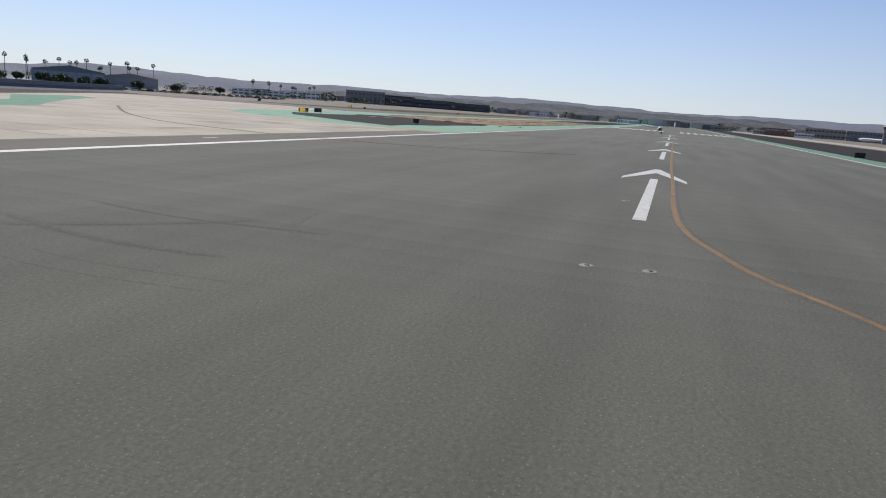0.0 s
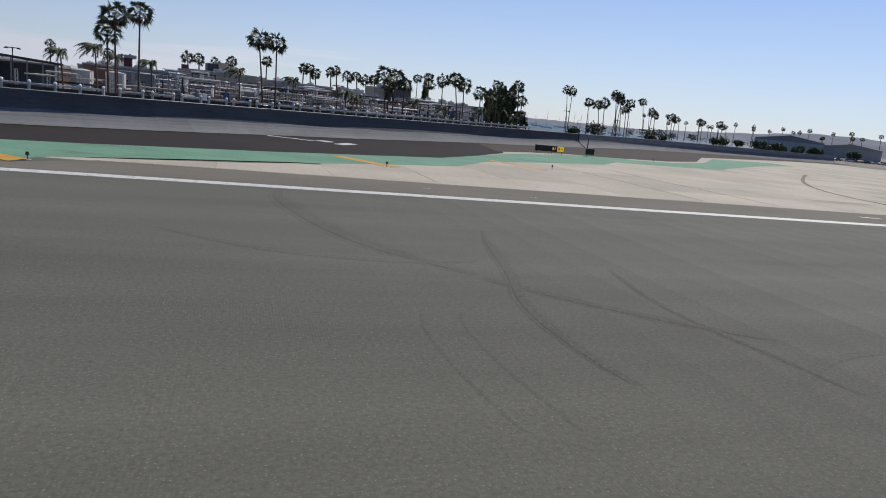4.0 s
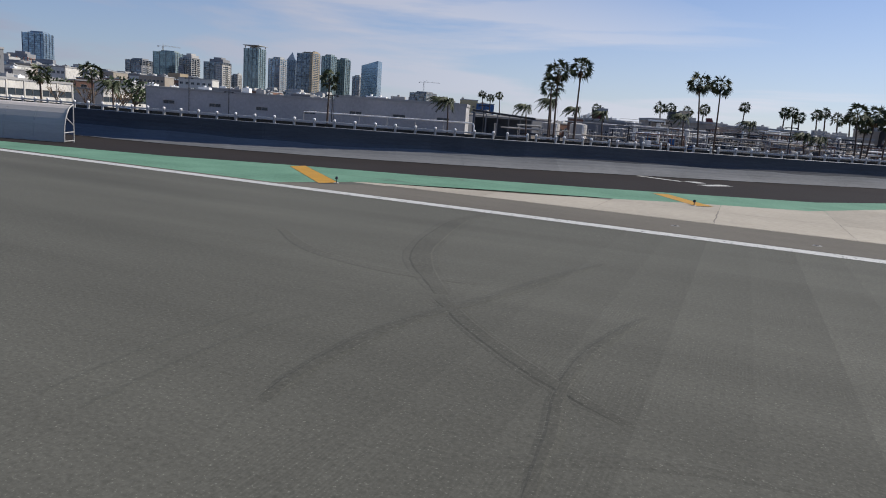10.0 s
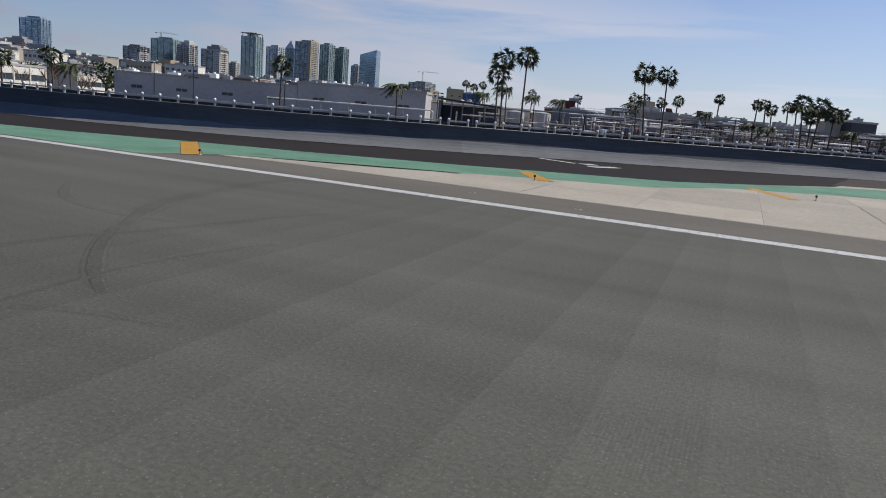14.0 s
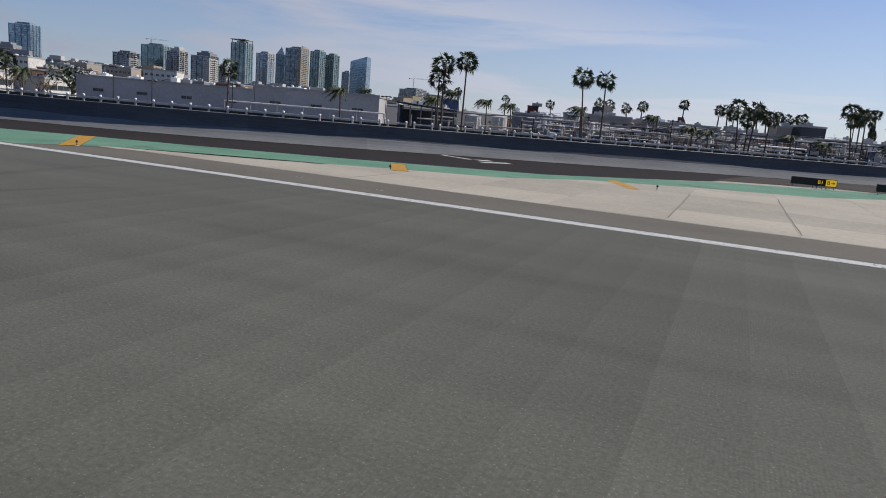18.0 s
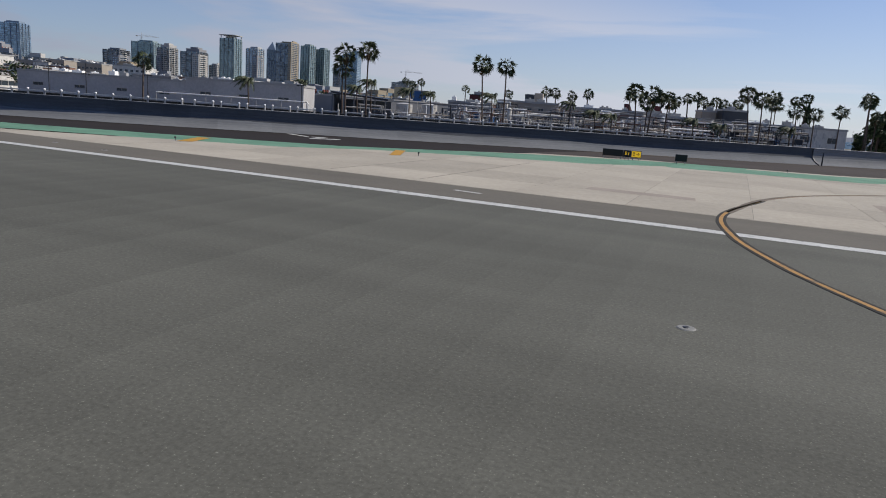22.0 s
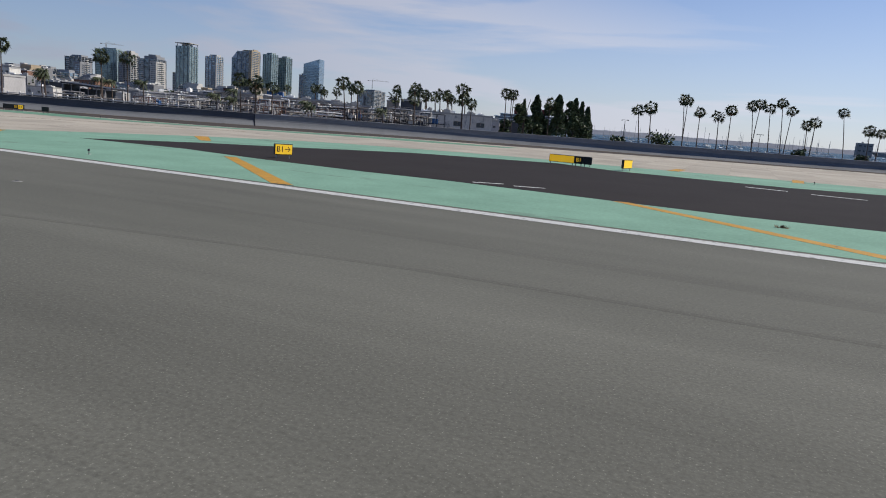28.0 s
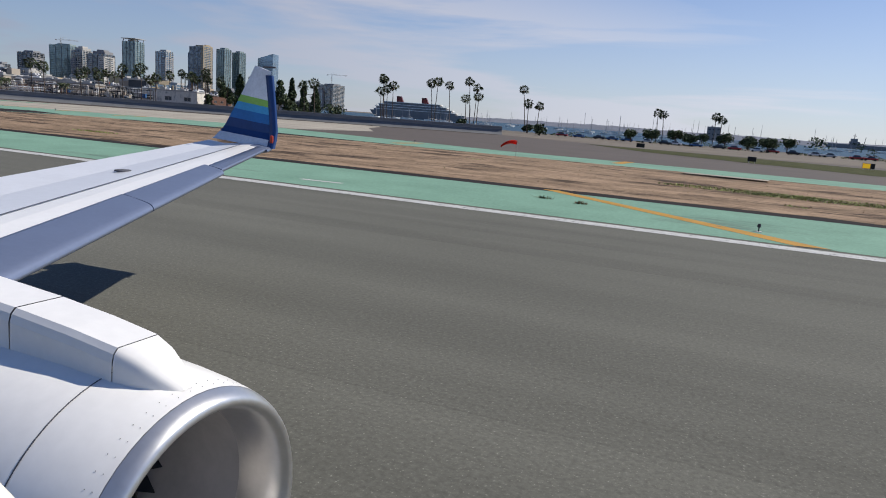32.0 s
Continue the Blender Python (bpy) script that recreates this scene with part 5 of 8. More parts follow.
def building(name, label, x, y, rz, w, d, h, wall, roof=M_ROOF, rows=1, cols=6, win=(1.6, 0.9), units=3, seed=0, parapet=0.35, pier=0.0):
    """A flat-roofed block: walls, roof with parapet, window openings with glass and frames, plant on the roof. Its front faces -y."""
    rnd = random.Random(seed)
    t = thing(name, x, y, 0, rz, label, "building")
    bm = bmesh.new()
    # front wall with real openings
    xs = sorted({-w / 2, w / 2} | {v for c in range(cols) for v in (-w / 2 + (c + 0.5) * w / cols - win[0] / 2, -w / 2 + (c + 0.5) * w / cols + win[0] / 2)}) if cols else [-w / 2, w / 2]
    zs = sorted({0.0, h} | {v for r in range(rows) for v in ((r + 0.55) * h / rows - win[1] / 2, (r + 0.55) * h / rows + win[1] / 2)}) if cols else [0.0, h]
    for i in range(len(xs) - 1):
        for k in range(len(zs) - 1):
            if i % 2 == 1 and k % 2 == 1:
                continue
            a, b, c, e = xs[i], xs[i + 1], zs[k], zs[k + 1]
            bm.faces.new([bm.verts.new(v) for v in ((a, 0, c), (b, 0, c), (b, 0, e), (a, 0, e))])
    box(bm, 0, d / 2 + 0.15, h / 2, w, d - 0.3, h)
    if pier:
        k = int(w / pier)
        for i in range(k + 1):
            box(bm, -w / 2 + i * w / k, -0.08, h / 2, 0.35, 0.16, h)
    part("wall", bm, wall, t)
    bm = bmesh.new()
    box(bm, 0, d / 2, h + 0.08, w + 0.3, d + 0.3, 0.16)
    for sx, sy, lx, ly in ((0, -0.02, w + 0.3, 0.25), (0, d + 0.02, w + 0.3, 0.25), (-w / 2, d / 2, 0.25, d), (w / 2, d / 2, 0.25, d)):
        box(bm, sx, sy, h + 0.16 + parapet / 2, lx, ly, parapet)
    part("roof", bm, roof, t)
    for r in range(rows if cols else 0):
        for c in range(cols):
            cx, cz = -w / 2 + (c + 0.5) * w / cols, (r + 0.55) * h / rows
            bm = bmesh.new()
            box(bm, 0, 0.14, 0, win[0], 0.04, win[1])
            wn_ = part("window", bm, M_GLASS, t)
            wn_.matrix_basis = pose(cx, 0, cz)
            share("window_frame", frame_of(*win), wn_, Matrix())
    for k in range(units):
        bm = bmesh.new()
        ux, uy = rnd.uniform(-0.42, 0.42) * w, rnd.uniform(0.2, 0.7) * d
        a, b, c = rnd.uniform(1.2, 3.2), rnd.uniform(1.0, 2.2), rnd.uniform(0.6, 1.5)
        box(bm, 0, 0, c / 2, a, b, c, 0, 0.05)
        rod(bm, (0, 0, c), (0, 0, c + 0.35), 0.35, 0.3, 10)
        u = part("roof_unit", bm, rnd.choice((M_STEEL, M_WHITEW, M_ROOF)), t)
        u.matrix_basis = pose(ux, uy, h + 0.16)
    return t


M_SHED = material("dull_grey_shed_wall", (0.42, 0.405, 0.40), 0.85, spread=0.16, scale=0.15, fine=2)
M_STAINW = material("stained_white_render", (0.62, 0.59, 0.54), 0.85, spread=0.16, scale=0.35, fine=3, stretch=(1, 1, 0.35))
worn(M_STAINW, (0.25, 0.25, 0.25), 0.30, 0.5, (1, 1, 0.4))
M_REDP = material("dull_red_cladding", (0.10, 0.022, 0.024), 0.6, spread=0.15)
M_OCHRE = material("ochre_wall_paint", (0.44, 0.38, 0.24), 0.8, spread=0.1)
building("long_shed", "long low grey rendered shed with small vents", -78.0, 121.2, 17.1, 42, 18, 6.0, M_SHED, M_ROOF, 1, 4, (2.6, 0.7), 5, 1, 0.3)
building("long_shed", "taller grey rendered end of the long shed", -44.4, 131.5, 17.1, 28, 9, 6.8, M_SHED, M_ROOF, 1, 3, (2.6, 0.9), 4, 11, 0.4)
building("long_shed", "tall grey end block of the long shed", -64, 252, 60, 56, 24, 6.4, M_GREYW, M_STEEL, 1, 5, (2.6, 0.8), 3, 2, 0.4)
building("white_shed", "white rendered shed with dark openings and roof plant", 74.8, 210.5, 24, 30, 14, 6.2, M_STAINW, M_ROOF, 1, 4, (2.6, 1.5), 9, 4)
building("roof_plant_house", "dark square plant house behind the white shed", 60, 214, 24, 7, 6, 9.6, M_DARKW, M_STEEL, 1, 2, (1.2, 0.8), 2, 41)
building("roof_plant_house", "small beige plant house behind the white shed", 53, 214, 24, 4, 5, 9.0, M_BEIGEW, M_ROOF, 1, 1, (1.2, 0.8), 1, 42)
building("yellow_block", "plain pale ochre walled block behind the yard", -122, 367, 30, 9, 8, 15.5, M_OCHRE, M_ROOF, 2, 2, (1.2, 0.8), 1, 43)
building("blue_block", "plain blue walled block behind the yard", -114, 371, 30, 10, 8, 14.0, M_BLUE, M_ROOF, 2, 2, (1.2, 0.8), 1, 44)
building("brick_block", "red brick block with white window bands", -214, 205, 70, 16, 12, 9.5, M_BROWNW, M_ROOF, 3, 6, (1.6, 1.0), 3, 45)
building("white_shed", "pale block with stepped roof", 46, 198, 28, 13, 10, 6.4, M_BEIGEW, M_ROOF, 2, 4, (1.4, 0.8), 4, 5)
building("beige_block", "beige block with a square roof tower", 8, 186, 25, 16, 11, 7.6, M_BEIGEW, M_ROOF, 2, 5, (1.4, 0.9), 4, 6)
t = thing("curved_roof_hall", 15.5, 204, 0, 12, "beige hall with a wavy pale roof edge and square end tower", "building")
bm = bmesh.new()
box(bm, 0, 0, 3.3, 17, 9, 6.6)
part("wall", bm, M_BEIGEW, t)
bm = bmesh.new()
prev = None
for k in range(17):
    u = k / 16
    z = 6.9 + 1.5 * (1 - u) ** 2 + 0.25 * math.sin(9 * u)
    cur = [bm.verts.new((-8.6 + 17.4 * u, y, z + o)) for y, o in ((-4.9, 0), (4.9, 0), (4.9, -0.4), (-4.9, -0.4))]
    if prev:
        for a_, b_ in ((0, 1), (1, 2), (2, 3), (3, 0)):
            bm.faces.new((prev[a_], cur[a_], cur[b_], prev[b_]))
    prev = cur
bmesh.ops.recalc_face_normals(bm, faces=bm.faces[:])
part("roof", bm, M_ROOF, t)
# solid dark strip set on the wall, no gap is cut
bm = bmesh.new()
box(bm, 3.5, -4.6, 5.2, 9.5, 0.3, 1.6)
part("dark_strip", bm, M_DARKW, t, "dark strip on the wall under the roof")
bm = bmesh.new()
box(bm, -9.6, -2.0, 5.4, 2.4, 4.5, 10.8)
part("end_tower", bm, M_BEIGEW, t)
# extra dark box gives the end tower its dark left side
bm = bmesh.new()
box(bm, -12.2, -1.6, 5.2, 2.7, 4.0, 10.4)
part("tower_dark_side", bm, M_DARKW, t, "dark box added as the end tower's dark left side")

# open canopy on posts beside the end of the long shed
t = thing("open_canopy", -38.6, 160.5, 0, 19, "open loading canopy with a thin sloping dark roof on posts", "canopy")
bm = bmesh.new()
prev = None
for x, z in ((-0.6, 6.9), (4.5, 6.5), (9.5, 6.15), (14.8, 5.8)):
    cur = [bm.verts.new((x, y, z + o)) for y, o in ((-0.5, 0), (10, 0.2), (10, -0.35), (-0.5, -0.45))]
    for a_, b_ in ((0, 1), (1, 2), (2, 3), (3, 0)):
        if prev:
            bm.faces.new((prev[a_], cur[a_], cur[b_], prev[b_]))
    if x < 0 or x > 14:
        bm.faces.new(cur)
    prev = cur
bmesh.ops.recalc_face_normals(bm, faces=bm.faces[:])
part("roof", bm, M_STEELD, t, "thin dark sloping roof")
for k in range(6):
    bm = bmesh.new()
    box(bm, 2.8 * k, 0, 3.0, 0.28, 0.28, 6.0, 0, 0.02)
    part("post", bm, M_GREYW, t)
bm = bmesh.new()
box(bm, 7.0, 8.5, 2.6, 14.6, 0.3, 5.2)
box(bm, -0.3, 4.5, 3.1, 0.3, 9, 6.2)
# the wall's dark blue grey stands for shade inside the canopy
part("back_wall", bm, material("canopy_shade_tone", (0.10, 0.12, 0.15), 0.7, spread=0.2, scale=0.4, fine=3), t, "back wall of the canopy with shade put into its colour")
building("low_hall", "wide low grey hall behind the tanks", -12, 192, 15, 12.5, 9, 6.6, M_GREYW, M_ROOF, 1, 3, (1.2, 0.6), 3, 61)
building("red_plant_box", "dark red plant box standing over the yard", -19.6, 216, 14, 3.4, 3.0, 9.6, M_REDP, M_STEELD, 1, 1, (0.8, 0.6), 1, 62, 0.15)
building("beige_block", "low beige block with roof plant", 26, 198, 25, 24, 12, 7.2, M_BEIGEW, M_STEEL, 1, 6, (1.6, 0.9), 5, 7)
building("white_block", "white office block with dark ribbon windows and upright fins", -126, 103, 100, 38, 14, 5.6, M_STAINW, M_ROOF, 1, 8, (4.2, 1.5), 4, 8, 0.35, 4.75)
building("white_block", "long low white block with a dark ribbon of windows", -132, 146, 98, 30, 10, 4.8, M_STAINW, M_ROOF, 1, 7, (4.4, 1.3), 5, 9, 0.35)
building("white_block", "low white block with dark ribbon windows", -205, 158, 92, 40, 18, 8.0, M_STAINW, M_ROOF, 2, 8, (3.6, 1.0), 3, 9)
building("white_block", "white stepped office block behind the yard", -160, 182, 95, 30, 16, 7.4, M_STAINW, M_ROOF, 2, 7, (3.4, 1.2), 5, 29)
building("grey_block", "plain tall grey block at the edge of the yard", -172, 125, 90, 18, 14, 14.3, M_GREYW, M_STEEL, 3, 4, (2.6, 0.8), 3, 31)
building("brown_block", "brown brick block with pale trim", -186, 192, 62, 38, 18, 8.0, M_BROWNW, M_ROOF, 2, 8, (2.0, 1.2), 3, 10)
rnd = random.Random(77)
for k in range(44):
    u = k / 43
    x = -210 + 270 * u + rnd.uniform(-6, 6)
    y = 250 + 0.14 * (x + 120) + rnd.uniform(-16, 70)
    building("low_block", rnd.choice(("low pale industrial block with roof plant", "low grey workshop block", "low white storage block")), x, y, rnd.uniform(15, 105), rnd.uniform(8, 18), rnd.uniform(7, 12),
             rnd.uniform(4, 8), rnd.choice((M_STAINW, M_GREYW, M_BEIGEW, M_SHED, M_BROWNW, M_DARKW)), rnd.choice((M_ROOF, M_STEEL, M_DARKW)), 1, rnd.randint(3, 5), (1.3, 0.9), rnd.randint(3, 6), 100 + k)


M_TANK = material("pale_beige_tank_paint", (0.50, 0.47, 0.43), 0.6, spread=0.1, scale=0.5, fine=4, stretch=(1, 1, 0.3))


def tank(x, y, r, h):
    t = thing("storage_tank", x, y, 0, 0, "pale upright cylindrical storage tank", "tank", "storage tanks")
    bm = bmesh.new()
    rod(bm, (0, 0, 0), (0, 0, h), r, n=28)
    part("shell", bm, M_TANK, t, smooth=False)
    bm = bmesh.new()
    rod(bm, (0, 0, h), (0, 0, h + 0.35), r * 1.02, r * 0.25, n=28)
    part("lid", bm, M_ROOF, t)
    for z in (0.25, 0.55, 0.85):
        bm = bmesh.new()
        rod(bm, (0, 0, h * z), (0, 0, h * z + 0.1), r * 1.03, n=28)
        part("hoop", bm, M_TANK, t)
    bm = bmesh.new()
    rod(bm, (r * 0.8, -r * 0.72, 0), (r * 0.8, -r * 0.72, h - 0.2), 0.16, n=8)
    part("down_pipe", bm, M_WHITEW, t, "white pipe down the side")
    return t


for x, y, r, h in ((-21.4, 168.5, 2.15, 4.9), (-15.2, 171, 2.1, 5.1)):
    tank(x, y, r, h)


def pipe_rack(x, y, rz, length, h, seed):
    """A steel rack with rows of pipes, seen as bright lines over the yard."""
    rnd = random.Random(seed)
    t = thing("pipe_rack", x, y, 0, rz, "steel rack carrying rows of pale pipes", "pipe rack", "pipe racks")
    n = max(2, int(length / 5))
    for k in range(n + 1):
        bm = bmesh.new()
        for s in (-0.8, 0.8):
            rod(bm, (k * length / n, s, 0), (k * length / n, s, h), 0.09, n=6)
        for z in (0.55, 0.8, 1.0):
            rod(bm, (k * length / n, -0.9, h * z), (k * length / n, 0.9, h * z), 0.07, n=6)
        part("portal", bm, M_STEEL, t)
    for z in (0.57, 0.83, 1.03):
        for s in (-0.6, 0, 0.6):
            if rnd.random() < 0.35:
                continue
            a, b = sorted((rnd.uniform(0, 0.45) * length, rnd.uniform(0.55, 1.0) * length))
            r = rnd.uniform(0.06, 0.2)
            bm = bmesh.new()
            rod(bm, (a, s, h * z), (b, s, h * z), r, n=8)
            rod(bm, (b, s, h * z), (b, s, h * z - rnd.choice((0.4, 1.0, 1.8))), r, n=8)
            part("pipe", bm, rnd.choice((M_WHITEW, M_STEEL, M_GREYW, M_BEIGEW, M_STEELD)), t)
    return t


for i, (x, y, rz, ln, h) in enumerate(((-8, 150, 30, 28, 4.0), (0, 160, 30, 32, 4.6), (18, 164, 32, 28, 4.2), (32, 174, 32, 26, 4.8), (6, 178, 26, 36, 5.4), (-28, 146, 30, 16, 3.8), (40, 166, 34, 22, 3.6), (10, 150, 32, 24, 3.4), (58, 182, 34, 16, 3.8), (-24, 182, 24, 28, 5.6), (22, 156, 32, 20, 3.8), (-16, 140, 30, 22, 3.4))):
    pipe_rack(x, y, rz, ln, h, i)


def process_unit(x, y, rz, size, seed):
    """A skid of plant: base frame, a lying vessel, an upright vessel, a cabinet and a stack."""
    rnd = random.Random(seed)
    t = thing("process_unit", x, y, 0, rz, "skid of pale process plant with vessels and cabinet", "plant unit", "process units")
    bm = bmesh.new()
    for sy in (-1, 1):
        box(bm, 0, sy * size * 0.35, size * 0.28, size * 1.6, 0.16, 0.2)
        for sx in (-0.7, 0, 0.7):
            box(bm, sx * size, sy * size * 0.35, size * 0.14, 0.14, 0.14, size * 0.28)
    part("base_frame", bm, M_STEELD, t)
    paints = (M_WHITEW, M_STEEL, M_BEIGEW, M_GREYW, M_ROOF)
    bm = bmesh.new()
    r = size * rnd.uniform(0.16, 0.26)
    z = size * 0.32 + r
    for x0, x1, r0, r1 in ((-0.62, -0.55, 0.5, 1), (-0.55, 0.2, 1, 1), (0.2, 0.27, 1, 0.5)):
        rod(bm, (x0 * size, 0, z), (x1 * size, 0, z), r * r0, r * r1, 14)
    part("vessel", bm, rnd.choice(paints), t)
    bm = bmesh.new()
    hh = size * rnd.uniform(0.7, 1.2)
    rod(bm, (size * 0.45, 0.1, size * 0.3), (size * 0.45, 0.1, hh), size * 0.14, n=12)
    rod(bm, (size * 0.45, 0.1, hh), (size * 0.45, 0.1, hh + size * 0.08), size * 0.14, size * 0.05, 12)
    part("upright_vessel", bm, rnd.choice(paints), t)
    bm = bmesh.new()
    box(bm, size * 0.75, -0.1 * size, size * 0.55, size * 0.28, size * 0.5, size * 0.5, 0, 0.04)
    part("cabinet", bm, rnd.choice(paints + (M_DARKW, M_BLUE)), t)
    bm = bmesh.new()
    sx = -size * rnd.uniform(0.3, 0.7)
    rod(bm, (sx, size * 0.3, size * 0.3), (sx, size * 0.3, size * rnd.uniform(1.1, 1.8)), 0.08 + 0.02 * size, n=8)
    part("vent_pipe", bm, rnd.choice((M_STEEL, M_STEELD, M_WHITEW)), t)
    return t


rnd = random.Random(21)
for k in range(26):
    u = k / 25
    x = -8 + 76 * u + rnd.uniform(-4, 4)
    process_unit(x, 146 + 0.62 * x + rnd.uniform(0, 34), rnd.uniform(5, 40), rnd.uniform(2.0, 3.8), 300 + k)


def equipment_frame(x, y, rz, seed):
    """A steel frame of two decks crowded with pipes, ducts, boxes and vessels."""
    rnd = random.Random(seed)
    ln, wd, h = rnd.uniform(5, 11), rnd.uniform(2.2, 3.6), rnd.uniform(3.4, 5.4) + max(0.0, y - 150 - 0.52 * x) * 0.055
    t = thing("equipment_frame", x, y, 0, rz, "steel frame crowded with pale pipes, ducts and boxes", "plant frame", "equipment frames")
    bm = bmesh.new()
    n = max(2, round(ln / 2.6))
    for k in range(n + 1):
        for sy in (-0.5, 0.5):
            box(bm, ln * (k / n - 0.5), sy * wd, h / 2, 0.14, 0.14, h)
    for z in (0.48 * h, h):
        for sy in (-0.5, 0.5):
            box(bm, 0, sy * wd, z, ln, 0.12, 0.2)
    part("frame", bm, rnd.choice((M_STEELD, M_STEELD, M_GREYW, M_BROWNW)), t)
    bm = bmesh.new()
    box(bm, 0, 0, 0.48 * h + 0.12, ln - 0.1, wd - 0.1, 0.06)
    part("deck", bm, M_STEELD, t)
    pale = (M_WHITEW, M_STAINW, M_BEIGEW, M_STEEL, M_STAINW)
    for k in range(rnd.randint(4, 6)):
        r = rnd.uniform(0.07, 0.24)
        y0, z0 = rnd.uniform(-0.62, 0.4) * wd, rnd.choice((0.22, 0.36, 0.62, 0.78, 1.06)) * h + rnd.uniform(-0.2, 0.2)
        a, b = -ln * rnd.uniform(0.1, 0.65), ln * rnd.uniform(0.1, 0.65)
        bm = bmesh.new()
        rod(bm, (a, y0, z0), (b, y0, z0), r, n=8)
        end = rnd.choice((a, b))
        rod(bm, (end, y0, z0), (end, y0, max(0.1, z0 - rnd.choice((0.8, 1.6, 3.0)))), r, n=8)
        part("pipe", bm, rnd.choice(pale), t)
    for k in range(rnd.randint(2, 3)):
        bm = bmesh.new()
        sx, sz = rnd.uniform(0.7, 2.2), rnd.uniform(0.6, 1.5)
        box(bm, 0, 0, sz / 2, sx, rnd.uniform(0.6, 1.4), sz, 0, 0.03)
        o = part("cabinet", bm, rnd.choice((M_DARKW, M_STAINW, M_BEIGEW, M_GREYW, M_BLUE, M_DARKW)), t)
        o.matrix_basis = pose(rnd.uniform(-0.42, 0.42) * ln, rnd.uniform(-0.25, 0.25) * wd, rnd.choice((0.0, 0.48 * h + 0.15)))
    bm = bmesh.new()
    x0, r = rnd.uniform(-0.4, 0.4) * ln, rnd.uniform(0.3, 0.6)
    rod(bm, (x0, 0, 0.48 * h + 0.15), (x0, 0, h + 0.2), r, n=14)
    rod(bm, (x0, 0, h + 0.2), (x0, 0, h + 0.5), r, r * 0.3, 14)
    part("vessel", bm, rnd.choice(pale), t)
    bm = bmesh.new()
    for z in (0.5, 1.0):
        rod(bm, (-ln / 2, -wd / 2, h + z), (ln / 2, -wd / 2, h + z), 0.035, n=5)
    for k in range(n + 1):
        rod(bm, (ln * (k / n - 0.5), -wd / 2, h), (ln * (k / n - 0.5), -wd / 2, h + 1.0), 0.03, n=5)
    if seed % 5 < 2:
        part("handrail", bm, M_STEEL, t)
    return t


rnd = random.Random(5)
for k in range(40):
    u = k / 39
    x = -4 + 76 * u + rnd.uniform(-3, 3)
    equipment_frame(x, 150 + 0.52 * x + rnd.uniform(0, 1) ** 1.2 * (36 - 0.25 * x), rnd.uniform(4, 26), 700 + k)

# white pipe on low posts along the street front of the long shed
t = thing("pipe_run", 0, 0, 0, 0, "long white pipe on short posts before the grey shed", "pipe")
ends = Vector((-62, 122.5, 3.4)), Vector((-28.6, 133.6, 3.55))
bm = bmesh.new()
rod(bm, ends[0], ends[1], 0.14, n=8)
rod(bm, ends[1], ends[1] + Vector((0.4, 0.1, -0.4)), 0.14, n=8)
rod(bm, ends[1] + Vector((0.4, 0.1, -0.4)), ends[1] + Vector((0.3, 0, -3.2)), 0.13, n=8)
part("pipe", bm, M_WHITEW, t)
for k in range(7):
    p = ends[0].lerp(ends[1], k / 6)
    bm = bmesh.new()
    rod(bm, (p.x, p.y, 0), (p.x, p.y, p.z), 0.09, n=6)
    part("support", bm, M_STEEL, t)


def car(x, y, rz, paint, seed, label="parked car in the yard behind the fence"):
    """A parked saloon: lower body, cabin, glass and wheels."""
    t = thing("car", x, y, 0, rz, label, "car", "parked cars")
    bm = bmesh.new()
    box(bm, 0, 0, 0.62, 4.4, 1.75, 0.62, 0, 0.14)
    part("body", bm, paint, t)
    bm = bmesh.new()
    r = bmesh.ops.create_cube(bm, size=1.0)
    for v in r["verts"]:
        v.co = Vector((v.co.x * (2.5 if v.co.z < 0 else 1.6) - 0.15, v.co.y * (1.6 if v.co.z < 0 else 1.35), 1.2 + v.co.z * 0.55))
    part("cabin", bm, M_GLASS, t)
    bm = bmesh.new()
    box(bm, -0.15, 0, 1.49, 1.62, 1.36, 0.06, 0, 0.02)
    part("roof", bm, paint, t)
    for sx in (-1.35, 1.35):
        for sy in (-0.82, 0.82):
            bm = bmesh.new()
            rod(bm, (sx, sy - 0.1, 0.32), (sx, sy + 0.1, 0.32), 0.32, n=14)
            part("wheel", bm, M_SIGNK, t)
    return t


PAINTS = [material("silver_car_paint", (0.45, 0.46, 0.47), 0.3, 0.4), material("white_car_paint", (0.7, 0.7, 0.7), 0.3), material("dark_car_paint", (0.03, 0.035, 0.045), 0.25), material("red_car_paint", (0.3, 0.03, 0.03), 0.3), M_BLUE]
rnd = random.Random(3)
for k in range(30):
    u = k / 29
    x = -95 + 160 * u + rnd.uniform(-1.5, 1.5)
    car(x, (78 if x < -40 else 92 + 0.78 * (x + 20) * (1 if x > -20 else 0.4)) + 8 + rnd.uniform(0, 14), 26 + rnd.choice((0, 90)), rnd.choice(PAINTS), k)


for k, (x, y) in enumerate(((-95, 95.5), (-90, 97), (-86.4, 95), (-82.2, 96), (-78.2, 95.2), (-98, 104), (-93.5, 105.5), (-89, 106), (-73.5, 96.5))):
    car(x, y, 20 + 90 * (k % 2), PAINTS[(3, 1, 2, 3, 0, 2, 4, 1, 2)[k]], 60 + k, "parked car under bare trees beside the shed")


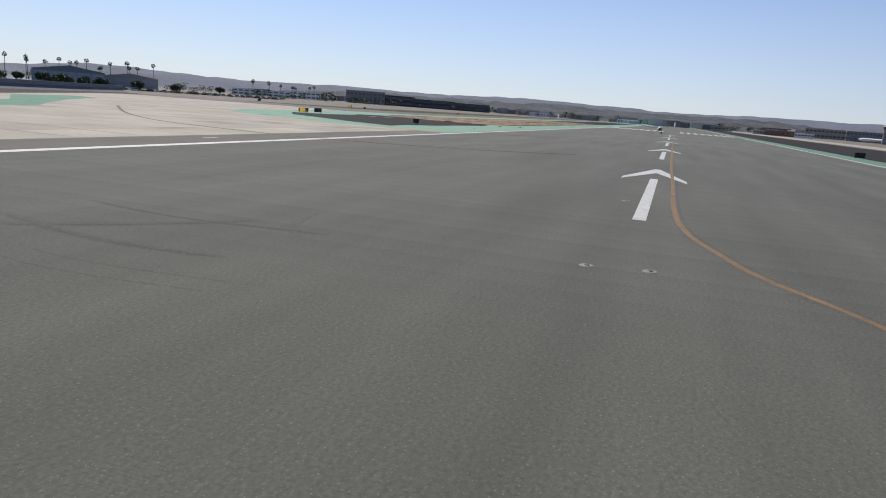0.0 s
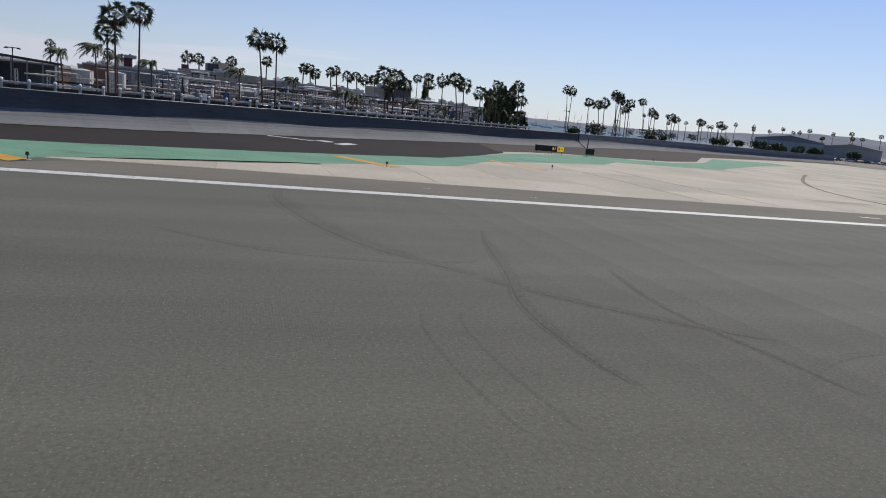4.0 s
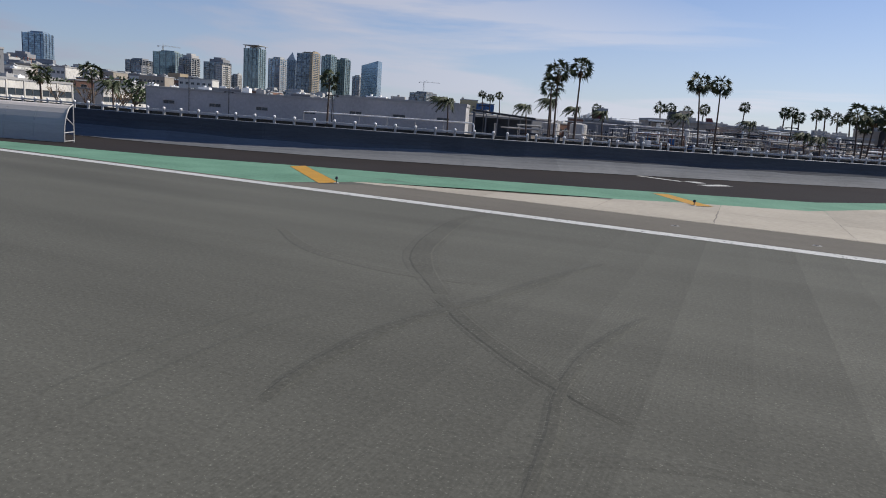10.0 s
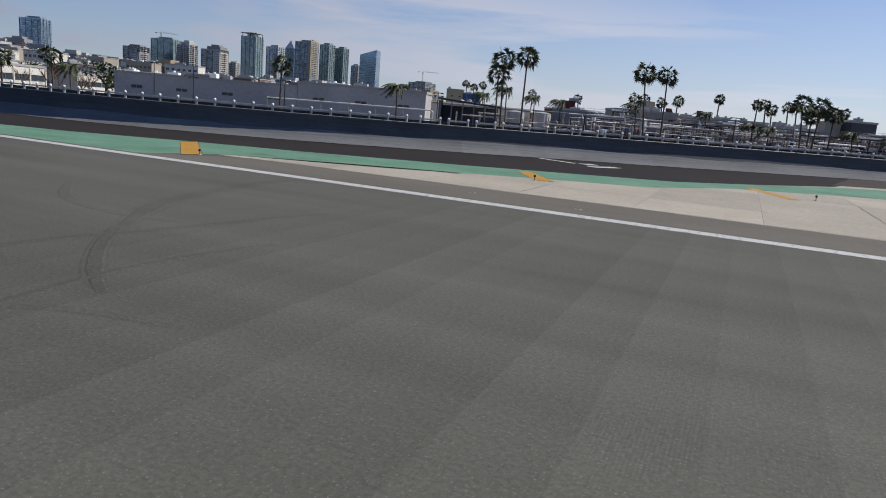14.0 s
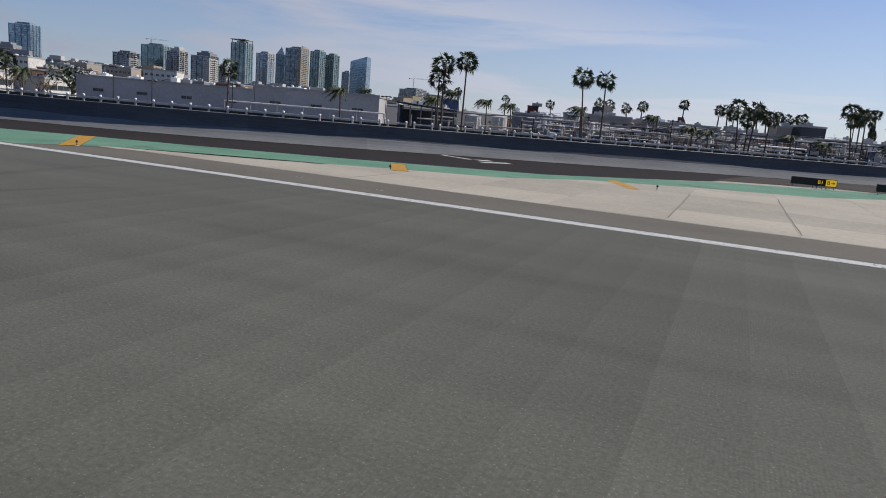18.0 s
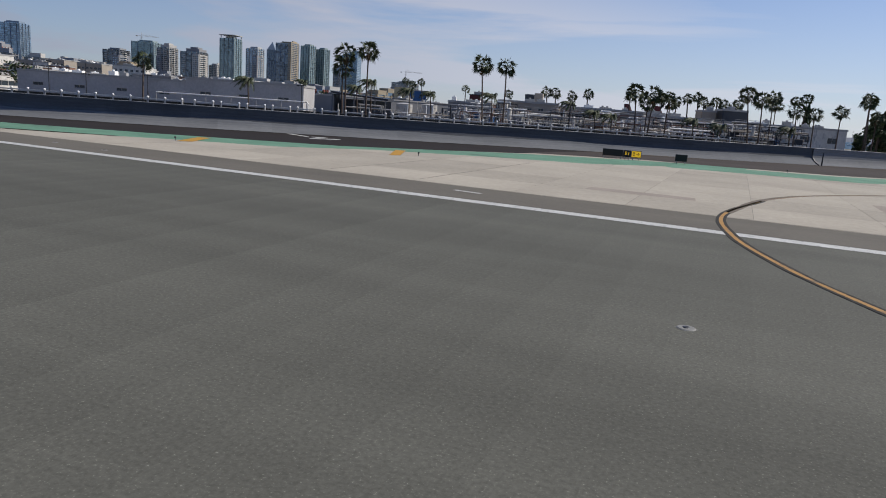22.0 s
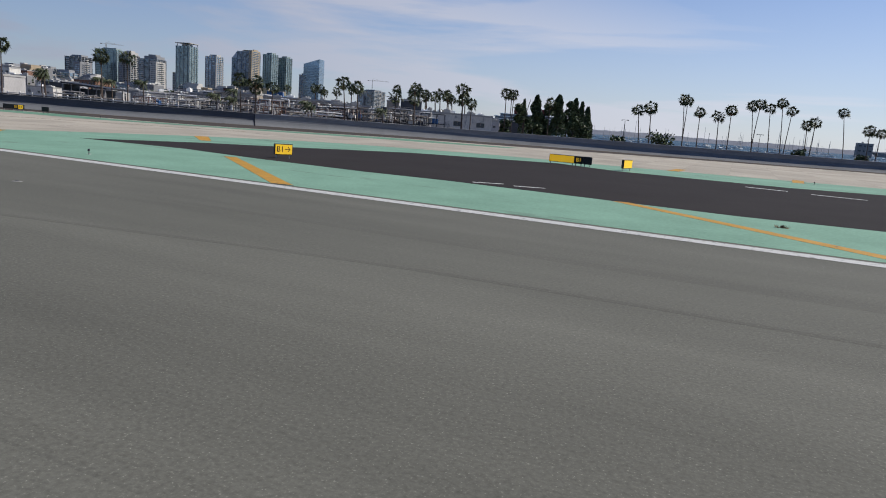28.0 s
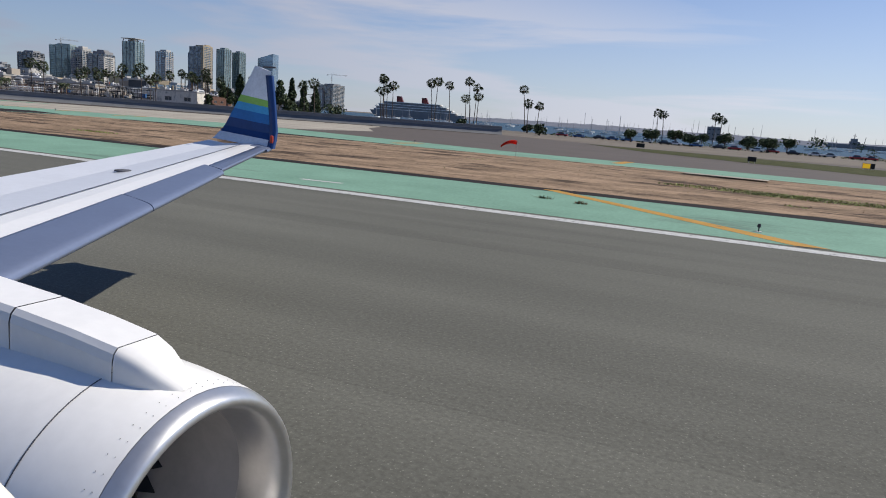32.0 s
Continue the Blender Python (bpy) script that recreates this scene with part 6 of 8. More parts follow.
def weed_tuft(x, y, size, seed):
    rnd = random.Random(seed)
    bm = bmesh.new()
    for k in range(60):
        a, r = rnd.uniform(0, 6.283), size * rnd.random() ** 0.6
        c = Vector((r * math.cos(a) * 1.6, r * math.sin(a), 0.0))
        tip = c + Vector((rnd.gauss(0, 0.08), rnd.gauss(0, 0.08), rnd.uniform(0.04, 0.16)))
        side = Vector((math.cos(a + 1.3), math.sin(a + 1.3), 0)) * 0.03
        bm.faces.new([bm.verts.new(v) for v in (c - side, c + side, tip + side * 0.3, tip - side * 0.3)])
    ob = new("weed_tuft", mesh_of("weed_tuft", bm, M_DRY if seed % 2 else M_LEAF))
    ob.matrix_basis = pose(x, y, 0.01)
    tagged(ob, "low tuft of weeds in a crack of the painted strip", "weeds", "weed tufts")


for k, (x, y, r) in enumerate(((174.1, 40.4, 0.35), (178.6, 36.4, 0.40), (180.2, 36.6, 0.2), (166, 38.8, 0.2), (276.5, 37.6, 0.35), (278.6, 36.9, 0.25), (249, 38.4, 0.2))):
    weed_tuft(x, y, r, 900 + k)


# ---- lamp masts, poles, cranes ----
def pole(x, y, h, label, arms=()):
    t = thing("light_pole", x, y, 0, 0, label, "light pole", "poles behind the fence")
    bm = bmesh.new()
    rod(bm, (0, 0, 0), (0, 0, h), 0.11, 0.07, 8)
    part("mast", bm, M_STEELD, t)
    for z, ln in arms:
        bm = bmesh.new()
        box(bm, 0, 0, z, ln, 0.18, 0.14)
        for s in (-1, 1):
            box(bm, s * ln * 0.45, 0, z - 0.1, 0.5, 0.3, 0.14, 0, 0.03)
        part("lamp_arm", bm, M_STEELD, t)
    return t


for x, y, h, arms in ((-75.2, 115, 8.5, ((6.2, 2.4),)), (-82, 111, 8.5, ((8.4, 2.0),)), (-22, 122, 7.0, ((6.9, 2.0),)), (30, 140, 7.0, ((6.9, 2.0),)), (128, 236, 9.0, ((8.9, 2.2),)), (170, 270, 8.0, ((7.9, 2.2),)), (-40, 99, 6.5, ((6.4, 2.2),)), (73.5, 115.2, 1.9, ())):
    pole(x, y, h, "dark lamp mast with a short cross arm", arms)


def crane(x, y, h, jib, rz):
    t = thing("tower_crane", x, y, 0, rz, "distant yellow grey tower crane with a long jib", "crane", "tower cranes")
    bm = bmesh.new()
    for sx, sy in ((-1, -1), (1, -1), (1, 1), (-1, 1)):
        rod(bm, (sx, sy, 0), (sx, sy, h), 0.25, n=5)
    for k in range(int(h / 3)):
        rod(bm, (-1, -1, 3 * k), (1, -1, 3 * k + 3), 0.12, n=4)
        rod(bm, (1, 1, 3 * k), (-1, 1, 3 * k + 3), 0.12, n=4)
    part("mast", bm, M_STEEL, t)
    bm = bmesh.new()
    for s in (-0.8, 0.8):
        rod(bm, (-jib * 0.3, s, h), (jib, s, h), 0.22, n=5)
    rod(bm, (0, 0, h + 2), (jib * 0.9, 0, h + 1.2), 0.2, n=5)
    for k in range(int(jib / 3)):
        rod(bm, (3 * k, -0.8, h), (3 * k + 1.5, 0, h + 1.9), 0.1, n=4)
        rod(bm, (3 * k + 1.5, 0, h + 1.9), (3 * k + 3, 0.8, h), 0.1, n=4)
    rod(bm, (0, 0, h), (0, 0, h + 6), 0.4, 0.2, n=5)
    rod(bm, (0, 0, h + 6), (jib * 0.6, 0, h + 1.4), 0.08, n=4)
    part("jib", bm, M_STEEL, t)
    bm = bmesh.new()
    box(bm, -jib * 0.27, 0, h - 0.8, 3, 2, 2)
    part("counterweight", bm, M_GREYW, t)
    return t


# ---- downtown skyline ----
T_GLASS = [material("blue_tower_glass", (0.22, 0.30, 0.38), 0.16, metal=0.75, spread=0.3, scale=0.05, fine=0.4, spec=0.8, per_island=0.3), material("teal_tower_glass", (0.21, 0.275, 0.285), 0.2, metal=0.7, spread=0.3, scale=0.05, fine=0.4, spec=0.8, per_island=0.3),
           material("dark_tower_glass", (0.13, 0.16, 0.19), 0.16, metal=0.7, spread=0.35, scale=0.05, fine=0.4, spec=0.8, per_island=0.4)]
T_BAND = {"pale": material("pale_tower_concrete", (0.46, 0.44, 0.41), 0.8, spread=0.07, scale=0.03, fine=0.4), "grey": material("grey_tower_concrete", (0.25, 0.25, 0.26), 0.8, spread=0.07, scale=0.03, fine=0.4), "blue": material("blue_grey_tower_frame", (0.20, 0.25, 0.31), 0.6, spread=0.07, scale=0.03, fine=0.4),
          "tan": material("tan_tower_stone", (0.36, 0.29, 0.20), 0.8, spread=0.07, scale=0.03, fine=0.4), "red": material("red_tower_brick", (0.36, 0.11, 0.07), 0.8, spread=0.1, scale=0.03, fine=0.4), "teal": material("teal_tower_frame", (0.25, 0.30, 0.30), 0.7, spread=0.07, scale=0.03, fine=0.4)}


def tower(label, az, d, width, top, glass, band, depth=None, turn=0.0, crown="flat", pitch=3.6, bays=7, balconies=True, slab=None):
    """A tall block d metres off at the bearing az: glass core, floor edges, piers, balconies and a roof crown."""
    x, y = 20.7 + d * math.cos(radians(az)), 1.6 + d * math.sin(radians(az))
    t = thing("tower_block", x, y, 0, az - 90 + turn, label, "tower block", "downtown towers")
    h, dp = top, depth or width * 0.9
    bm = bmesh.new()
    if crown == "slant":
        r = bmesh.ops.create_cube(bm, size=1.0)
        for v in r["verts"]:
            v.co = Vector((v.co.x * width, v.co.y * dp, (h if v.co.x > 0 else h * 0.9) if v.co.z > 0 else 0))
        bmesh.ops.subdivide_edges(bm, edges=[ed for ed in bm.edges if abs((ed.verts[0].co - ed.verts[1].co).z) < 0.2 * h], cuts=4)
    else:
        nb = bays
        for i in range(nb):
            for k in range(int(h / pitch)):
                a, b = -width / 2 + i * width / nb, -width / 2 + (i + 1) * width / nb
                c, e2 = k * pitch, (k + 1) * pitch
                bm.faces.new([bm.verts.new(v) for v in ((a, -dp / 2, c), (b, -dp / 2, c), (b, -dp / 2, e2), (a, -dp / 2, e2))])
                for s in (-1, 1):
                    a2, b2 = -dp / 2 + i * dp / nb, -dp / 2 + (i + 1) * dp / nb
                    bm.faces.new([bm.verts.new(v) for v in ((s * width / 2, a2, c), (s * width / 2, b2, c), (s * width / 2, b2, e2), (s * width / 2, a2, e2))])
        box(bm, 0, 0.2, h / 2 - 0.1, width - 0.6, dp - 0.5, h - 0.2)
    part("glazing", bm, glass, t)
    bands = band.split("/")
    floor_b, pier_b, crown_b = bands if len(bands) == 3 else bands * 3
    bm = bmesh.new()
    box(bm, 0, 0, 0, width + 0.7, dp + 0.7, (0.24 if floor_b in ("pale", "red", "tan") else 0.14) * pitch)
    edge = mesh_of("floor_edge", bm, T_BAND[floor_b])
    for k in range(1, int(h / pitch) + 1):
        z = k * pitch
        if crown == "slant" and z > h * 0.88:
            break
        share("floor_edge", edge, t, pose(0, 0, z))
    hz = h * (0.9 if crown == "slant" else 1.0)
    bm = bmesh.new()
    box(bm, 0, 0, hz / 2, 0.9, 0.9, hz)
    pier = mesh_of("pier", bm, T_BAND[pier_b])
    if crown != "slant":
        for i in range(0, bays + 1, 2):
            share("pier", pier, t, pose(-width / 2 + i * width / bays, -dp / 2 - 0.35, 0))
            share("pier", pier, t, pose(width / 2 + 0.35, -dp / 2 + i * dp / bays, 0))
    # stacks of balconies up the front and the sunny side
    if balconies:
        bm = bmesh.new()
        bw = width / bays * 1.15
        for k in range(1, int(h / pitch)):
            box(bm, 0, 0, k * pitch, bw, 2.2, 0.3)
            box(bm, 0, -1.05, k * pitch + 0.6, bw, 0.12, 1.1)
        stack = mesh_of("balcony_stack", bm, T_BAND["pale"])
        for i in (1, bays - 2):
            tagged(share("balcony_stack", stack, t, pose(-width / 2 + (i + 0.5) * width / bays, -dp / 2 - 0.9, 0)), kind="stuff")
        tagged(share("balcony_stack", stack, t, pose(width / 2 + 0.9, 0, 0, 0, 0, 90)), kind="stuff")
    # a second, lower or higher volume of another material along one side
    if slab:
        side, rise, share_w, sb = slab
        sw, sh = width * share_w, h * rise
        sx = side * (width / 2 - sw / 2 + 0.4)
        bm = bmesh.new()
        box(bm, sx, -dp * 0.08, sh / 2, sw, dp * 1.02, sh)
        box(bm, sx, 0, sh + 1.2, sw * 0.5, dp * 0.5, 2.4)
        part("side_slab", bm, T_BAND[sb], t)
        bm = bmesh.new()
        for k in range(1, int(sh / pitch)):
            for wx in (-0.27, 0.0, 0.27):
                box(bm, sx + wx * sw, -dp * 0.59, k * pitch + 1.6, sw * 0.17, 0.3, pitch * 0.5)
            box(bm, sx + sw / 2, -dp * 0.1, k * pitch + 1.6, 0.3, dp * 0.7, pitch * 0.45)
        tagged(part("slab_glazing", bm, G2 if sb != "grey" else G0, t), kind="stuff")
    if crown != "slant":
        bm = bmesh.new()
        if crown == "flat":
            box(bm, width * 0.08, 0, h + 1.6, width * 0.6, dp * 0.6, 3.2)
            box(bm, -width * 0.25, 0, h + 0.8, width * 0.25, dp * 0.4, 1.6)
        elif crown == "frame":
            for sx in (-0.45, 0, 0.45):
                for sy in (-0.45, 0.45):
                    box(bm, sx * width, sy * dp, h + 2.5, 1.0, 1.0, 5)
            box(bm, 0, 0, h + 5.2, width * 1.12, dp * 1.12, 0.9)
            box(bm, 0, 0, h + 1.5, width * 0.5, dp * 0.5, 3)
        elif crown == "step":
            box(bm, width * 0.1, 0, h + 2.5, width * 0.7, dp * 0.8, 5)
            box(bm, width * 0.1, 0, h + 6.5, width * 0.4, dp * 0.5, 3.5)
        elif crown == "point":
            r = bmesh.ops.create_cone(bm, cap_ends=True, segments=4, radius1=width * 0.7, radius2=0.2, depth=width * 0.9)
            bmesh.ops.transform(bm, matrix=pose(0, 0, h + width * 0.45, 0, 0, 45), verts=r["verts"])
        part("crown", bm, T_BAND[crown_b], t)
    return t


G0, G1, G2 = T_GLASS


SLABS = [(1, 0.94, 0.34, "pale"), (-1, 1.05, 0.3, "pale"), (1, 0.86, 0.4, "grey"), (1, 1.04, 0.28, "pale"), (-1, 0.8, 0.42, "grey")]


def skyline_row(rows):
    for i, (label, az0, az1, el, d, glass, band, crown, turn) in enumerate(rows):
        turn = -16 - turn
        w = d * radians(az0 - az1) / (1.0 + 0.35 * abs(math.sin(radians(turn * 2))))
        tower(label, (az0 + az1) / 2, d, w, 3.9 + d * math.tan(radians(el)) - {"flat": 3, "frame": 5.5, "step": 8, "point": w * 0.9, "slant": 0}[crown], glass, band, turn=turn, crown=crown, balconies=band.split("/")[0] not in ("blue", "teal") and crown != "slant", slab=(1, 1.02, 0.18, "tan") if i == 9 else SLABS[i % 5] if crown in ("flat", "step") and i not in (0, 3, 10, 11) else None)


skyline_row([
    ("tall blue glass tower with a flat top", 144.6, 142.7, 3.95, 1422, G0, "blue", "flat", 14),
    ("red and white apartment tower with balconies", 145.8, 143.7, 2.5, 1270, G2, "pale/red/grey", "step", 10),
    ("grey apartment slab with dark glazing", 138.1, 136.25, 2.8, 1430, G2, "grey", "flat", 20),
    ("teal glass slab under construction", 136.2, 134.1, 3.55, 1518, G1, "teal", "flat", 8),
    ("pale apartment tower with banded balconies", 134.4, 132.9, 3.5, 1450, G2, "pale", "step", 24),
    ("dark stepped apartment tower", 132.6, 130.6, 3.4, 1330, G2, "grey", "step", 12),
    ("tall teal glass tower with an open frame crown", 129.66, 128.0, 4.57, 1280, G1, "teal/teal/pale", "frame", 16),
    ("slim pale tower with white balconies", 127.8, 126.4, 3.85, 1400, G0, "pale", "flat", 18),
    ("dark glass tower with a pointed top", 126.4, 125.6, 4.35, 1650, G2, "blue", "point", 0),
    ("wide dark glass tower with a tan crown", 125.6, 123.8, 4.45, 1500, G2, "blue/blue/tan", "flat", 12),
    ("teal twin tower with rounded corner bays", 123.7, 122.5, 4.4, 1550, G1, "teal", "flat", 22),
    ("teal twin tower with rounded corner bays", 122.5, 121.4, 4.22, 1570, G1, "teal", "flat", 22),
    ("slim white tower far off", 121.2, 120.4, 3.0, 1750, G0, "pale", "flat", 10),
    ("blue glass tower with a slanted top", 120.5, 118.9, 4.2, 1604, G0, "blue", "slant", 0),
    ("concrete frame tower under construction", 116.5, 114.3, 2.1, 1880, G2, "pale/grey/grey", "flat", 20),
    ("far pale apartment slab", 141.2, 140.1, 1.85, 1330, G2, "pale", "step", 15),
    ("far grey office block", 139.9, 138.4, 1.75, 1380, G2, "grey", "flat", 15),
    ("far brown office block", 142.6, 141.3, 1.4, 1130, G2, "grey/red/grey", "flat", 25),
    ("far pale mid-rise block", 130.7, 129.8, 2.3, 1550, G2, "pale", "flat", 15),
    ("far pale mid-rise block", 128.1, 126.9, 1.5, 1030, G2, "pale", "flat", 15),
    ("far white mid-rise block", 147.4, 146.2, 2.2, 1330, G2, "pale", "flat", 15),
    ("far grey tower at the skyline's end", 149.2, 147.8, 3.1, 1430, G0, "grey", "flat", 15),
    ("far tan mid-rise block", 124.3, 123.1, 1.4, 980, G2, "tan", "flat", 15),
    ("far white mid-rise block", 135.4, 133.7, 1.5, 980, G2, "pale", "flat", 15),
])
rnd = random.Random(12)
for k in range(60):
    azm = 151 - 37 * k / 59 + rnd.uniform(-0.3, 0.3)
    d = rnd.uniform(480, 900)
    w = rnd.uniform(12, 26)
    lift = 0.55 if azm > 134 else 0.0
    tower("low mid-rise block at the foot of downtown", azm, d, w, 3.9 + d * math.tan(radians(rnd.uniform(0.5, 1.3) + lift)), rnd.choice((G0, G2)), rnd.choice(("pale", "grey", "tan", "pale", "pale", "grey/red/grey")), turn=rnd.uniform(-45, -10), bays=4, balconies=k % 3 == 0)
rnd = random.Random(31)
for k in range(22):
    azm = 147 - 21 * k / 21 + rnd.uniform(-0.5, 0.5)
    d = rnd.uniform(330, 620)
    building("mid_rise", rnd.choice(("white mid-rise block with rows of dark windows", "pale mid-rise block with a stepped roof", "white apartment block with banded windows")), 25 + d * math.cos(radians(azm)), 1.4 + d * math.sin(radians(azm)), azm - 90 - rnd.choice((42, 32, 18)), rnd.uniform(10, 20), rnd.uniform(9, 14),
             3.9 + d * math.tan(radians(rnd.uniform(0.7, 1.3) + (0.45 if azm > 133 else 0.0))), rnd.choice((M_STAINW, M_GREYW, M_BEIGEW, M_STAINW, M_BROWNW)), M_ROOF, 3, 6, (1.4, 1.1), 3, 700 + k)
crane(20.7 + 1540 * math.cos(radians(135.5)), 1540 * math.sin(radians(135.5)), 108, 34, 60)
crane(20.7 + 1880 * math.cos(radians(115.4)), 1880 * math.sin(radians(115.4)), 98, 44, 30)


# ---- hills, far shore and airfield buildings ahead ----
def ridge(name, label, az0, az1, d, el, seed, rough=0.35, mat=M_HILL):
    """A long hill of even slope with a wavy crest."""
    bm = bmesh.new()
    n = 160
    prev = None
    for i in range(n + 1):
        u = i / n
        a = radians(az0 + (az1 - az0) * u)
        ease = min(1, 6 * u, 6 * (1 - u))
        h = 3.9 + d * math.tan(radians(el)) * ease * (1 + rough * noise.noise(Vector((u * 9, seed, 0))) + 0.10 * noise.noise(Vector((u * 60, seed, 4))))
        col = []
        for k in range(7):
            v = k / 6
            rr = d - 500 + 900 * v
            col.append(bm.verts.new((3 + rr * math.cos(a), rr * math.sin(a), -1 + (h + 1) * math.sin(min(1, v * 1.6) * math.pi / 2) + (5 * noise.noise(Vector((u * 80, v * 5, seed))) if 0 < k else 0))))
        if prev:
            for k in range(6):
                bm.faces.new((prev[k], col[k], col[k + 1], prev[k + 1]))
        prev = col
    bmesh.ops.recalc_face_normals(bm, faces=bm.faces[:])
    return tagged(new(name, mesh_of(name, bm, mat, True)), label, "hill", kind="structure")


ridge("backdrop_hill", "long hill along the horizon, tinted blue grey for haze", 62, -40, 3300, 1.05, 2)
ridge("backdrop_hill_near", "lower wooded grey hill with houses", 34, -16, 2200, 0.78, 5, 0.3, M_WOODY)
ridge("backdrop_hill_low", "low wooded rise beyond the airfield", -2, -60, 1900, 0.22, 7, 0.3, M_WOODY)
ridge("backdrop_shore", "low far shore across the bay, tinted for haze", 112, 50, 3000, 0.26, 9)


def town(name, label, az0, az1, d0, d1, count, h0, h1, seed):
    """Houses too far and many to count: one joined mass of small blocks."""
    rnd = random.Random(seed)
    bm = bmesh.new()
    for k in range(count):
        a = radians(rnd.uniform(az0, az1))
        d = rnd.uniform(d0, d1)
        w, h = rnd.uniform(10, 36), rnd.uniform(h0, h1)
        box(bm, 3 + d * math.cos(a), d * math.sin(a), h / 2, w, rnd.uniform(8, 20), h, rnd.uniform(0, 90))
    return tagged(new(name, mesh_of(name, bm, material(name + "_walls", (0.33, 0.31, 0.29), 0.85, spread=0.25, scale=0.02, fine=0.2, per_island=1.0))), label, "town", kind="stuff")


town("far_town", "distant low buildings in haze", 35, -30, 1100, 2100, 260, 4, 11, 1)


def far_woods(name, az0, az1, d0, d1, count, seed, h=7):
    rnd = random.Random(seed)
    bm = bmesh.new()
    for k in range(count):
        a = radians(rnd.uniform(az0, az1))
        d = rnd.uniform(d0, d1)
        c = Vector((3 + d * math.cos(a), d * math.sin(a), 0))
        s = rnd.uniform(0.5, 1.2) * h
        for j in range(80):
            p = c + Vector((rnd.gauss(0, 0.32) * s, rnd.gauss(0, 0.32) * s, s * (0.15 + 0.85 * rnd.random() ** 0.8)))
            n = Vector((rnd.gauss(0, 1), rnd.gauss(0, 1), rnd.gauss(0, 1))).normalized()
            o = n.orthogonal().normalized()
            w = n.cross(o)
            z = 0.09 * s
            bm.faces.new([bm.verts.new(p + o * z * q + w * z * v) for q, v in ((-1, 0), (0, -0.8), (1, 0.1), (0.1, 0.8))])
    return tagged(new(name, mesh_of(name, bm, M_LEAF)), "far dark trees along the airfield boundary", "trees", kind="stuff")


far_woods("far_trees", 58, 22, 560, 900, 90, 1)
far_woods("far_trees", 24, -30, 1000, 1500, 130, 2, 9)
far_woods("street_trees", 148, 112, 330, 470, 90, 3, 8)


def hangar(x, y, rz, w, d, h, wall, label):
    """A shed with a low gabled roof and big door panels."""
    t = thing("hangar", x, y, 0, rz, label, "hangar", "hangars")
    bm = bmesh.new()
    a = [bm.verts.new((sx * w / 2, sy * d / 2, z)) for sy in (-1, 1) for sx, z in ((-1, 0), (1, 0), (1, h * 0.72), (0, h), (-1, h * 0.72))]
    bm.faces.new(a[:5])
    bm.faces.new(a[5:][::-1])
    for i, j in ((0, 4), (2, 1)):
        bm.faces.new((a[i], a[j], a[j + 5], a[i + 5]))
    part("wall", bm, wall, t)
    bm = bmesh.new()
    for s in (-1, 1):
        v = [bm.verts.new(c) for c in ((0, -d / 2 - 0.5, h + 0.25), (0, d / 2 + 0.5, h + 0.25), (s * (w / 2 + 0.6), d / 2 + 0.5, h * 0.71 + 0.2), (s * (w / 2 + 0.6), -d / 2 - 0.5, h * 0.71 + 0.2))]
        bm.faces.new(v)
    bmesh.ops.solidify(bm, geom=bm.faces[:], thickness=0.2)
    part("roof", bm, M_ROOF, t)
    for k in range(5):
        bm = bmesh.new()
        box(bm, -w * 0.4 + k * w * 0.2, -d / 2 - 0.15, h * 0.33, w * 0.19, 0.2, h * 0.62)
        part("door_panel", bm, M_STEEL, t)
    return t


def polar(az, d):
    return 3 + d * math.cos(radians(az)), d * math.sin(radians(az))


hangar(*polar(46.5, 620), -40, 48, 40, 13, M_GREYW, "pale gabled hangar among palms")
hangar(*polar(42.5, 640), -45, 42, 30, 11, M_BEIGEW, "beige gabled hangar with a pale roof")
for az0, d, w, h, wall in ((24.8, 1000, 55, 17, M_GREYW), (22.5, 1010, 60, 14, M_DARKW), (19.5, 1050, 75, 12, M_DARKW), (16.2, 1080, 60, 11, M_DARKW), (29.5, 950, 60, 9, M_WHITEW), (33.0, 900, 70, 7, M_WHITEW), (-10.5, 1100, 50, 13, M_BEIGEW), (-13.0, 1000, 40, 12, M_GREYW), (-7.5, 1200, 50, 10, M_BROWNW)):
    x, y = polar(az0, d)
    building("terminal_block", "long low airport terminal block far off", x, y, az0 - 90, w, 25, h, wall, M_STEEL, 2, 10, (w / 14, h * 0.2), 4, int(d))
t = thing("control_tower", *polar(-14.2, 800), 0, 0, "slender airport control tower with a wider cab", "tower")
bm = bmesh.new()
rod(bm, (0, 0, 0), (0, 0, 14.5), 2.3, 2.0, 12)
part("shaft", bm, M_GREYW, t)
bm = bmesh.new()
rod(bm, (0, 0, 14.5), (0, 0, 17.3), 2.5, 3.0, 12)
part("cab", bm, M_GLASS, t)
bm = bmesh.new()
rod(bm, (0, 0, 17.3), (0, 0, 17.8), 3.2, 2.8, 12)
part("cab_roof", bm, M_STEEL, t)


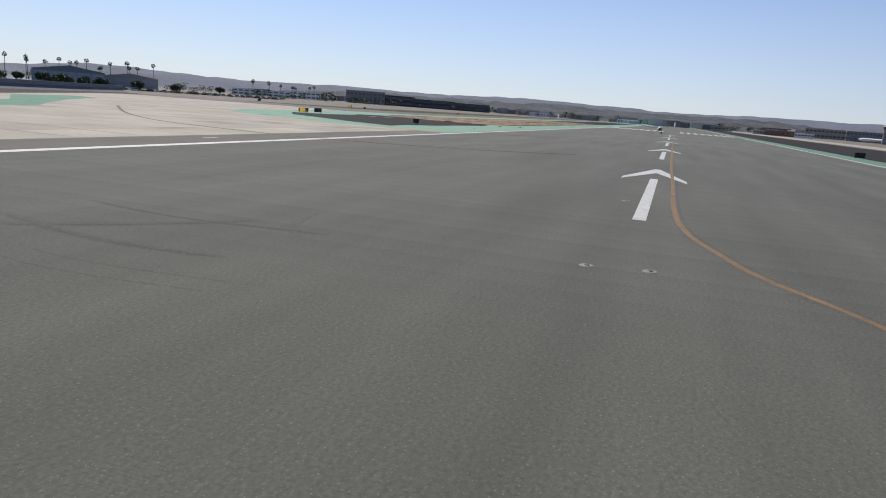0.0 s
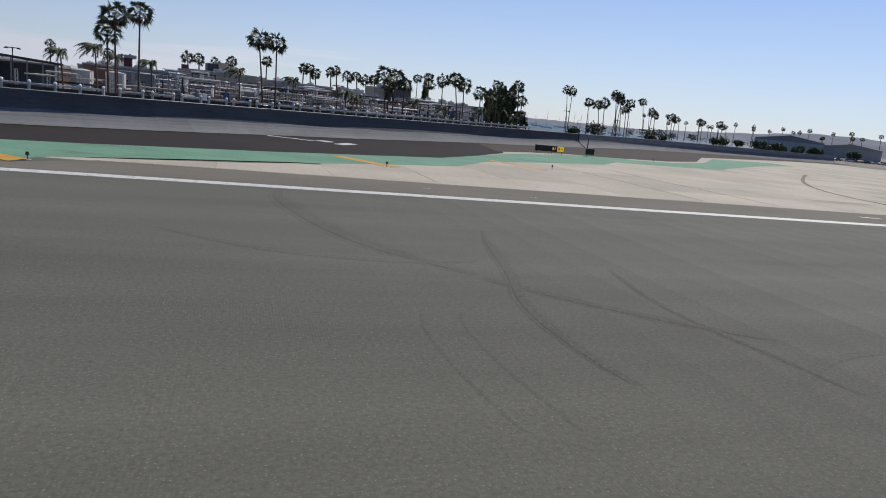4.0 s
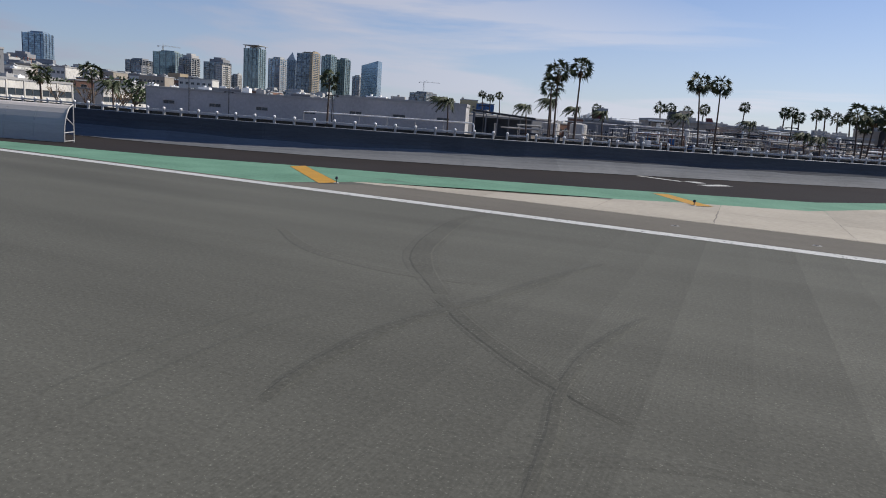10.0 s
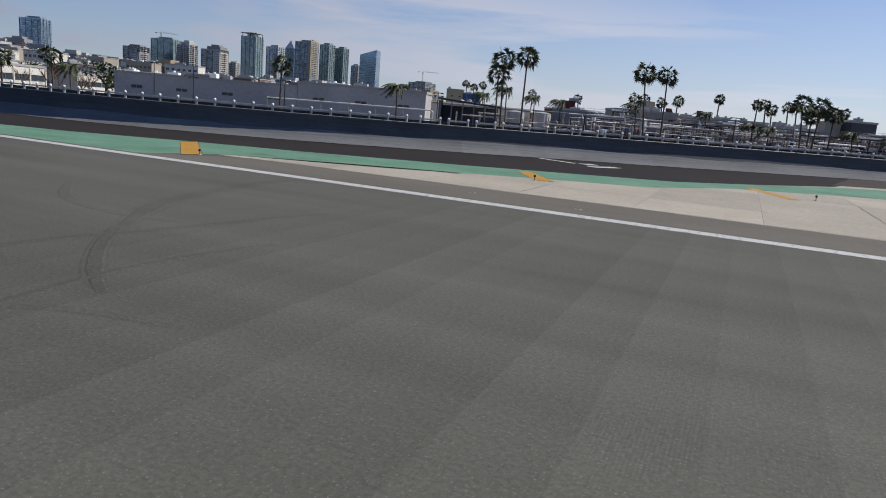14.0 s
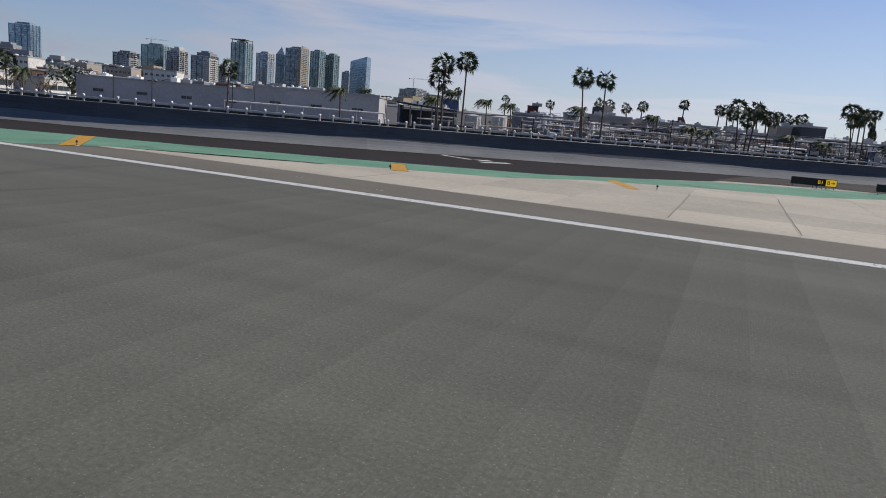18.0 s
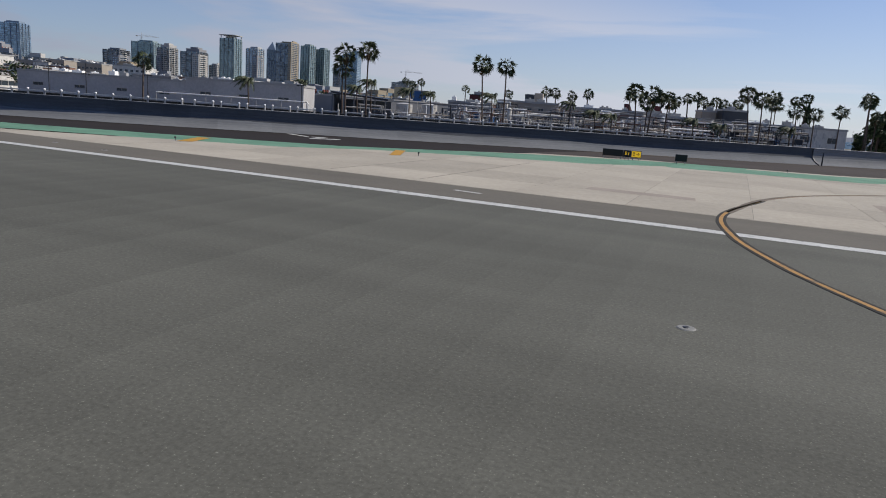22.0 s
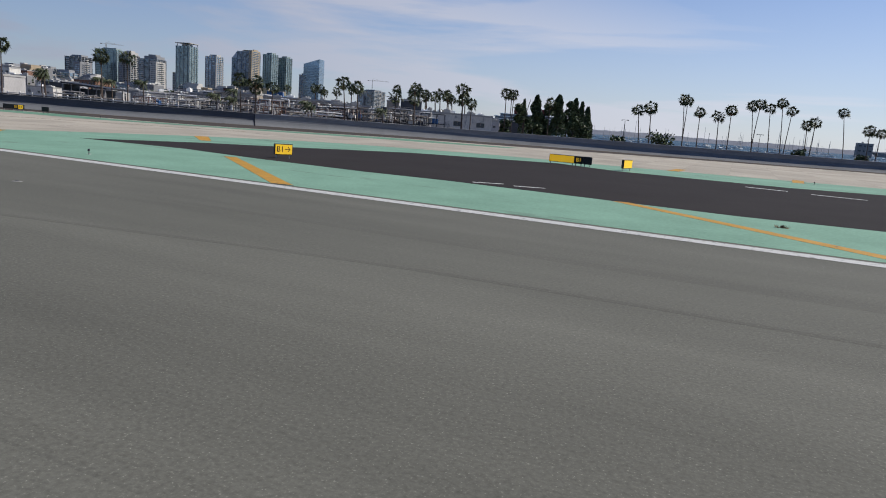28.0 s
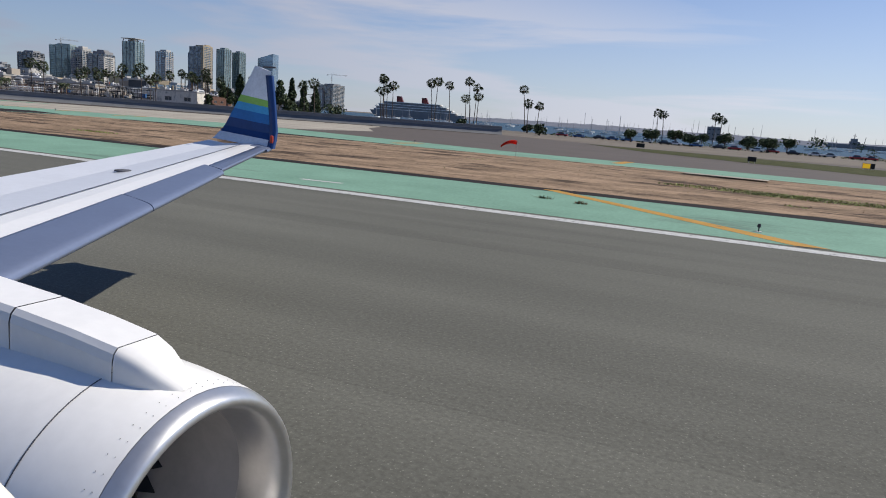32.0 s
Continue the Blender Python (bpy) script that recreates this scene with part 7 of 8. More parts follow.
# ---- ship, masts and boats on the bay ----
ship = thing("cruise_ship", -15, 640, -0.5, 12, "large white cruise ship moored beyond the trees", "ship")
bm = bmesh.new()
r = bmesh.ops.create_cube(bm, size=1.0)
for v in r["verts"]:
    v.co = Vector((v.co.x * (96 if v.co.z > 0 else 84), v.co.y * 14, 3.5 + v.co.z * 7))
part("hull", bm, M_GREYW, ship)
for k, (ln, z) in enumerate(((86, 8.5), (80, 11), (72, 13.5), (60, 16))):
    bm = bmesh.new()
    box(bm, -2 - k, 0, z, ln, 12.5, 0.5)
    part("deck_edge", bm, M_WHITEW, ship)
    bm = bmesh.new()
    box(bm, -2 - k, 0, z - 1.2, ln - 2, 11.5, 2.0)
    part("deck_wall", bm, M_GREYW, ship)
for sx in (-18, 8):
    bm = bmesh.new()
    r = bmesh.ops.create_cube(bm, size=1.0)
    for v in r["verts"]:
        v.co = Vector((sx + v.co.x * (7 if v.co.z < 0 else 4.5) - (1.5 if v.co.z > 0 else 0), v.co.y * 4, 19 + v.co.z * 6))
    part("funnel", bm, material("dark_red_funnel", (0.10, 0.02, 0.02), 0.5), ship, "dark red funnel")
rnd = random.Random(9)
for k in range(110):
    a = radians(112 - 46 * rnd.random())
    d = rnd.uniform(335, 800)
    x, y = 170 + d * math.cos(a), 120 + d * math.sin(a)
    t = thing("sailing_boat", x, y, 0, rnd.uniform(0, 360), "moored white sailing boat with a bare mast", "boat", "moored boats")
    bm = bmesh.new()
    hgt = rnd.uniform(7, 15)
    rod(bm, (0, 0, 0.5), (0, 0, hgt), 0.16, 0.09, 5)
    rod(bm, (0, 0, 2), (-4, 0, 2), 0.08, n=5)
    part("mast", bm, M_STEEL, t)
    bm = bmesh.new()
    vs = [bm.verts.new(c) for c in ((5.5, 0, 1.2), (0, 1.6, 1.0), (-5, 1.2, 1.0), (-5, -1.2, 1.0), (0, -1.6, 1.0), (4.6, 0, -0.2), (0, 0.9, -0.3), (-4.6, 0.7, -0.3), (-4.6, -0.7, -0.3), (0, -0.9, -0.3))]
    bm.faces.new(vs[:5])
    for i in range(5):
        bm.faces.new((vs[i], vs[i + 5], vs[(i + 1) % 5 + 5], vs[(i + 1) % 5]))
    part("hull", bm, M_WHITEW, t)


t = thing("warship", 285.6 + 2400 * math.cos(radians(81.2)), 2400 * math.sin(radians(81.2)), -0.5, 10, "long grey warship with a masted island across the bay", "ship")
bm = bmesh.new()
r = bmesh.ops.create_cube(bm, size=1.0)
for v in r["verts"]:
    v.co = Vector((v.co.x * (260 if v.co.z > 0 else 225), v.co.y * 30, 6 + v.co.z * 13))
part("hull", bm, M_GREYW, t)
bm = bmesh.new()
for cx, w_, z0, z1 in ((-45, 26, 12, 22), (-47, 16, 22, 30)):
    box(bm, cx, 0, (z0 + z1) / 2, w_, 12, z1 - z0, 0, 0.5)
part("island", bm, M_GREYW, t)
bm = bmesh.new()
rod(bm, (-47, 0, 30), (-47, 0, 45), 1.4, 0.6, 6)
rod(bm, (-53, 0, 38), (-41, 0, 38), 0.6, n=6)
rod(bm, (-20, 0, 12), (-16, 0, 36), 1.0, 0.5, 6)
part("mast", bm, M_STEELD, t)
building("harbour_block", "plain blue grey block on the shore", 265, 700, 0, 12, 12, 13, M_GREYW, M_STEEL, 3, 3, (2.2, 1.2), 2, 71)

# ---- parked aircraft and roofs on the far side of the airfield ----
t = thing("parked_jet", *polar(-13.6, 900), 0, 60, "parked airliner with a yellow tail by the control tower", "aircraft")
bm = bmesh.new()
for x0, x1, r0, r1 in ((-17, -13, 0.6, 1.6), (-13, 12, 1.9, 1.9), (12, 16, 1.9, 0.5)):
    rod(bm, (x0, 0, 3.2), (x1, 0, 3.2), r0, r1, 12)
part("fuselage", bm, M_WHITEW, t)
bm = bmesh.new()
vs = [bm.verts.new(c) for c in ((-13, -0.2, 4.6), (-17.5, -0.2, 11), (-15, -0.2, 11), (-8.5, -0.2, 4.8), (-13, 0.2, 4.6), (-17.5, 0.2, 11), (-15, 0.2, 11), (-8.5, 0.2, 4.8))]
for f_ in ((0, 1, 2, 3), (7, 6, 5, 4), (0, 4, 5, 1), (1, 5, 6, 2), (2, 6, 7, 3), (3, 7, 4, 0)):
    bm.faces.new([vs[i] for i in f_])
# the fin takes the sign yellow with its glow; that light is added
part("tail_fin", bm, M_SIGNY, t, "yellow tail fin")
for gx, gy in ((10, 0), (-2, -2.4), (-2, 2.4)):
    bm = bmesh.new()
    rod(bm, (gx, gy, 0), (gx, gy, 1.8), 0.35, 0.15, 8)
    part("landing_gear", bm, M_STEELD, t)
for s_ in (-1, 1):
    bm = bmesh.new()
    box(bm, -3, s_ * 8, 2.6, 4, 14, 0.4, s_ * -20)
    part("wing", bm, M_STEEL, t)
for k, (az0, d, w, h, wall) in enumerate(((-7.6, 900, 34, 6, M_BROWNW), (-6.4, 950, 22, 5, M_BEIGEW), (-9.2, 870, 20, 5, M_WHITEW), (-3.5, 1100, 30, 6, M_BEIGEW), (3.5, 1200, 36, 6, M_WHITEW), (7.0, 1150, 40, 7, M_BEIGEW), (10.5, 1100, 30, 6, M_WHITEW))):
    building("airfield_block", "low pale airfield building in the distance", *polar(az0, d), az0 - 90, w, 14, h, wall, M_ROOF, 1, 6, (2.5, 1.4), 3, 500 + k)


# ---- hedge and parked cars along the shore road ----
def shore_line(x):
    return 258 + 9 * math.sin((x - 200) * 0.021) + 0.12 * abs(x - 290)


rnd = random.Random(77)
bm = bmesh.new()
for k in range(11000):
    x = 214 + 236 * rnd.random()
    h = 0.75 + 0.45 * math.sin(x * 0.37) + 0.35 * math.sin(x * 0.113 + 1) + 0.3 * math.sin(x * 0.83)
    if h < 0.25:
        continue
    c = Vector((x, shore_line(x) + rnd.gauss(0, 0.5), h * 1.25 * rnd.random() ** 0.8))
    d = Vector((rnd.uniform(-1, 1), rnd.uniform(-1, 1), rnd.uniform(-0.6, 1))) * 0.3
    w = Vector((rnd.uniform(-1, 1), rnd.uniform(-1, 1), rnd.uniform(-1, 1))) * 0.2
    bm.faces.new([bm.verts.new(q) for q in (c - w, c + w, c + d)])
tagged(new("shore_hedge", mesh_of("shore_hedge", bm, M_LEAF)), "low uneven dark hedge along the shore road", "hedge", kind="stuff")
for k in range(34):
    x = 224 + 6.1 * k + rnd.uniform(-1.5, 1.5)
    car(x, shore_line(x) - 4.5 + rnd.uniform(-1, 1), rnd.choice((0, 4, -4, 180)), rnd.choice(PAINTS), 300 + k, "parked car on the shore road beside a low hedge")


# ---- airfield signs and lights ----
def text_mesh(body, size):
    cu = bpy.data.curves.new("lettering", "FONT")
    cu.body, cu.size, cu.align_x, cu.align_y, cu.extrude = body, size, "CENTER", "CENTER", 0.004
    ob = bpy.data.objects.new("lettering", cu)
    scene.collection.objects.link(ob)
    me = bpy.data.meshes.new_from_object(ob.evaluated_get(bpy.context.evaluated_depsgraph_get()))
    bpy.data.objects.remove(ob)
    me.materials.clear()
    return me


def airfield_sign(x, y, rz, panels, label, h=0.95):
    """A low sign box on legs; panels: (width, face, text, ink). Its face looks along -y."""
    t = thing("airfield_sign", x, y, 0, rz, label, "airfield sign", "airfield signs")
    total = sum(p[0] for p in panels)
    at = -total / 2
    for w, face, text, ink in panels:
        bm = bmesh.new()
        box(bm, at + w / 2, 0, 0.28 + h / 2, w - 0.02, 0.28, h, 0, 0.025)
        part("panel", bm, M_SIGNK, t)
        bm = bmesh.new()
        box(bm, at + w / 2, -0.145, 0.28 + h / 2, w - 0.1, 0.02, h - 0.1)
        part("face", bm, face, t)
        if text:
            me = text_mesh(text, h * 0.72)
            me.materials.append(ink)
            o = share("lettering", me, t, pose(at + w / 2, -0.162, 0.28 + h / 2, 90, 0, 0))
        for lx in (at + 0.2, at + w - 0.2):
            bm = bmesh.new()
            rod(bm, (lx, 0, 0), (lx, 0, 0.3), 0.05, n=8)
            part("leg", bm, M_STEEL, t)
        at += w
    return t


airfield_sign(49.9, 81.5, 8, [(2.3, M_SIGNK, "", None), (0.9, M_SIGNK, "B1", M_SIGNY), (1.1, M_SIGNY, "B\u2192", M_SIGNK)], "black and yellow taxiway sign beside the green strip", 0.75)
airfield_sign(56.3, 82.5, 8, [(1.3, M_SIGNK, "", None)], "black back of a small airfield sign", 0.75)
airfield_sign(130.6, 46.7, 60, [(1.5, M_SIGNY, "B1\u2192", M_SIGNK)], "yellow taxiway sign with black lettering", 0.85)
airfield_sign(146.0, 80.2, 6, [(2.9, M_SIGNY, "", None), (1.0, M_SIGNK, "B1", M_SIGNY), (1.0, M_SIGNK, "", None)], "yellow and black taxiway sign beside dark asphalt", 0.85)
airfield_sign(152.4, 80.0, 74, [(2.2, M_SIGNY, "", None)], "pale edge-on airfield sign", 0.95)
airfield_sign(265.0, 170.0, -4, [(1.9, M_SIGNK, "", None)], "small black airfield sign on grass", 0.95)
airfield_sign(288.5, 131.0, -4, [(1.4, M_SIGNK, "", None)], "black back of an airfield sign", 0.8)
airfield_sign(308.5, 148.0, -10, [(1.3, M_SIGNY, "", None), (0.7, M_SIGNK, "", None)], "yellow and black airfield sign on grass", 0.95)
airfield_sign(149.5, -34.0, -70, [(2.0, M_SIGNK, "", None)], "black back of a sign beyond the runway")
airfield_sign(107.0, -38.0, 180, [(2.0, M_SIGNK, "", None)], "black back of a sign beyond the runway")


def wind_sock(x, y):
    t = thing("wind_sock", x, y, 0, 0, "bright red wind sock blowing from a thin mast", "wind sock")
    bm = bmesh.new()
    rod(bm, (0, 0, 0), (0, 0, 1.75), 0.03, 0.02, 8)
    part("mast", bm, M_STEEL, t)
    bm = bmesh.new()
    prev = None
    for k in range(9):
        u = k / 8
        c = Vector((-1.9 * u, 0, 1.6 + 0.2 * math.sin(2.2 * u) - 0.7 * u * u))
        r = 0.24 * (1 - 0.45 * u)
        ring = [bm.verts.new(c + Vector((0, r * math.cos(0.5236 * j), r * math.sin(0.5236 * j)))) for j in range(12)]
        if prev:
            for j in range(12):
                bm.faces.new((prev[j], prev[(j + 1) % 12], ring[(j + 1) % 12], ring[j]))
        prev = ring
    bmesh.ops.solidify(bm, geom=bm.faces[:], thickness=0.02)
    part("sleeve", bm, material("red_sock_cloth", (0.75, 0.05, 0.03), 0.8), t, "red cloth sleeve", smooth=True)


wind_sock(262.2, 79.0)


def edge_light(x, y):
    t = thing("edge_light", x, y, 0, 0, "small airfield edge light on a short stake", "airfield light", "edge lights")
    bm = bmesh.new()
    rod(bm, (0, 0, 0), (0, 0, 0.22), 0.025, n=8)
    part("stake", bm, M_STEELD, t)
    bm = bmesh.new()
    rod(bm, (0, 0, 0.22), (0, 0, 0.36), 0.09, 0.06, 10)
    part("lens", bm, M_STEELD, t)
    bm = bmesh.new()
    rod(bm, (0, 0, 0), (0, 0, 0.03), 0.15, n=12)
    part("base_plate", bm, M_POST, t)
    return t


E0 = edge_light(2.5, 33.8)
for x, y in ((20.6, 43.6), (37.3, 53.9), (67.2, 84.0), (125.3, 33.4), (177.8, 35.4), (205.6, 36.0), (232.8, 33.5), (287, 34.0), (308, 33.6), (-28, 33.5), (-58, 33.5), (172, 90), (243, 92)):
    copy_thing(E0, pose(x, y, 0))


M_RIM = material("dull_steel_rim", (0.20, 0.195, 0.18), 0.7, spread=0.15)


def flush_light(x, y):
    t = thing("flush_light", x, y, 0.0, 0, "flush steel runway light set in the asphalt", "airfield light", "flush lights")
    bm = bmesh.new()
    rod(bm, (0, 0, 0.002), (0, 0, 0.02), 0.20, 0.17, 16)
    part("rim", bm, M_RIM, t)
    bm = bmesh.new()
    rod(bm, (0, 0, 0.02), (0, 0, 0.035), 0.08, 0.06, 12)
    part("lens", bm, M_STEELD, t)
    return t


F0 = flush_light(22.3, -0.72)
for x, y in ((21.97, 0.85), (61.5, 15.3), (74.5, 17.2), (20.5, 33.1), (26.0, 32.2), (74.2, 32.8), (91, 31.8), (38, 0.9), (83, 0.4), (128, 0.4), (173, 0.4), (136, 21), (118, 26), (76.3, 20.5)):
    copy_thing(F0, pose(x, y, 0))


# ---- the aircraft, where it stands at the end of its run ----
AX, AY = 285.57, 1.73
M_SKIN = material("pale_aircraft_skin", (0.62, 0.63, 0.66), 0.32, spread=0.05, scale=0.8, fine=9, spec=0.5)
M_PAINT = material("white_aircraft_paint", (0.82, 0.80, 0.77), 0.28, spread=0.04, scale=0.9, fine=11, spec=0.5)
# the sky's reflection is put into the slat's blue base colour
M_CHROME = material("sky_tinted_slat_metal", (0.19, 0.225, 0.32), 0.38, metal=0.45, spread=0.05, scale=1.5, fine=14)
M_LIP = material("brushed_inlet_metal", (0.62, 0.61, 0.60), 0.34, metal=0.85, spread=0.06, scale=2, fine=18)
M_SEAM = material("dark_panel_seam", (0.10, 0.10, 0.11), 0.7)
M_DUCT = material("grey_inlet_duct", (0.42, 0.40, 0.39), 0.5, spread=0.1, scale=2, fine=10)
M_BANDS = [material("white_winglet_paint", (0.74, 0.75, 0.77), 0.3), material("green_winglet_paint", (0.28, 0.52, 0.09), 0.35), material("sky_blue_winglet_paint", (0.06, 0.34, 0.60), 0.35), material("mid_blue_winglet_paint", (0.02, 0.15, 0.40), 0.35), material("navy_winglet_paint", (0.012, 0.045, 0.16), 0.35)]
plane = thing("jet_aircraft", AX, AY, 0.776, 0, "white jet airliner's wing and engine with blue green winglet", "aircraft")

plane.scale = (0.8, 0.8, 0.8)


def wing_at(l):
    """Leading edge, trailing edge and height of the wing l metres to the left of the seat."""
    lead = -7.26 - 0.428 * (l - 4.94)
    trail = -12.60 - 0.215 * (l - 8.6) if l > 4.2 else -11.65
    return lead, trail, 1.75 + 0.083 * (l - 4.94)


SECTION = [(0.0, -0.025), (0.012, 0.0), (0.035, 0.014), (0.08, 0.03), (0.17, 0.055), (0.30, 0.065), (0.5, 0.05), (0.72, 0.02), (1.0, -0.03)]


def loft(bm, ls, u0, u1, lift=0.0, under=True):
    """A skin over the part of the chord between u0 and u1, closed below."""
    us = sorted({u0, u1} | {u for u, _ in SECTION if u0 < u < u1})
    rows = []
    for l in ls:
        lead, trail, z = wing_at(l)
        c = lead - trail
        def up(u):
            for (a, za), (b, zb) in zip(SECTION, SECTION[1:]):
                if a <= u <= b:
                    return za + (zb - za) * (u - a) / (b - a)
            return SECTION[-1][1]
        top = [bm.verts.new((lead - c * u, l, z + lift + up(u) * c * 0.55)) for u in us]
        low = [bm.verts.new((lead - c * u, l, z + up(u0) * c * 0.55 - (0.055 * c * (1 - u) ** 0.5 * u ** 0.4 + 0.015) + 0.02 * u)) for u in us] if under else []
        rows.append((top, low))
    for (t0, b0), (t1, b1) in zip(rows, rows[1:]):
        for k in range(len(us) - 1):
            bm.faces.new((t0[k], t0[k + 1], t1[k + 1], t1[k]))
            if under:
                bm.faces.new((b0[k], b1[k], b1[k + 1], b0[k + 1]))
        if under:
            bm.faces.new((t0[0], t1[0], b1[0], b0[0]))
            bm.faces.new((t0[-1], b0[-1], b1[-1], t1[-1]))
    if under:
        for t, b in (rows[0], rows[-1]):
            t, b = [bm.verts.new(v.co) for v in t], [bm.verts.new(v.co) for v in b]
            for k in range(len(us) - 1):
                bm.faces.new((t[k], b[k], b[k + 1], t[k + 1]))
    bmesh.ops.recalc_face_normals(bm, faces=bm.faces[:])
    return bm


SPAN = [1.6 + 0.5 * k for k in range(29)] + [16.0]
part("wing_box", loft(bmesh.new(), SPAN, 0.408, 1.0), M_SKIN, plane, "pale grey upper wing skin", smooth=False)
part("wing_front", loft(bmesh.new(), SPAN, 0.10, 0.40), M_PAINT, plane, "white front wing panel")
for l0, l1, u1 in ((4.75, 8.62, 0.19), (8.65, 12.1, 0.185), (12.16, 15.7, 0.15)):
    n = 8
    part("slat", loft(bmesh.new(), [l0 + (l1 - l0) * k / n for k in range(n + 1)], 0.0 if l1 < 13 else 0.03, u1, 0.018), M_CHROME, plane, "polished leading edge slat tinted with reflected sky blue", smooth=True)
part("wing_tip_cap", loft(bmesh.new(), [15.62, 15.85, 16.05], 0.0, 0.26, 0.01), M_CHROME, plane, "polished leading edge near the tip")
# seams and the round filler cap
bm = bmesh.new()
for l in SPAN[:-2]:
    lead, trail, z = wing_at(l)
    c = lead - trail
    lead2, trail2, z2 = wing_at(l + 0.5)
    c2 = lead2 - trail2
    for u in (0.402,):
        h = (0.0575 * 0.55)
        bm.faces.new([bm.verts.new(v) for v in ((lead - c * u, l, z + h * c + 0.012), (lead - c * u - 0.035, l, z + h * c + 0.012), (lead2 - c2 * u - 0.035, l + 0.5, z2 + h * c2 + 0.012), (lead2 - c2 * u, l + 0.5, z2 + h * c2 + 0.012))])
part("panel_seam", bm, M_SEAM, plane, "dark seam along the wing")
lead, trail, z = wing_at(10.6)
bm = bmesh.new()
rod(bm, (lead - (lead - trail) * 0.60, 10.6, z + 0.07), (lead - (lead - trail) * 0.60, 10.6, z + 0.098), 0.17, 0.16, 16)
part("filler_cap", bm, M_SEAM, plane, "round dark filler cap")


# winglet: bands of paint, white on top, then green and blues, blended up from the wing
def winglet_ring(h):
    """Front and back edge of the winglet at the height h over the wing tip (0 to 1)."""
    front = -11.95 - 0.32 * h - 0.10 * h * h
    back = -14.15 + 1.22 * h ** 0.9
    y = 16.0 + 0.20 * min(1, h * 5) + 0.22 * h
    return front, back, y, 2.66 + 2.2 * max(0, h - 0.03)


def winglet_band(h0, h1, tilt=0.0, n=5):
    bm = bmesh.new()
    rows = []
    for k in range(n + 1):
        h = h0 + (h1 - h0) * k / n
        f, b, y, z = winglet_ring(h)
        w = f - b
        t = 0.055 * (1.1 - 0.6 * h)
        rows.append([bm.verts.new(v) for v in ((f, y, z), (f - 0.12 * w, y - t, z + tilt * 0.1), (f - 0.5 * w, y - t, z + tilt * 0.5), (b, y, z + tilt), (f - 0.5 * w, y + t, z + tilt * 0.5), (f - 0.12 * w, y + t, z + tilt * 0.1))])
    for r, s in zip(rows, rows[1:]):
        for k in range(6):
            bm.faces.new((r[k], r[(k + 1) % 6], s[(k + 1) % 6], s[k]))
    bm.faces.new(rows[0][::-1])
    bm.faces.new(rows[-1])
    bmesh.ops.recalc_face_normals(bm, faces=bm.faces[:])
    return bm


bm = bmesh.new()
rows = []
for k in range(9):
    f, b, y, z = winglet_ring(0.02 + 0.93 * k / 8)
    rows.append([bm.verts.new(v) for v in ((f + 0.02, y - 0.05, z), (f + 0.05, y + 0.02, z), (f - 0.10, y + 0.09, z), (f - 0.16, y - 0.075, z))])
for r_, s_ in zip(rows, rows[1:]):
    for k in range(4):
        bm.faces.new((r_[k], r_[(k + 1) % 4], s_[(k + 1) % 4], s_[k]))
bmesh.ops.recalc_face_normals(bm, faces=bm.faces[:])
part("winglet_leading_edge", bm, M_BANDS[4], plane, "navy winglet leading edge", smooth=True)
part("winglet_root", winglet_band(0.0, 0.13, 0.15), M_BANDS[0], plane, "white winglet root")
for (h0, h1, lab), m in zip(((0.62, 1.0, "white winglet top"), (0.535, 0.62, "green winglet band"), (0.44, 0.535, "sky blue winglet band"), (0.32, 0.44, "mid blue winglet band"), (0.13, 0.32, "navy winglet band")), M_BANDS):
    part("winglet_band", winglet_band(h0, h1, 0.15), m, plane, lab)
bm = bmesh.new()
box(bm, -12.3, 16.24, 4.9, 0.42, 0.05, 0.05, 0, 0.02)
part("winglet_cap", bm, M_SEAM, plane, "dark winglet tip light")
bm = bmesh.new()
f, b, y, z = winglet_ring(0.1)
box(bm, f - 0.06, y - 0.05, z + 0.1, 0.10, 0.06, 0.22, 0, 0.03)
part("navigation_light", bm, M_RED, plane, "small red navigation light")

# engine: nacelle, metal lip, duct and fan, pylon above
EU, EL, EZ = -2.75, 3.14, 1.12


NACELLE = 0.965
COWL = [(0.123, 0.987), (0.204, 1.003), (0.32, 1.024), (0.6, 1.055), (1.0, 1.085), (1.6, 1.10), (2.2, 1.09), (2.215, 1.082), (2.23, 1.09), (3.0, 1.04), (3.7, 0.92), (4.1, 0.82)]


def cowl_at(d):
    """The radius of the nacelle d behind the lip."""
    for (a, r0), (b, r1) in zip(COWL, COWL[1:]):
        if a <= d <= b:
            return NACELLE * (r0 + (r1 - r0) * (d - a) / (b - a))
    return NACELLE * COWL[0][1]


def turned(profile, n=56, drop=0.0):
    """A body turned round the engine's axis: profile of (distance behind the lip, radius)."""
    bm = bmesh.new()
    rings = []
    for d, r in profile:
        r *= NACELLE
        rings.append([bm.verts.new((EU - d, EL + r * 1.02 * math.cos(2 * math.pi * k / n), EZ + r * math.sin(2 * math.pi * k / n) * (1.0 if math.sin(2 * math.pi * k / n) > 0 else 0.96))) for k in range(n)])
    for a_, b_ in zip(rings, rings[1:]):
        for k in range(n):
            bm.faces.new((a_[k], a_[(k + 1) % n], b_[(k + 1) % n], b_[k]))
    bmesh.ops.recalc_face_normals(bm, faces=bm.faces[:])
    return bm


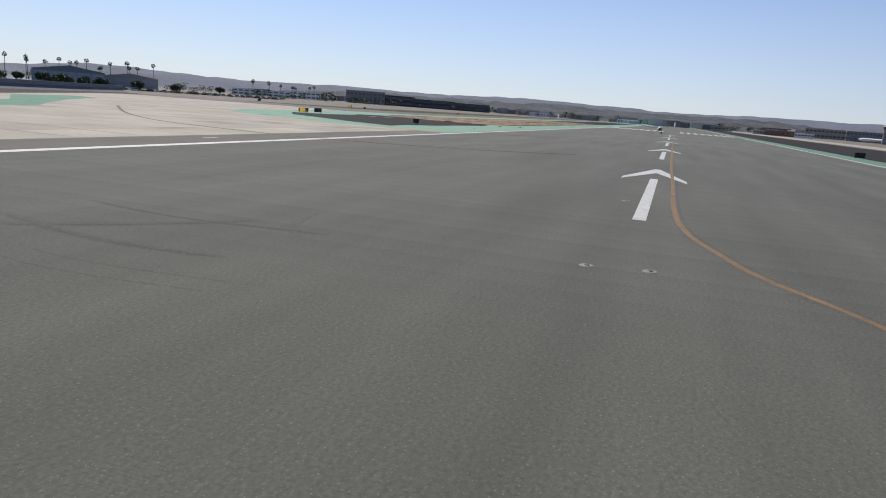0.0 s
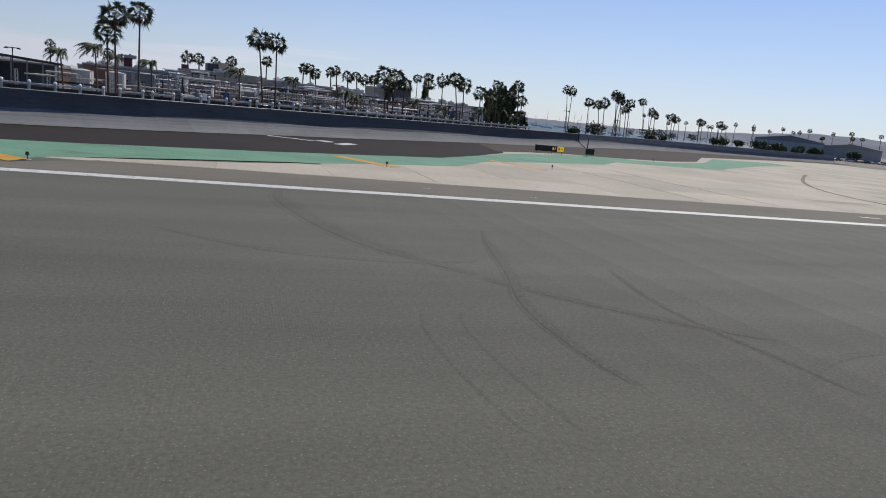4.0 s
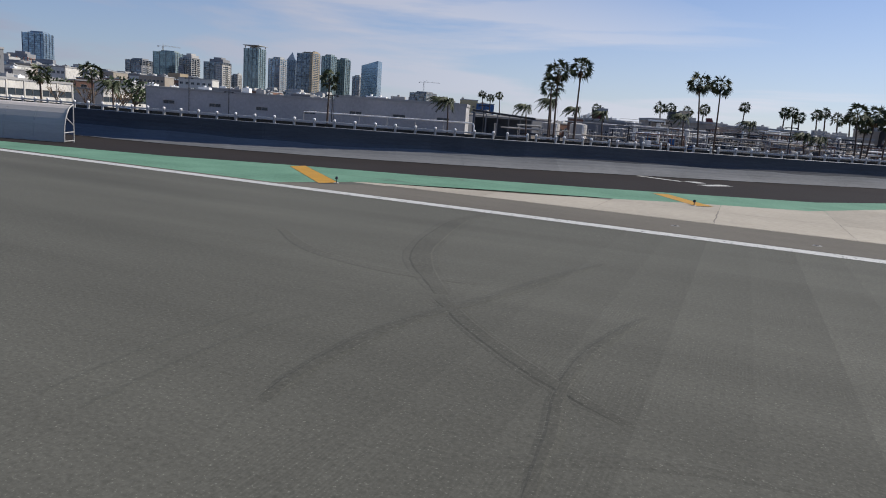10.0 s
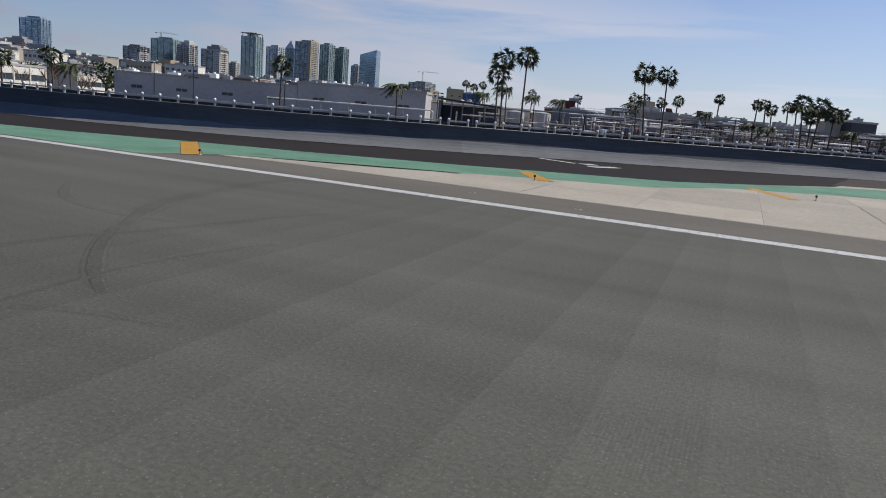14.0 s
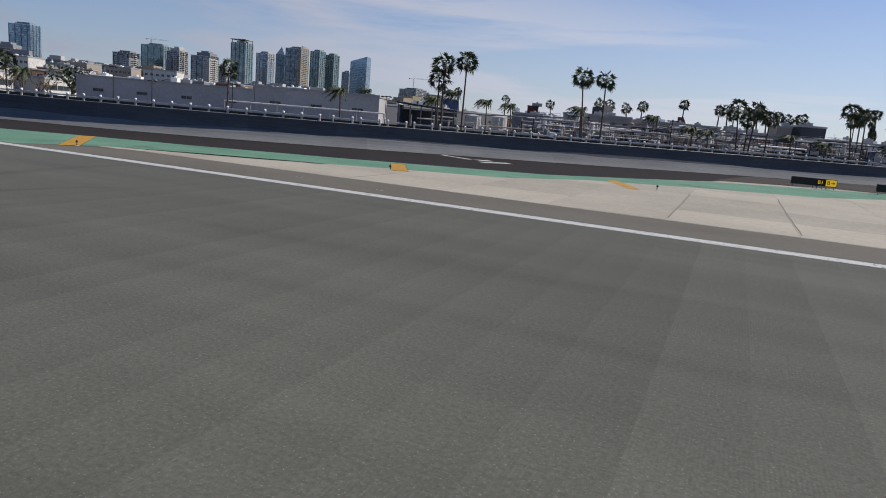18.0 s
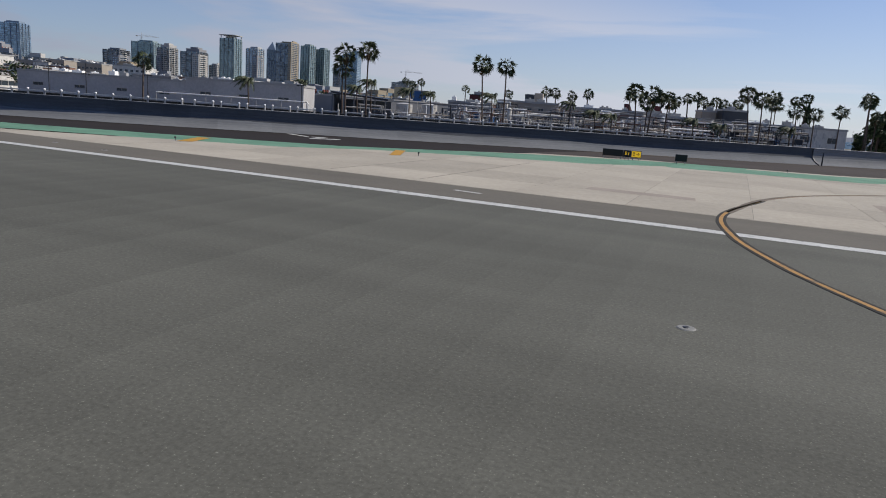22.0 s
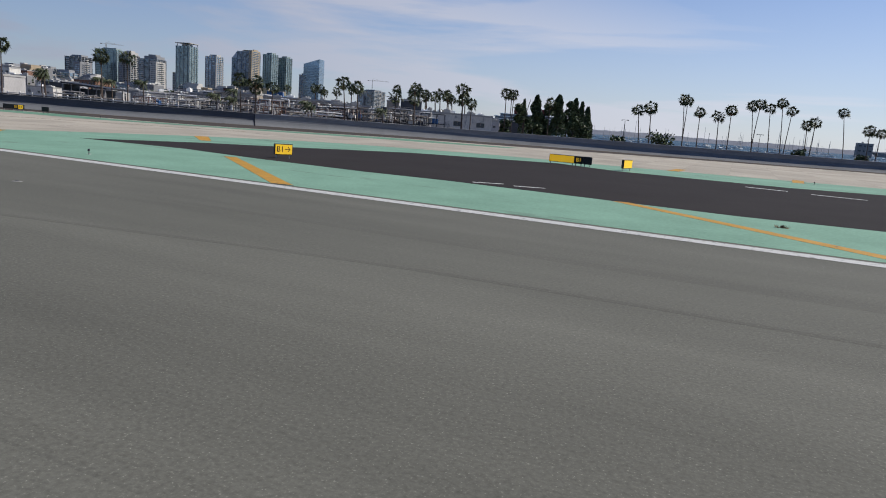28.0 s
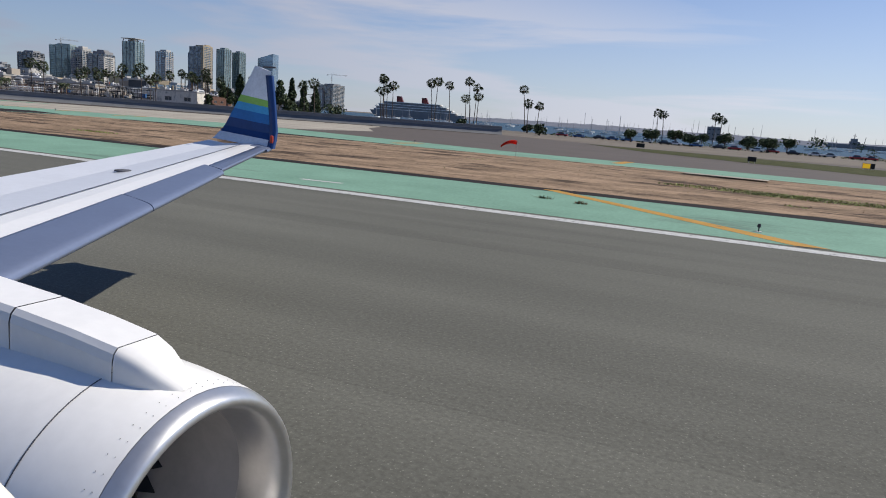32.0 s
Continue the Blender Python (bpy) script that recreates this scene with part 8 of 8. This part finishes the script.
part("inlet_lip", turned([(0.42, 0.80), (0.2, 0.815), (0.08, 0.84), (0.02, 0.87), (0.0, 0.905), (0.03, 0.94), (0.07, 0.965), (0.12, 0.985)]), M_LIP, plane, "brushed metal engine inlet lip", smooth=True)
part("nacelle", turned(COWL), M_PAINT, plane, "glossy white engine nacelle", smooth=True)
part("inlet_duct", turned([(0.42, 0.80), (0.8, 0.81), (1.35, 0.83)]), M_DUCT, plane, "grey inlet duct", smooth=True)
part("exhaust_sleeve", turned([(4.1, 0.80), (4.6, 0.62), (5.2, 0.45)]), M_LIP, plane, "metal exhaust sleeve", smooth=True)
bm = bmesh.new()
for k in range(24):
    a0, a1 = 2 * math.pi * k / 24, 2 * math.pi * (k + 0.62) / 24
    bm.faces.new([bm.verts.new(v) for v in ((EU - 1.22, EL + 0.22 * math.cos(a0), EZ + 0.22 * math.sin(a0)), (EU - 1.18, EL + 0.80 * math.cos(a0), EZ + 0.80 * math.sin(a0)), (EU - 1.34, EL + 0.80 * math.cos(a1), EZ + 0.80 * math.sin(a1)), (EU - 1.30, EL + 0.22 * math.cos(a1), EZ + 0.22 * math.sin(a1)))])
part("fan", bm, M_STEELD, plane, "dark fan blades")
part("spinner", turned([(0.75, 0.02), (0.9, 0.12), (1.1, 0.2), (1.3, 0.24)], 20), M_SIGNK, plane, "black spinner cone", smooth=True)
bm = bmesh.new()
rod(bm, (EU - 1.4, EL, EZ), (EU - 1.42, EL, EZ), 0.83, n=32)
part("fan_backing", bm, M_SIGNK, plane)


def pylon_mesh(stations):
    """A boxy fairing: upright sides, rounded shoulders and a flat top."""
    bm = bmesh.new()
    rows = []
    for d, half, top, base in stations:
        x = EU - d
        rows.append([bm.verts.new(v) for v in ((x, EL - half * 1.05, EZ + base), (x, EL - half, EZ + top - 0.09), (x, EL - half * 0.93, EZ + top - 0.035), (x, EL - half * 0.78, EZ + top), (x, EL + half * 0.78, EZ + top), (x, EL + half * 0.93, EZ + top - 0.035), (x, EL + half, EZ + top - 0.09), (x, EL + half * 1.05, EZ + base))])
    for r, s in zip(rows, rows[1:]):
        for k in range(7):
            bm.faces.new((r[k], r[k + 1], s[k + 1], s[k]))
    bmesh.ops.recalc_face_normals(bm, faces=bm.faces[:])
    return bm


part("pylon_nose", pylon_mesh(((0.20, 0.05, 0.97, 0.85), (0.34, 0.14, 1.085, 0.85), (0.46, 0.18, 1.155, 0.85), (0.60, 0.205, 1.205, 0.85))), M_PAINT, plane, "white rounded pylon nose", smooth=True)
part("pylon", pylon_mesh(((0.606, 0.207, 1.208, 0.85), (1.0, 0.217, 1.262, 0.85), (1.5, 0.225, 1.31, 0.85))), M_PAINT, plane, "pale grey pylon fairing")
part("pylon", pylon_mesh(((1.512, 0.225, 1.312, 0.85), (2.4, 0.23, 1.37, 0.85), (3.4, 0.23, 1.42, 0.8), (4.2, 0.21, 1.38, 0.65), (5.4, 0.18, 1.22, 0.55), (6.0, 0.10, 1.0, 0.55))), M_PAINT, plane, "pale grey pylon fairing")
# main wheels under the wing root
gear_leg = bmesh.new()
rod(gear_leg, (-9.6, 2.2, -0.62), (-9.6, 2.2, 1.7), 0.11, 0.15, 12)
rod(gear_leg, (-9.6, 1.9, -0.55), (-9.6, 2.5, -0.55), 0.07, n=10)
part("gear_leg", gear_leg, M_STEEL, plane)
for gy in (1.96, 2.44):
    bm = bmesh.new()
    for (w0, r0), (w1, r1) in zip(((-0.12, 0.30), (-0.11, 0.38), (-0.05, 0.42), (0.05, 0.42), (0.11, 0.38)), ((-0.11, 0.38), (-0.05, 0.42), (0.05, 0.42), (0.11, 0.38), (0.12, 0.30))):
        rod(bm, (-9.6, gy + w0, -0.55), (-9.6, gy + w1, -0.55), r0, r1, 20)
    part("wheel", bm, M_SIGNK, plane, "black rubber wheel")
# the cream surround of the cabin window
bm = bmesh.new()
RIM = [(-0.361, 0.213, 3.718), (-0.348, 0.215, 3.692), (-0.335, 0.218, 3.674), (-0.325, 0.222, 3.662), (-0.312, 0.228, 3.650), (-0.293, 0.236, 3.634)]
RIM = [Vector(v) + Vector((-0.009, -0.004, -0.011)) for v in RIM]
prev = None
for k, c in enumerate(RIM):
    d = (RIM[min(k + 1, len(RIM) - 1)] - RIM[max(k - 1, 0)]).normalized()
    e1 = (Vector((0, 0, 1)) - d * d.z).normalized()
    e2 = d.cross(e1)
    ring = [bm.verts.new(c + (e1 * math.cos(0.314 * m_) + e2 * math.sin(0.314 * m_)) * 0.012) for m_ in range(20)]
    if prev:
        for m_ in range(20):
            bm.faces.new((prev[m_], prev[(m_ + 1) % 20], ring[(m_ + 1) % 20], ring[m_]))
    prev = ring
bmesh.ops.recalc_face_normals(bm, faces=bm.faces[:])
part("window_surround", bm, material("cream_window_plastic", (0.72, 0.68, 0.60), 0.5, spread=0.04), plane, "cream plastic window surround", smooth=True)
for d in (0.68, 2.19):
    bm = bmesh.new()
    ring = []
    for k in range(73):
        a0 = math.pi * 2 * k / 72
        r0 = cowl_at(d)
        ring.append([bm.verts.new((EU - d - o, EL + (r0 + 0.003) * 1.02 * math.cos(a0), EZ + (r0 + 0.003) * math.sin(a0) * (1.0 if math.sin(a0) > 0 else 0.96))) for o in (0, 0.012)])
    for r_, s_ in zip(ring, ring[1:]):
        bm.faces.new((r_[0], s_[0], s_[1], r_[1]))
    part("nacelle_seam", bm, M_SEAM, plane, "thin dark panel seam round the nacelle")
for d, a0, n_ in ((0.62, 74, 2), (1.42, 118, 4), (1.55, 126, 3), (1.30, 137, 3), (0.9, 160, 2)):
    for k in range(n_):
        bm = bmesh.new()
        a1 = radians(a0 + 1.2 * k)
        c = Vector((EU - d, EL + 1.02 * cowl_at(d) * math.cos(a1), EZ + cowl_at(d) * math.sin(a1)))
        rod(bm, c, c + Vector((0, 0.008 * math.cos(a1), 0.008 * math.sin(a1))), 0.010, n=8)
        part("fastener", bm, M_SEAM, plane)
bm = bmesh.new()
for k in range(60):
    a0 = 2 * math.pi * k / 60
    for d, r in ((0.17, cowl_at(0.17)), (0.22, cowl_at(0.22))):
        c = Vector((EU - d, EL + r * 1.02 * math.cos(a0), EZ + r * math.sin(a0)))
        rod(bm, c, c + Vector((0, 0.004 * math.cos(a0), 0.004 * math.sin(a0))), 0.0025, n=6)
tagged(part("rivets", bm, M_SEAM, plane), kind="stuff")
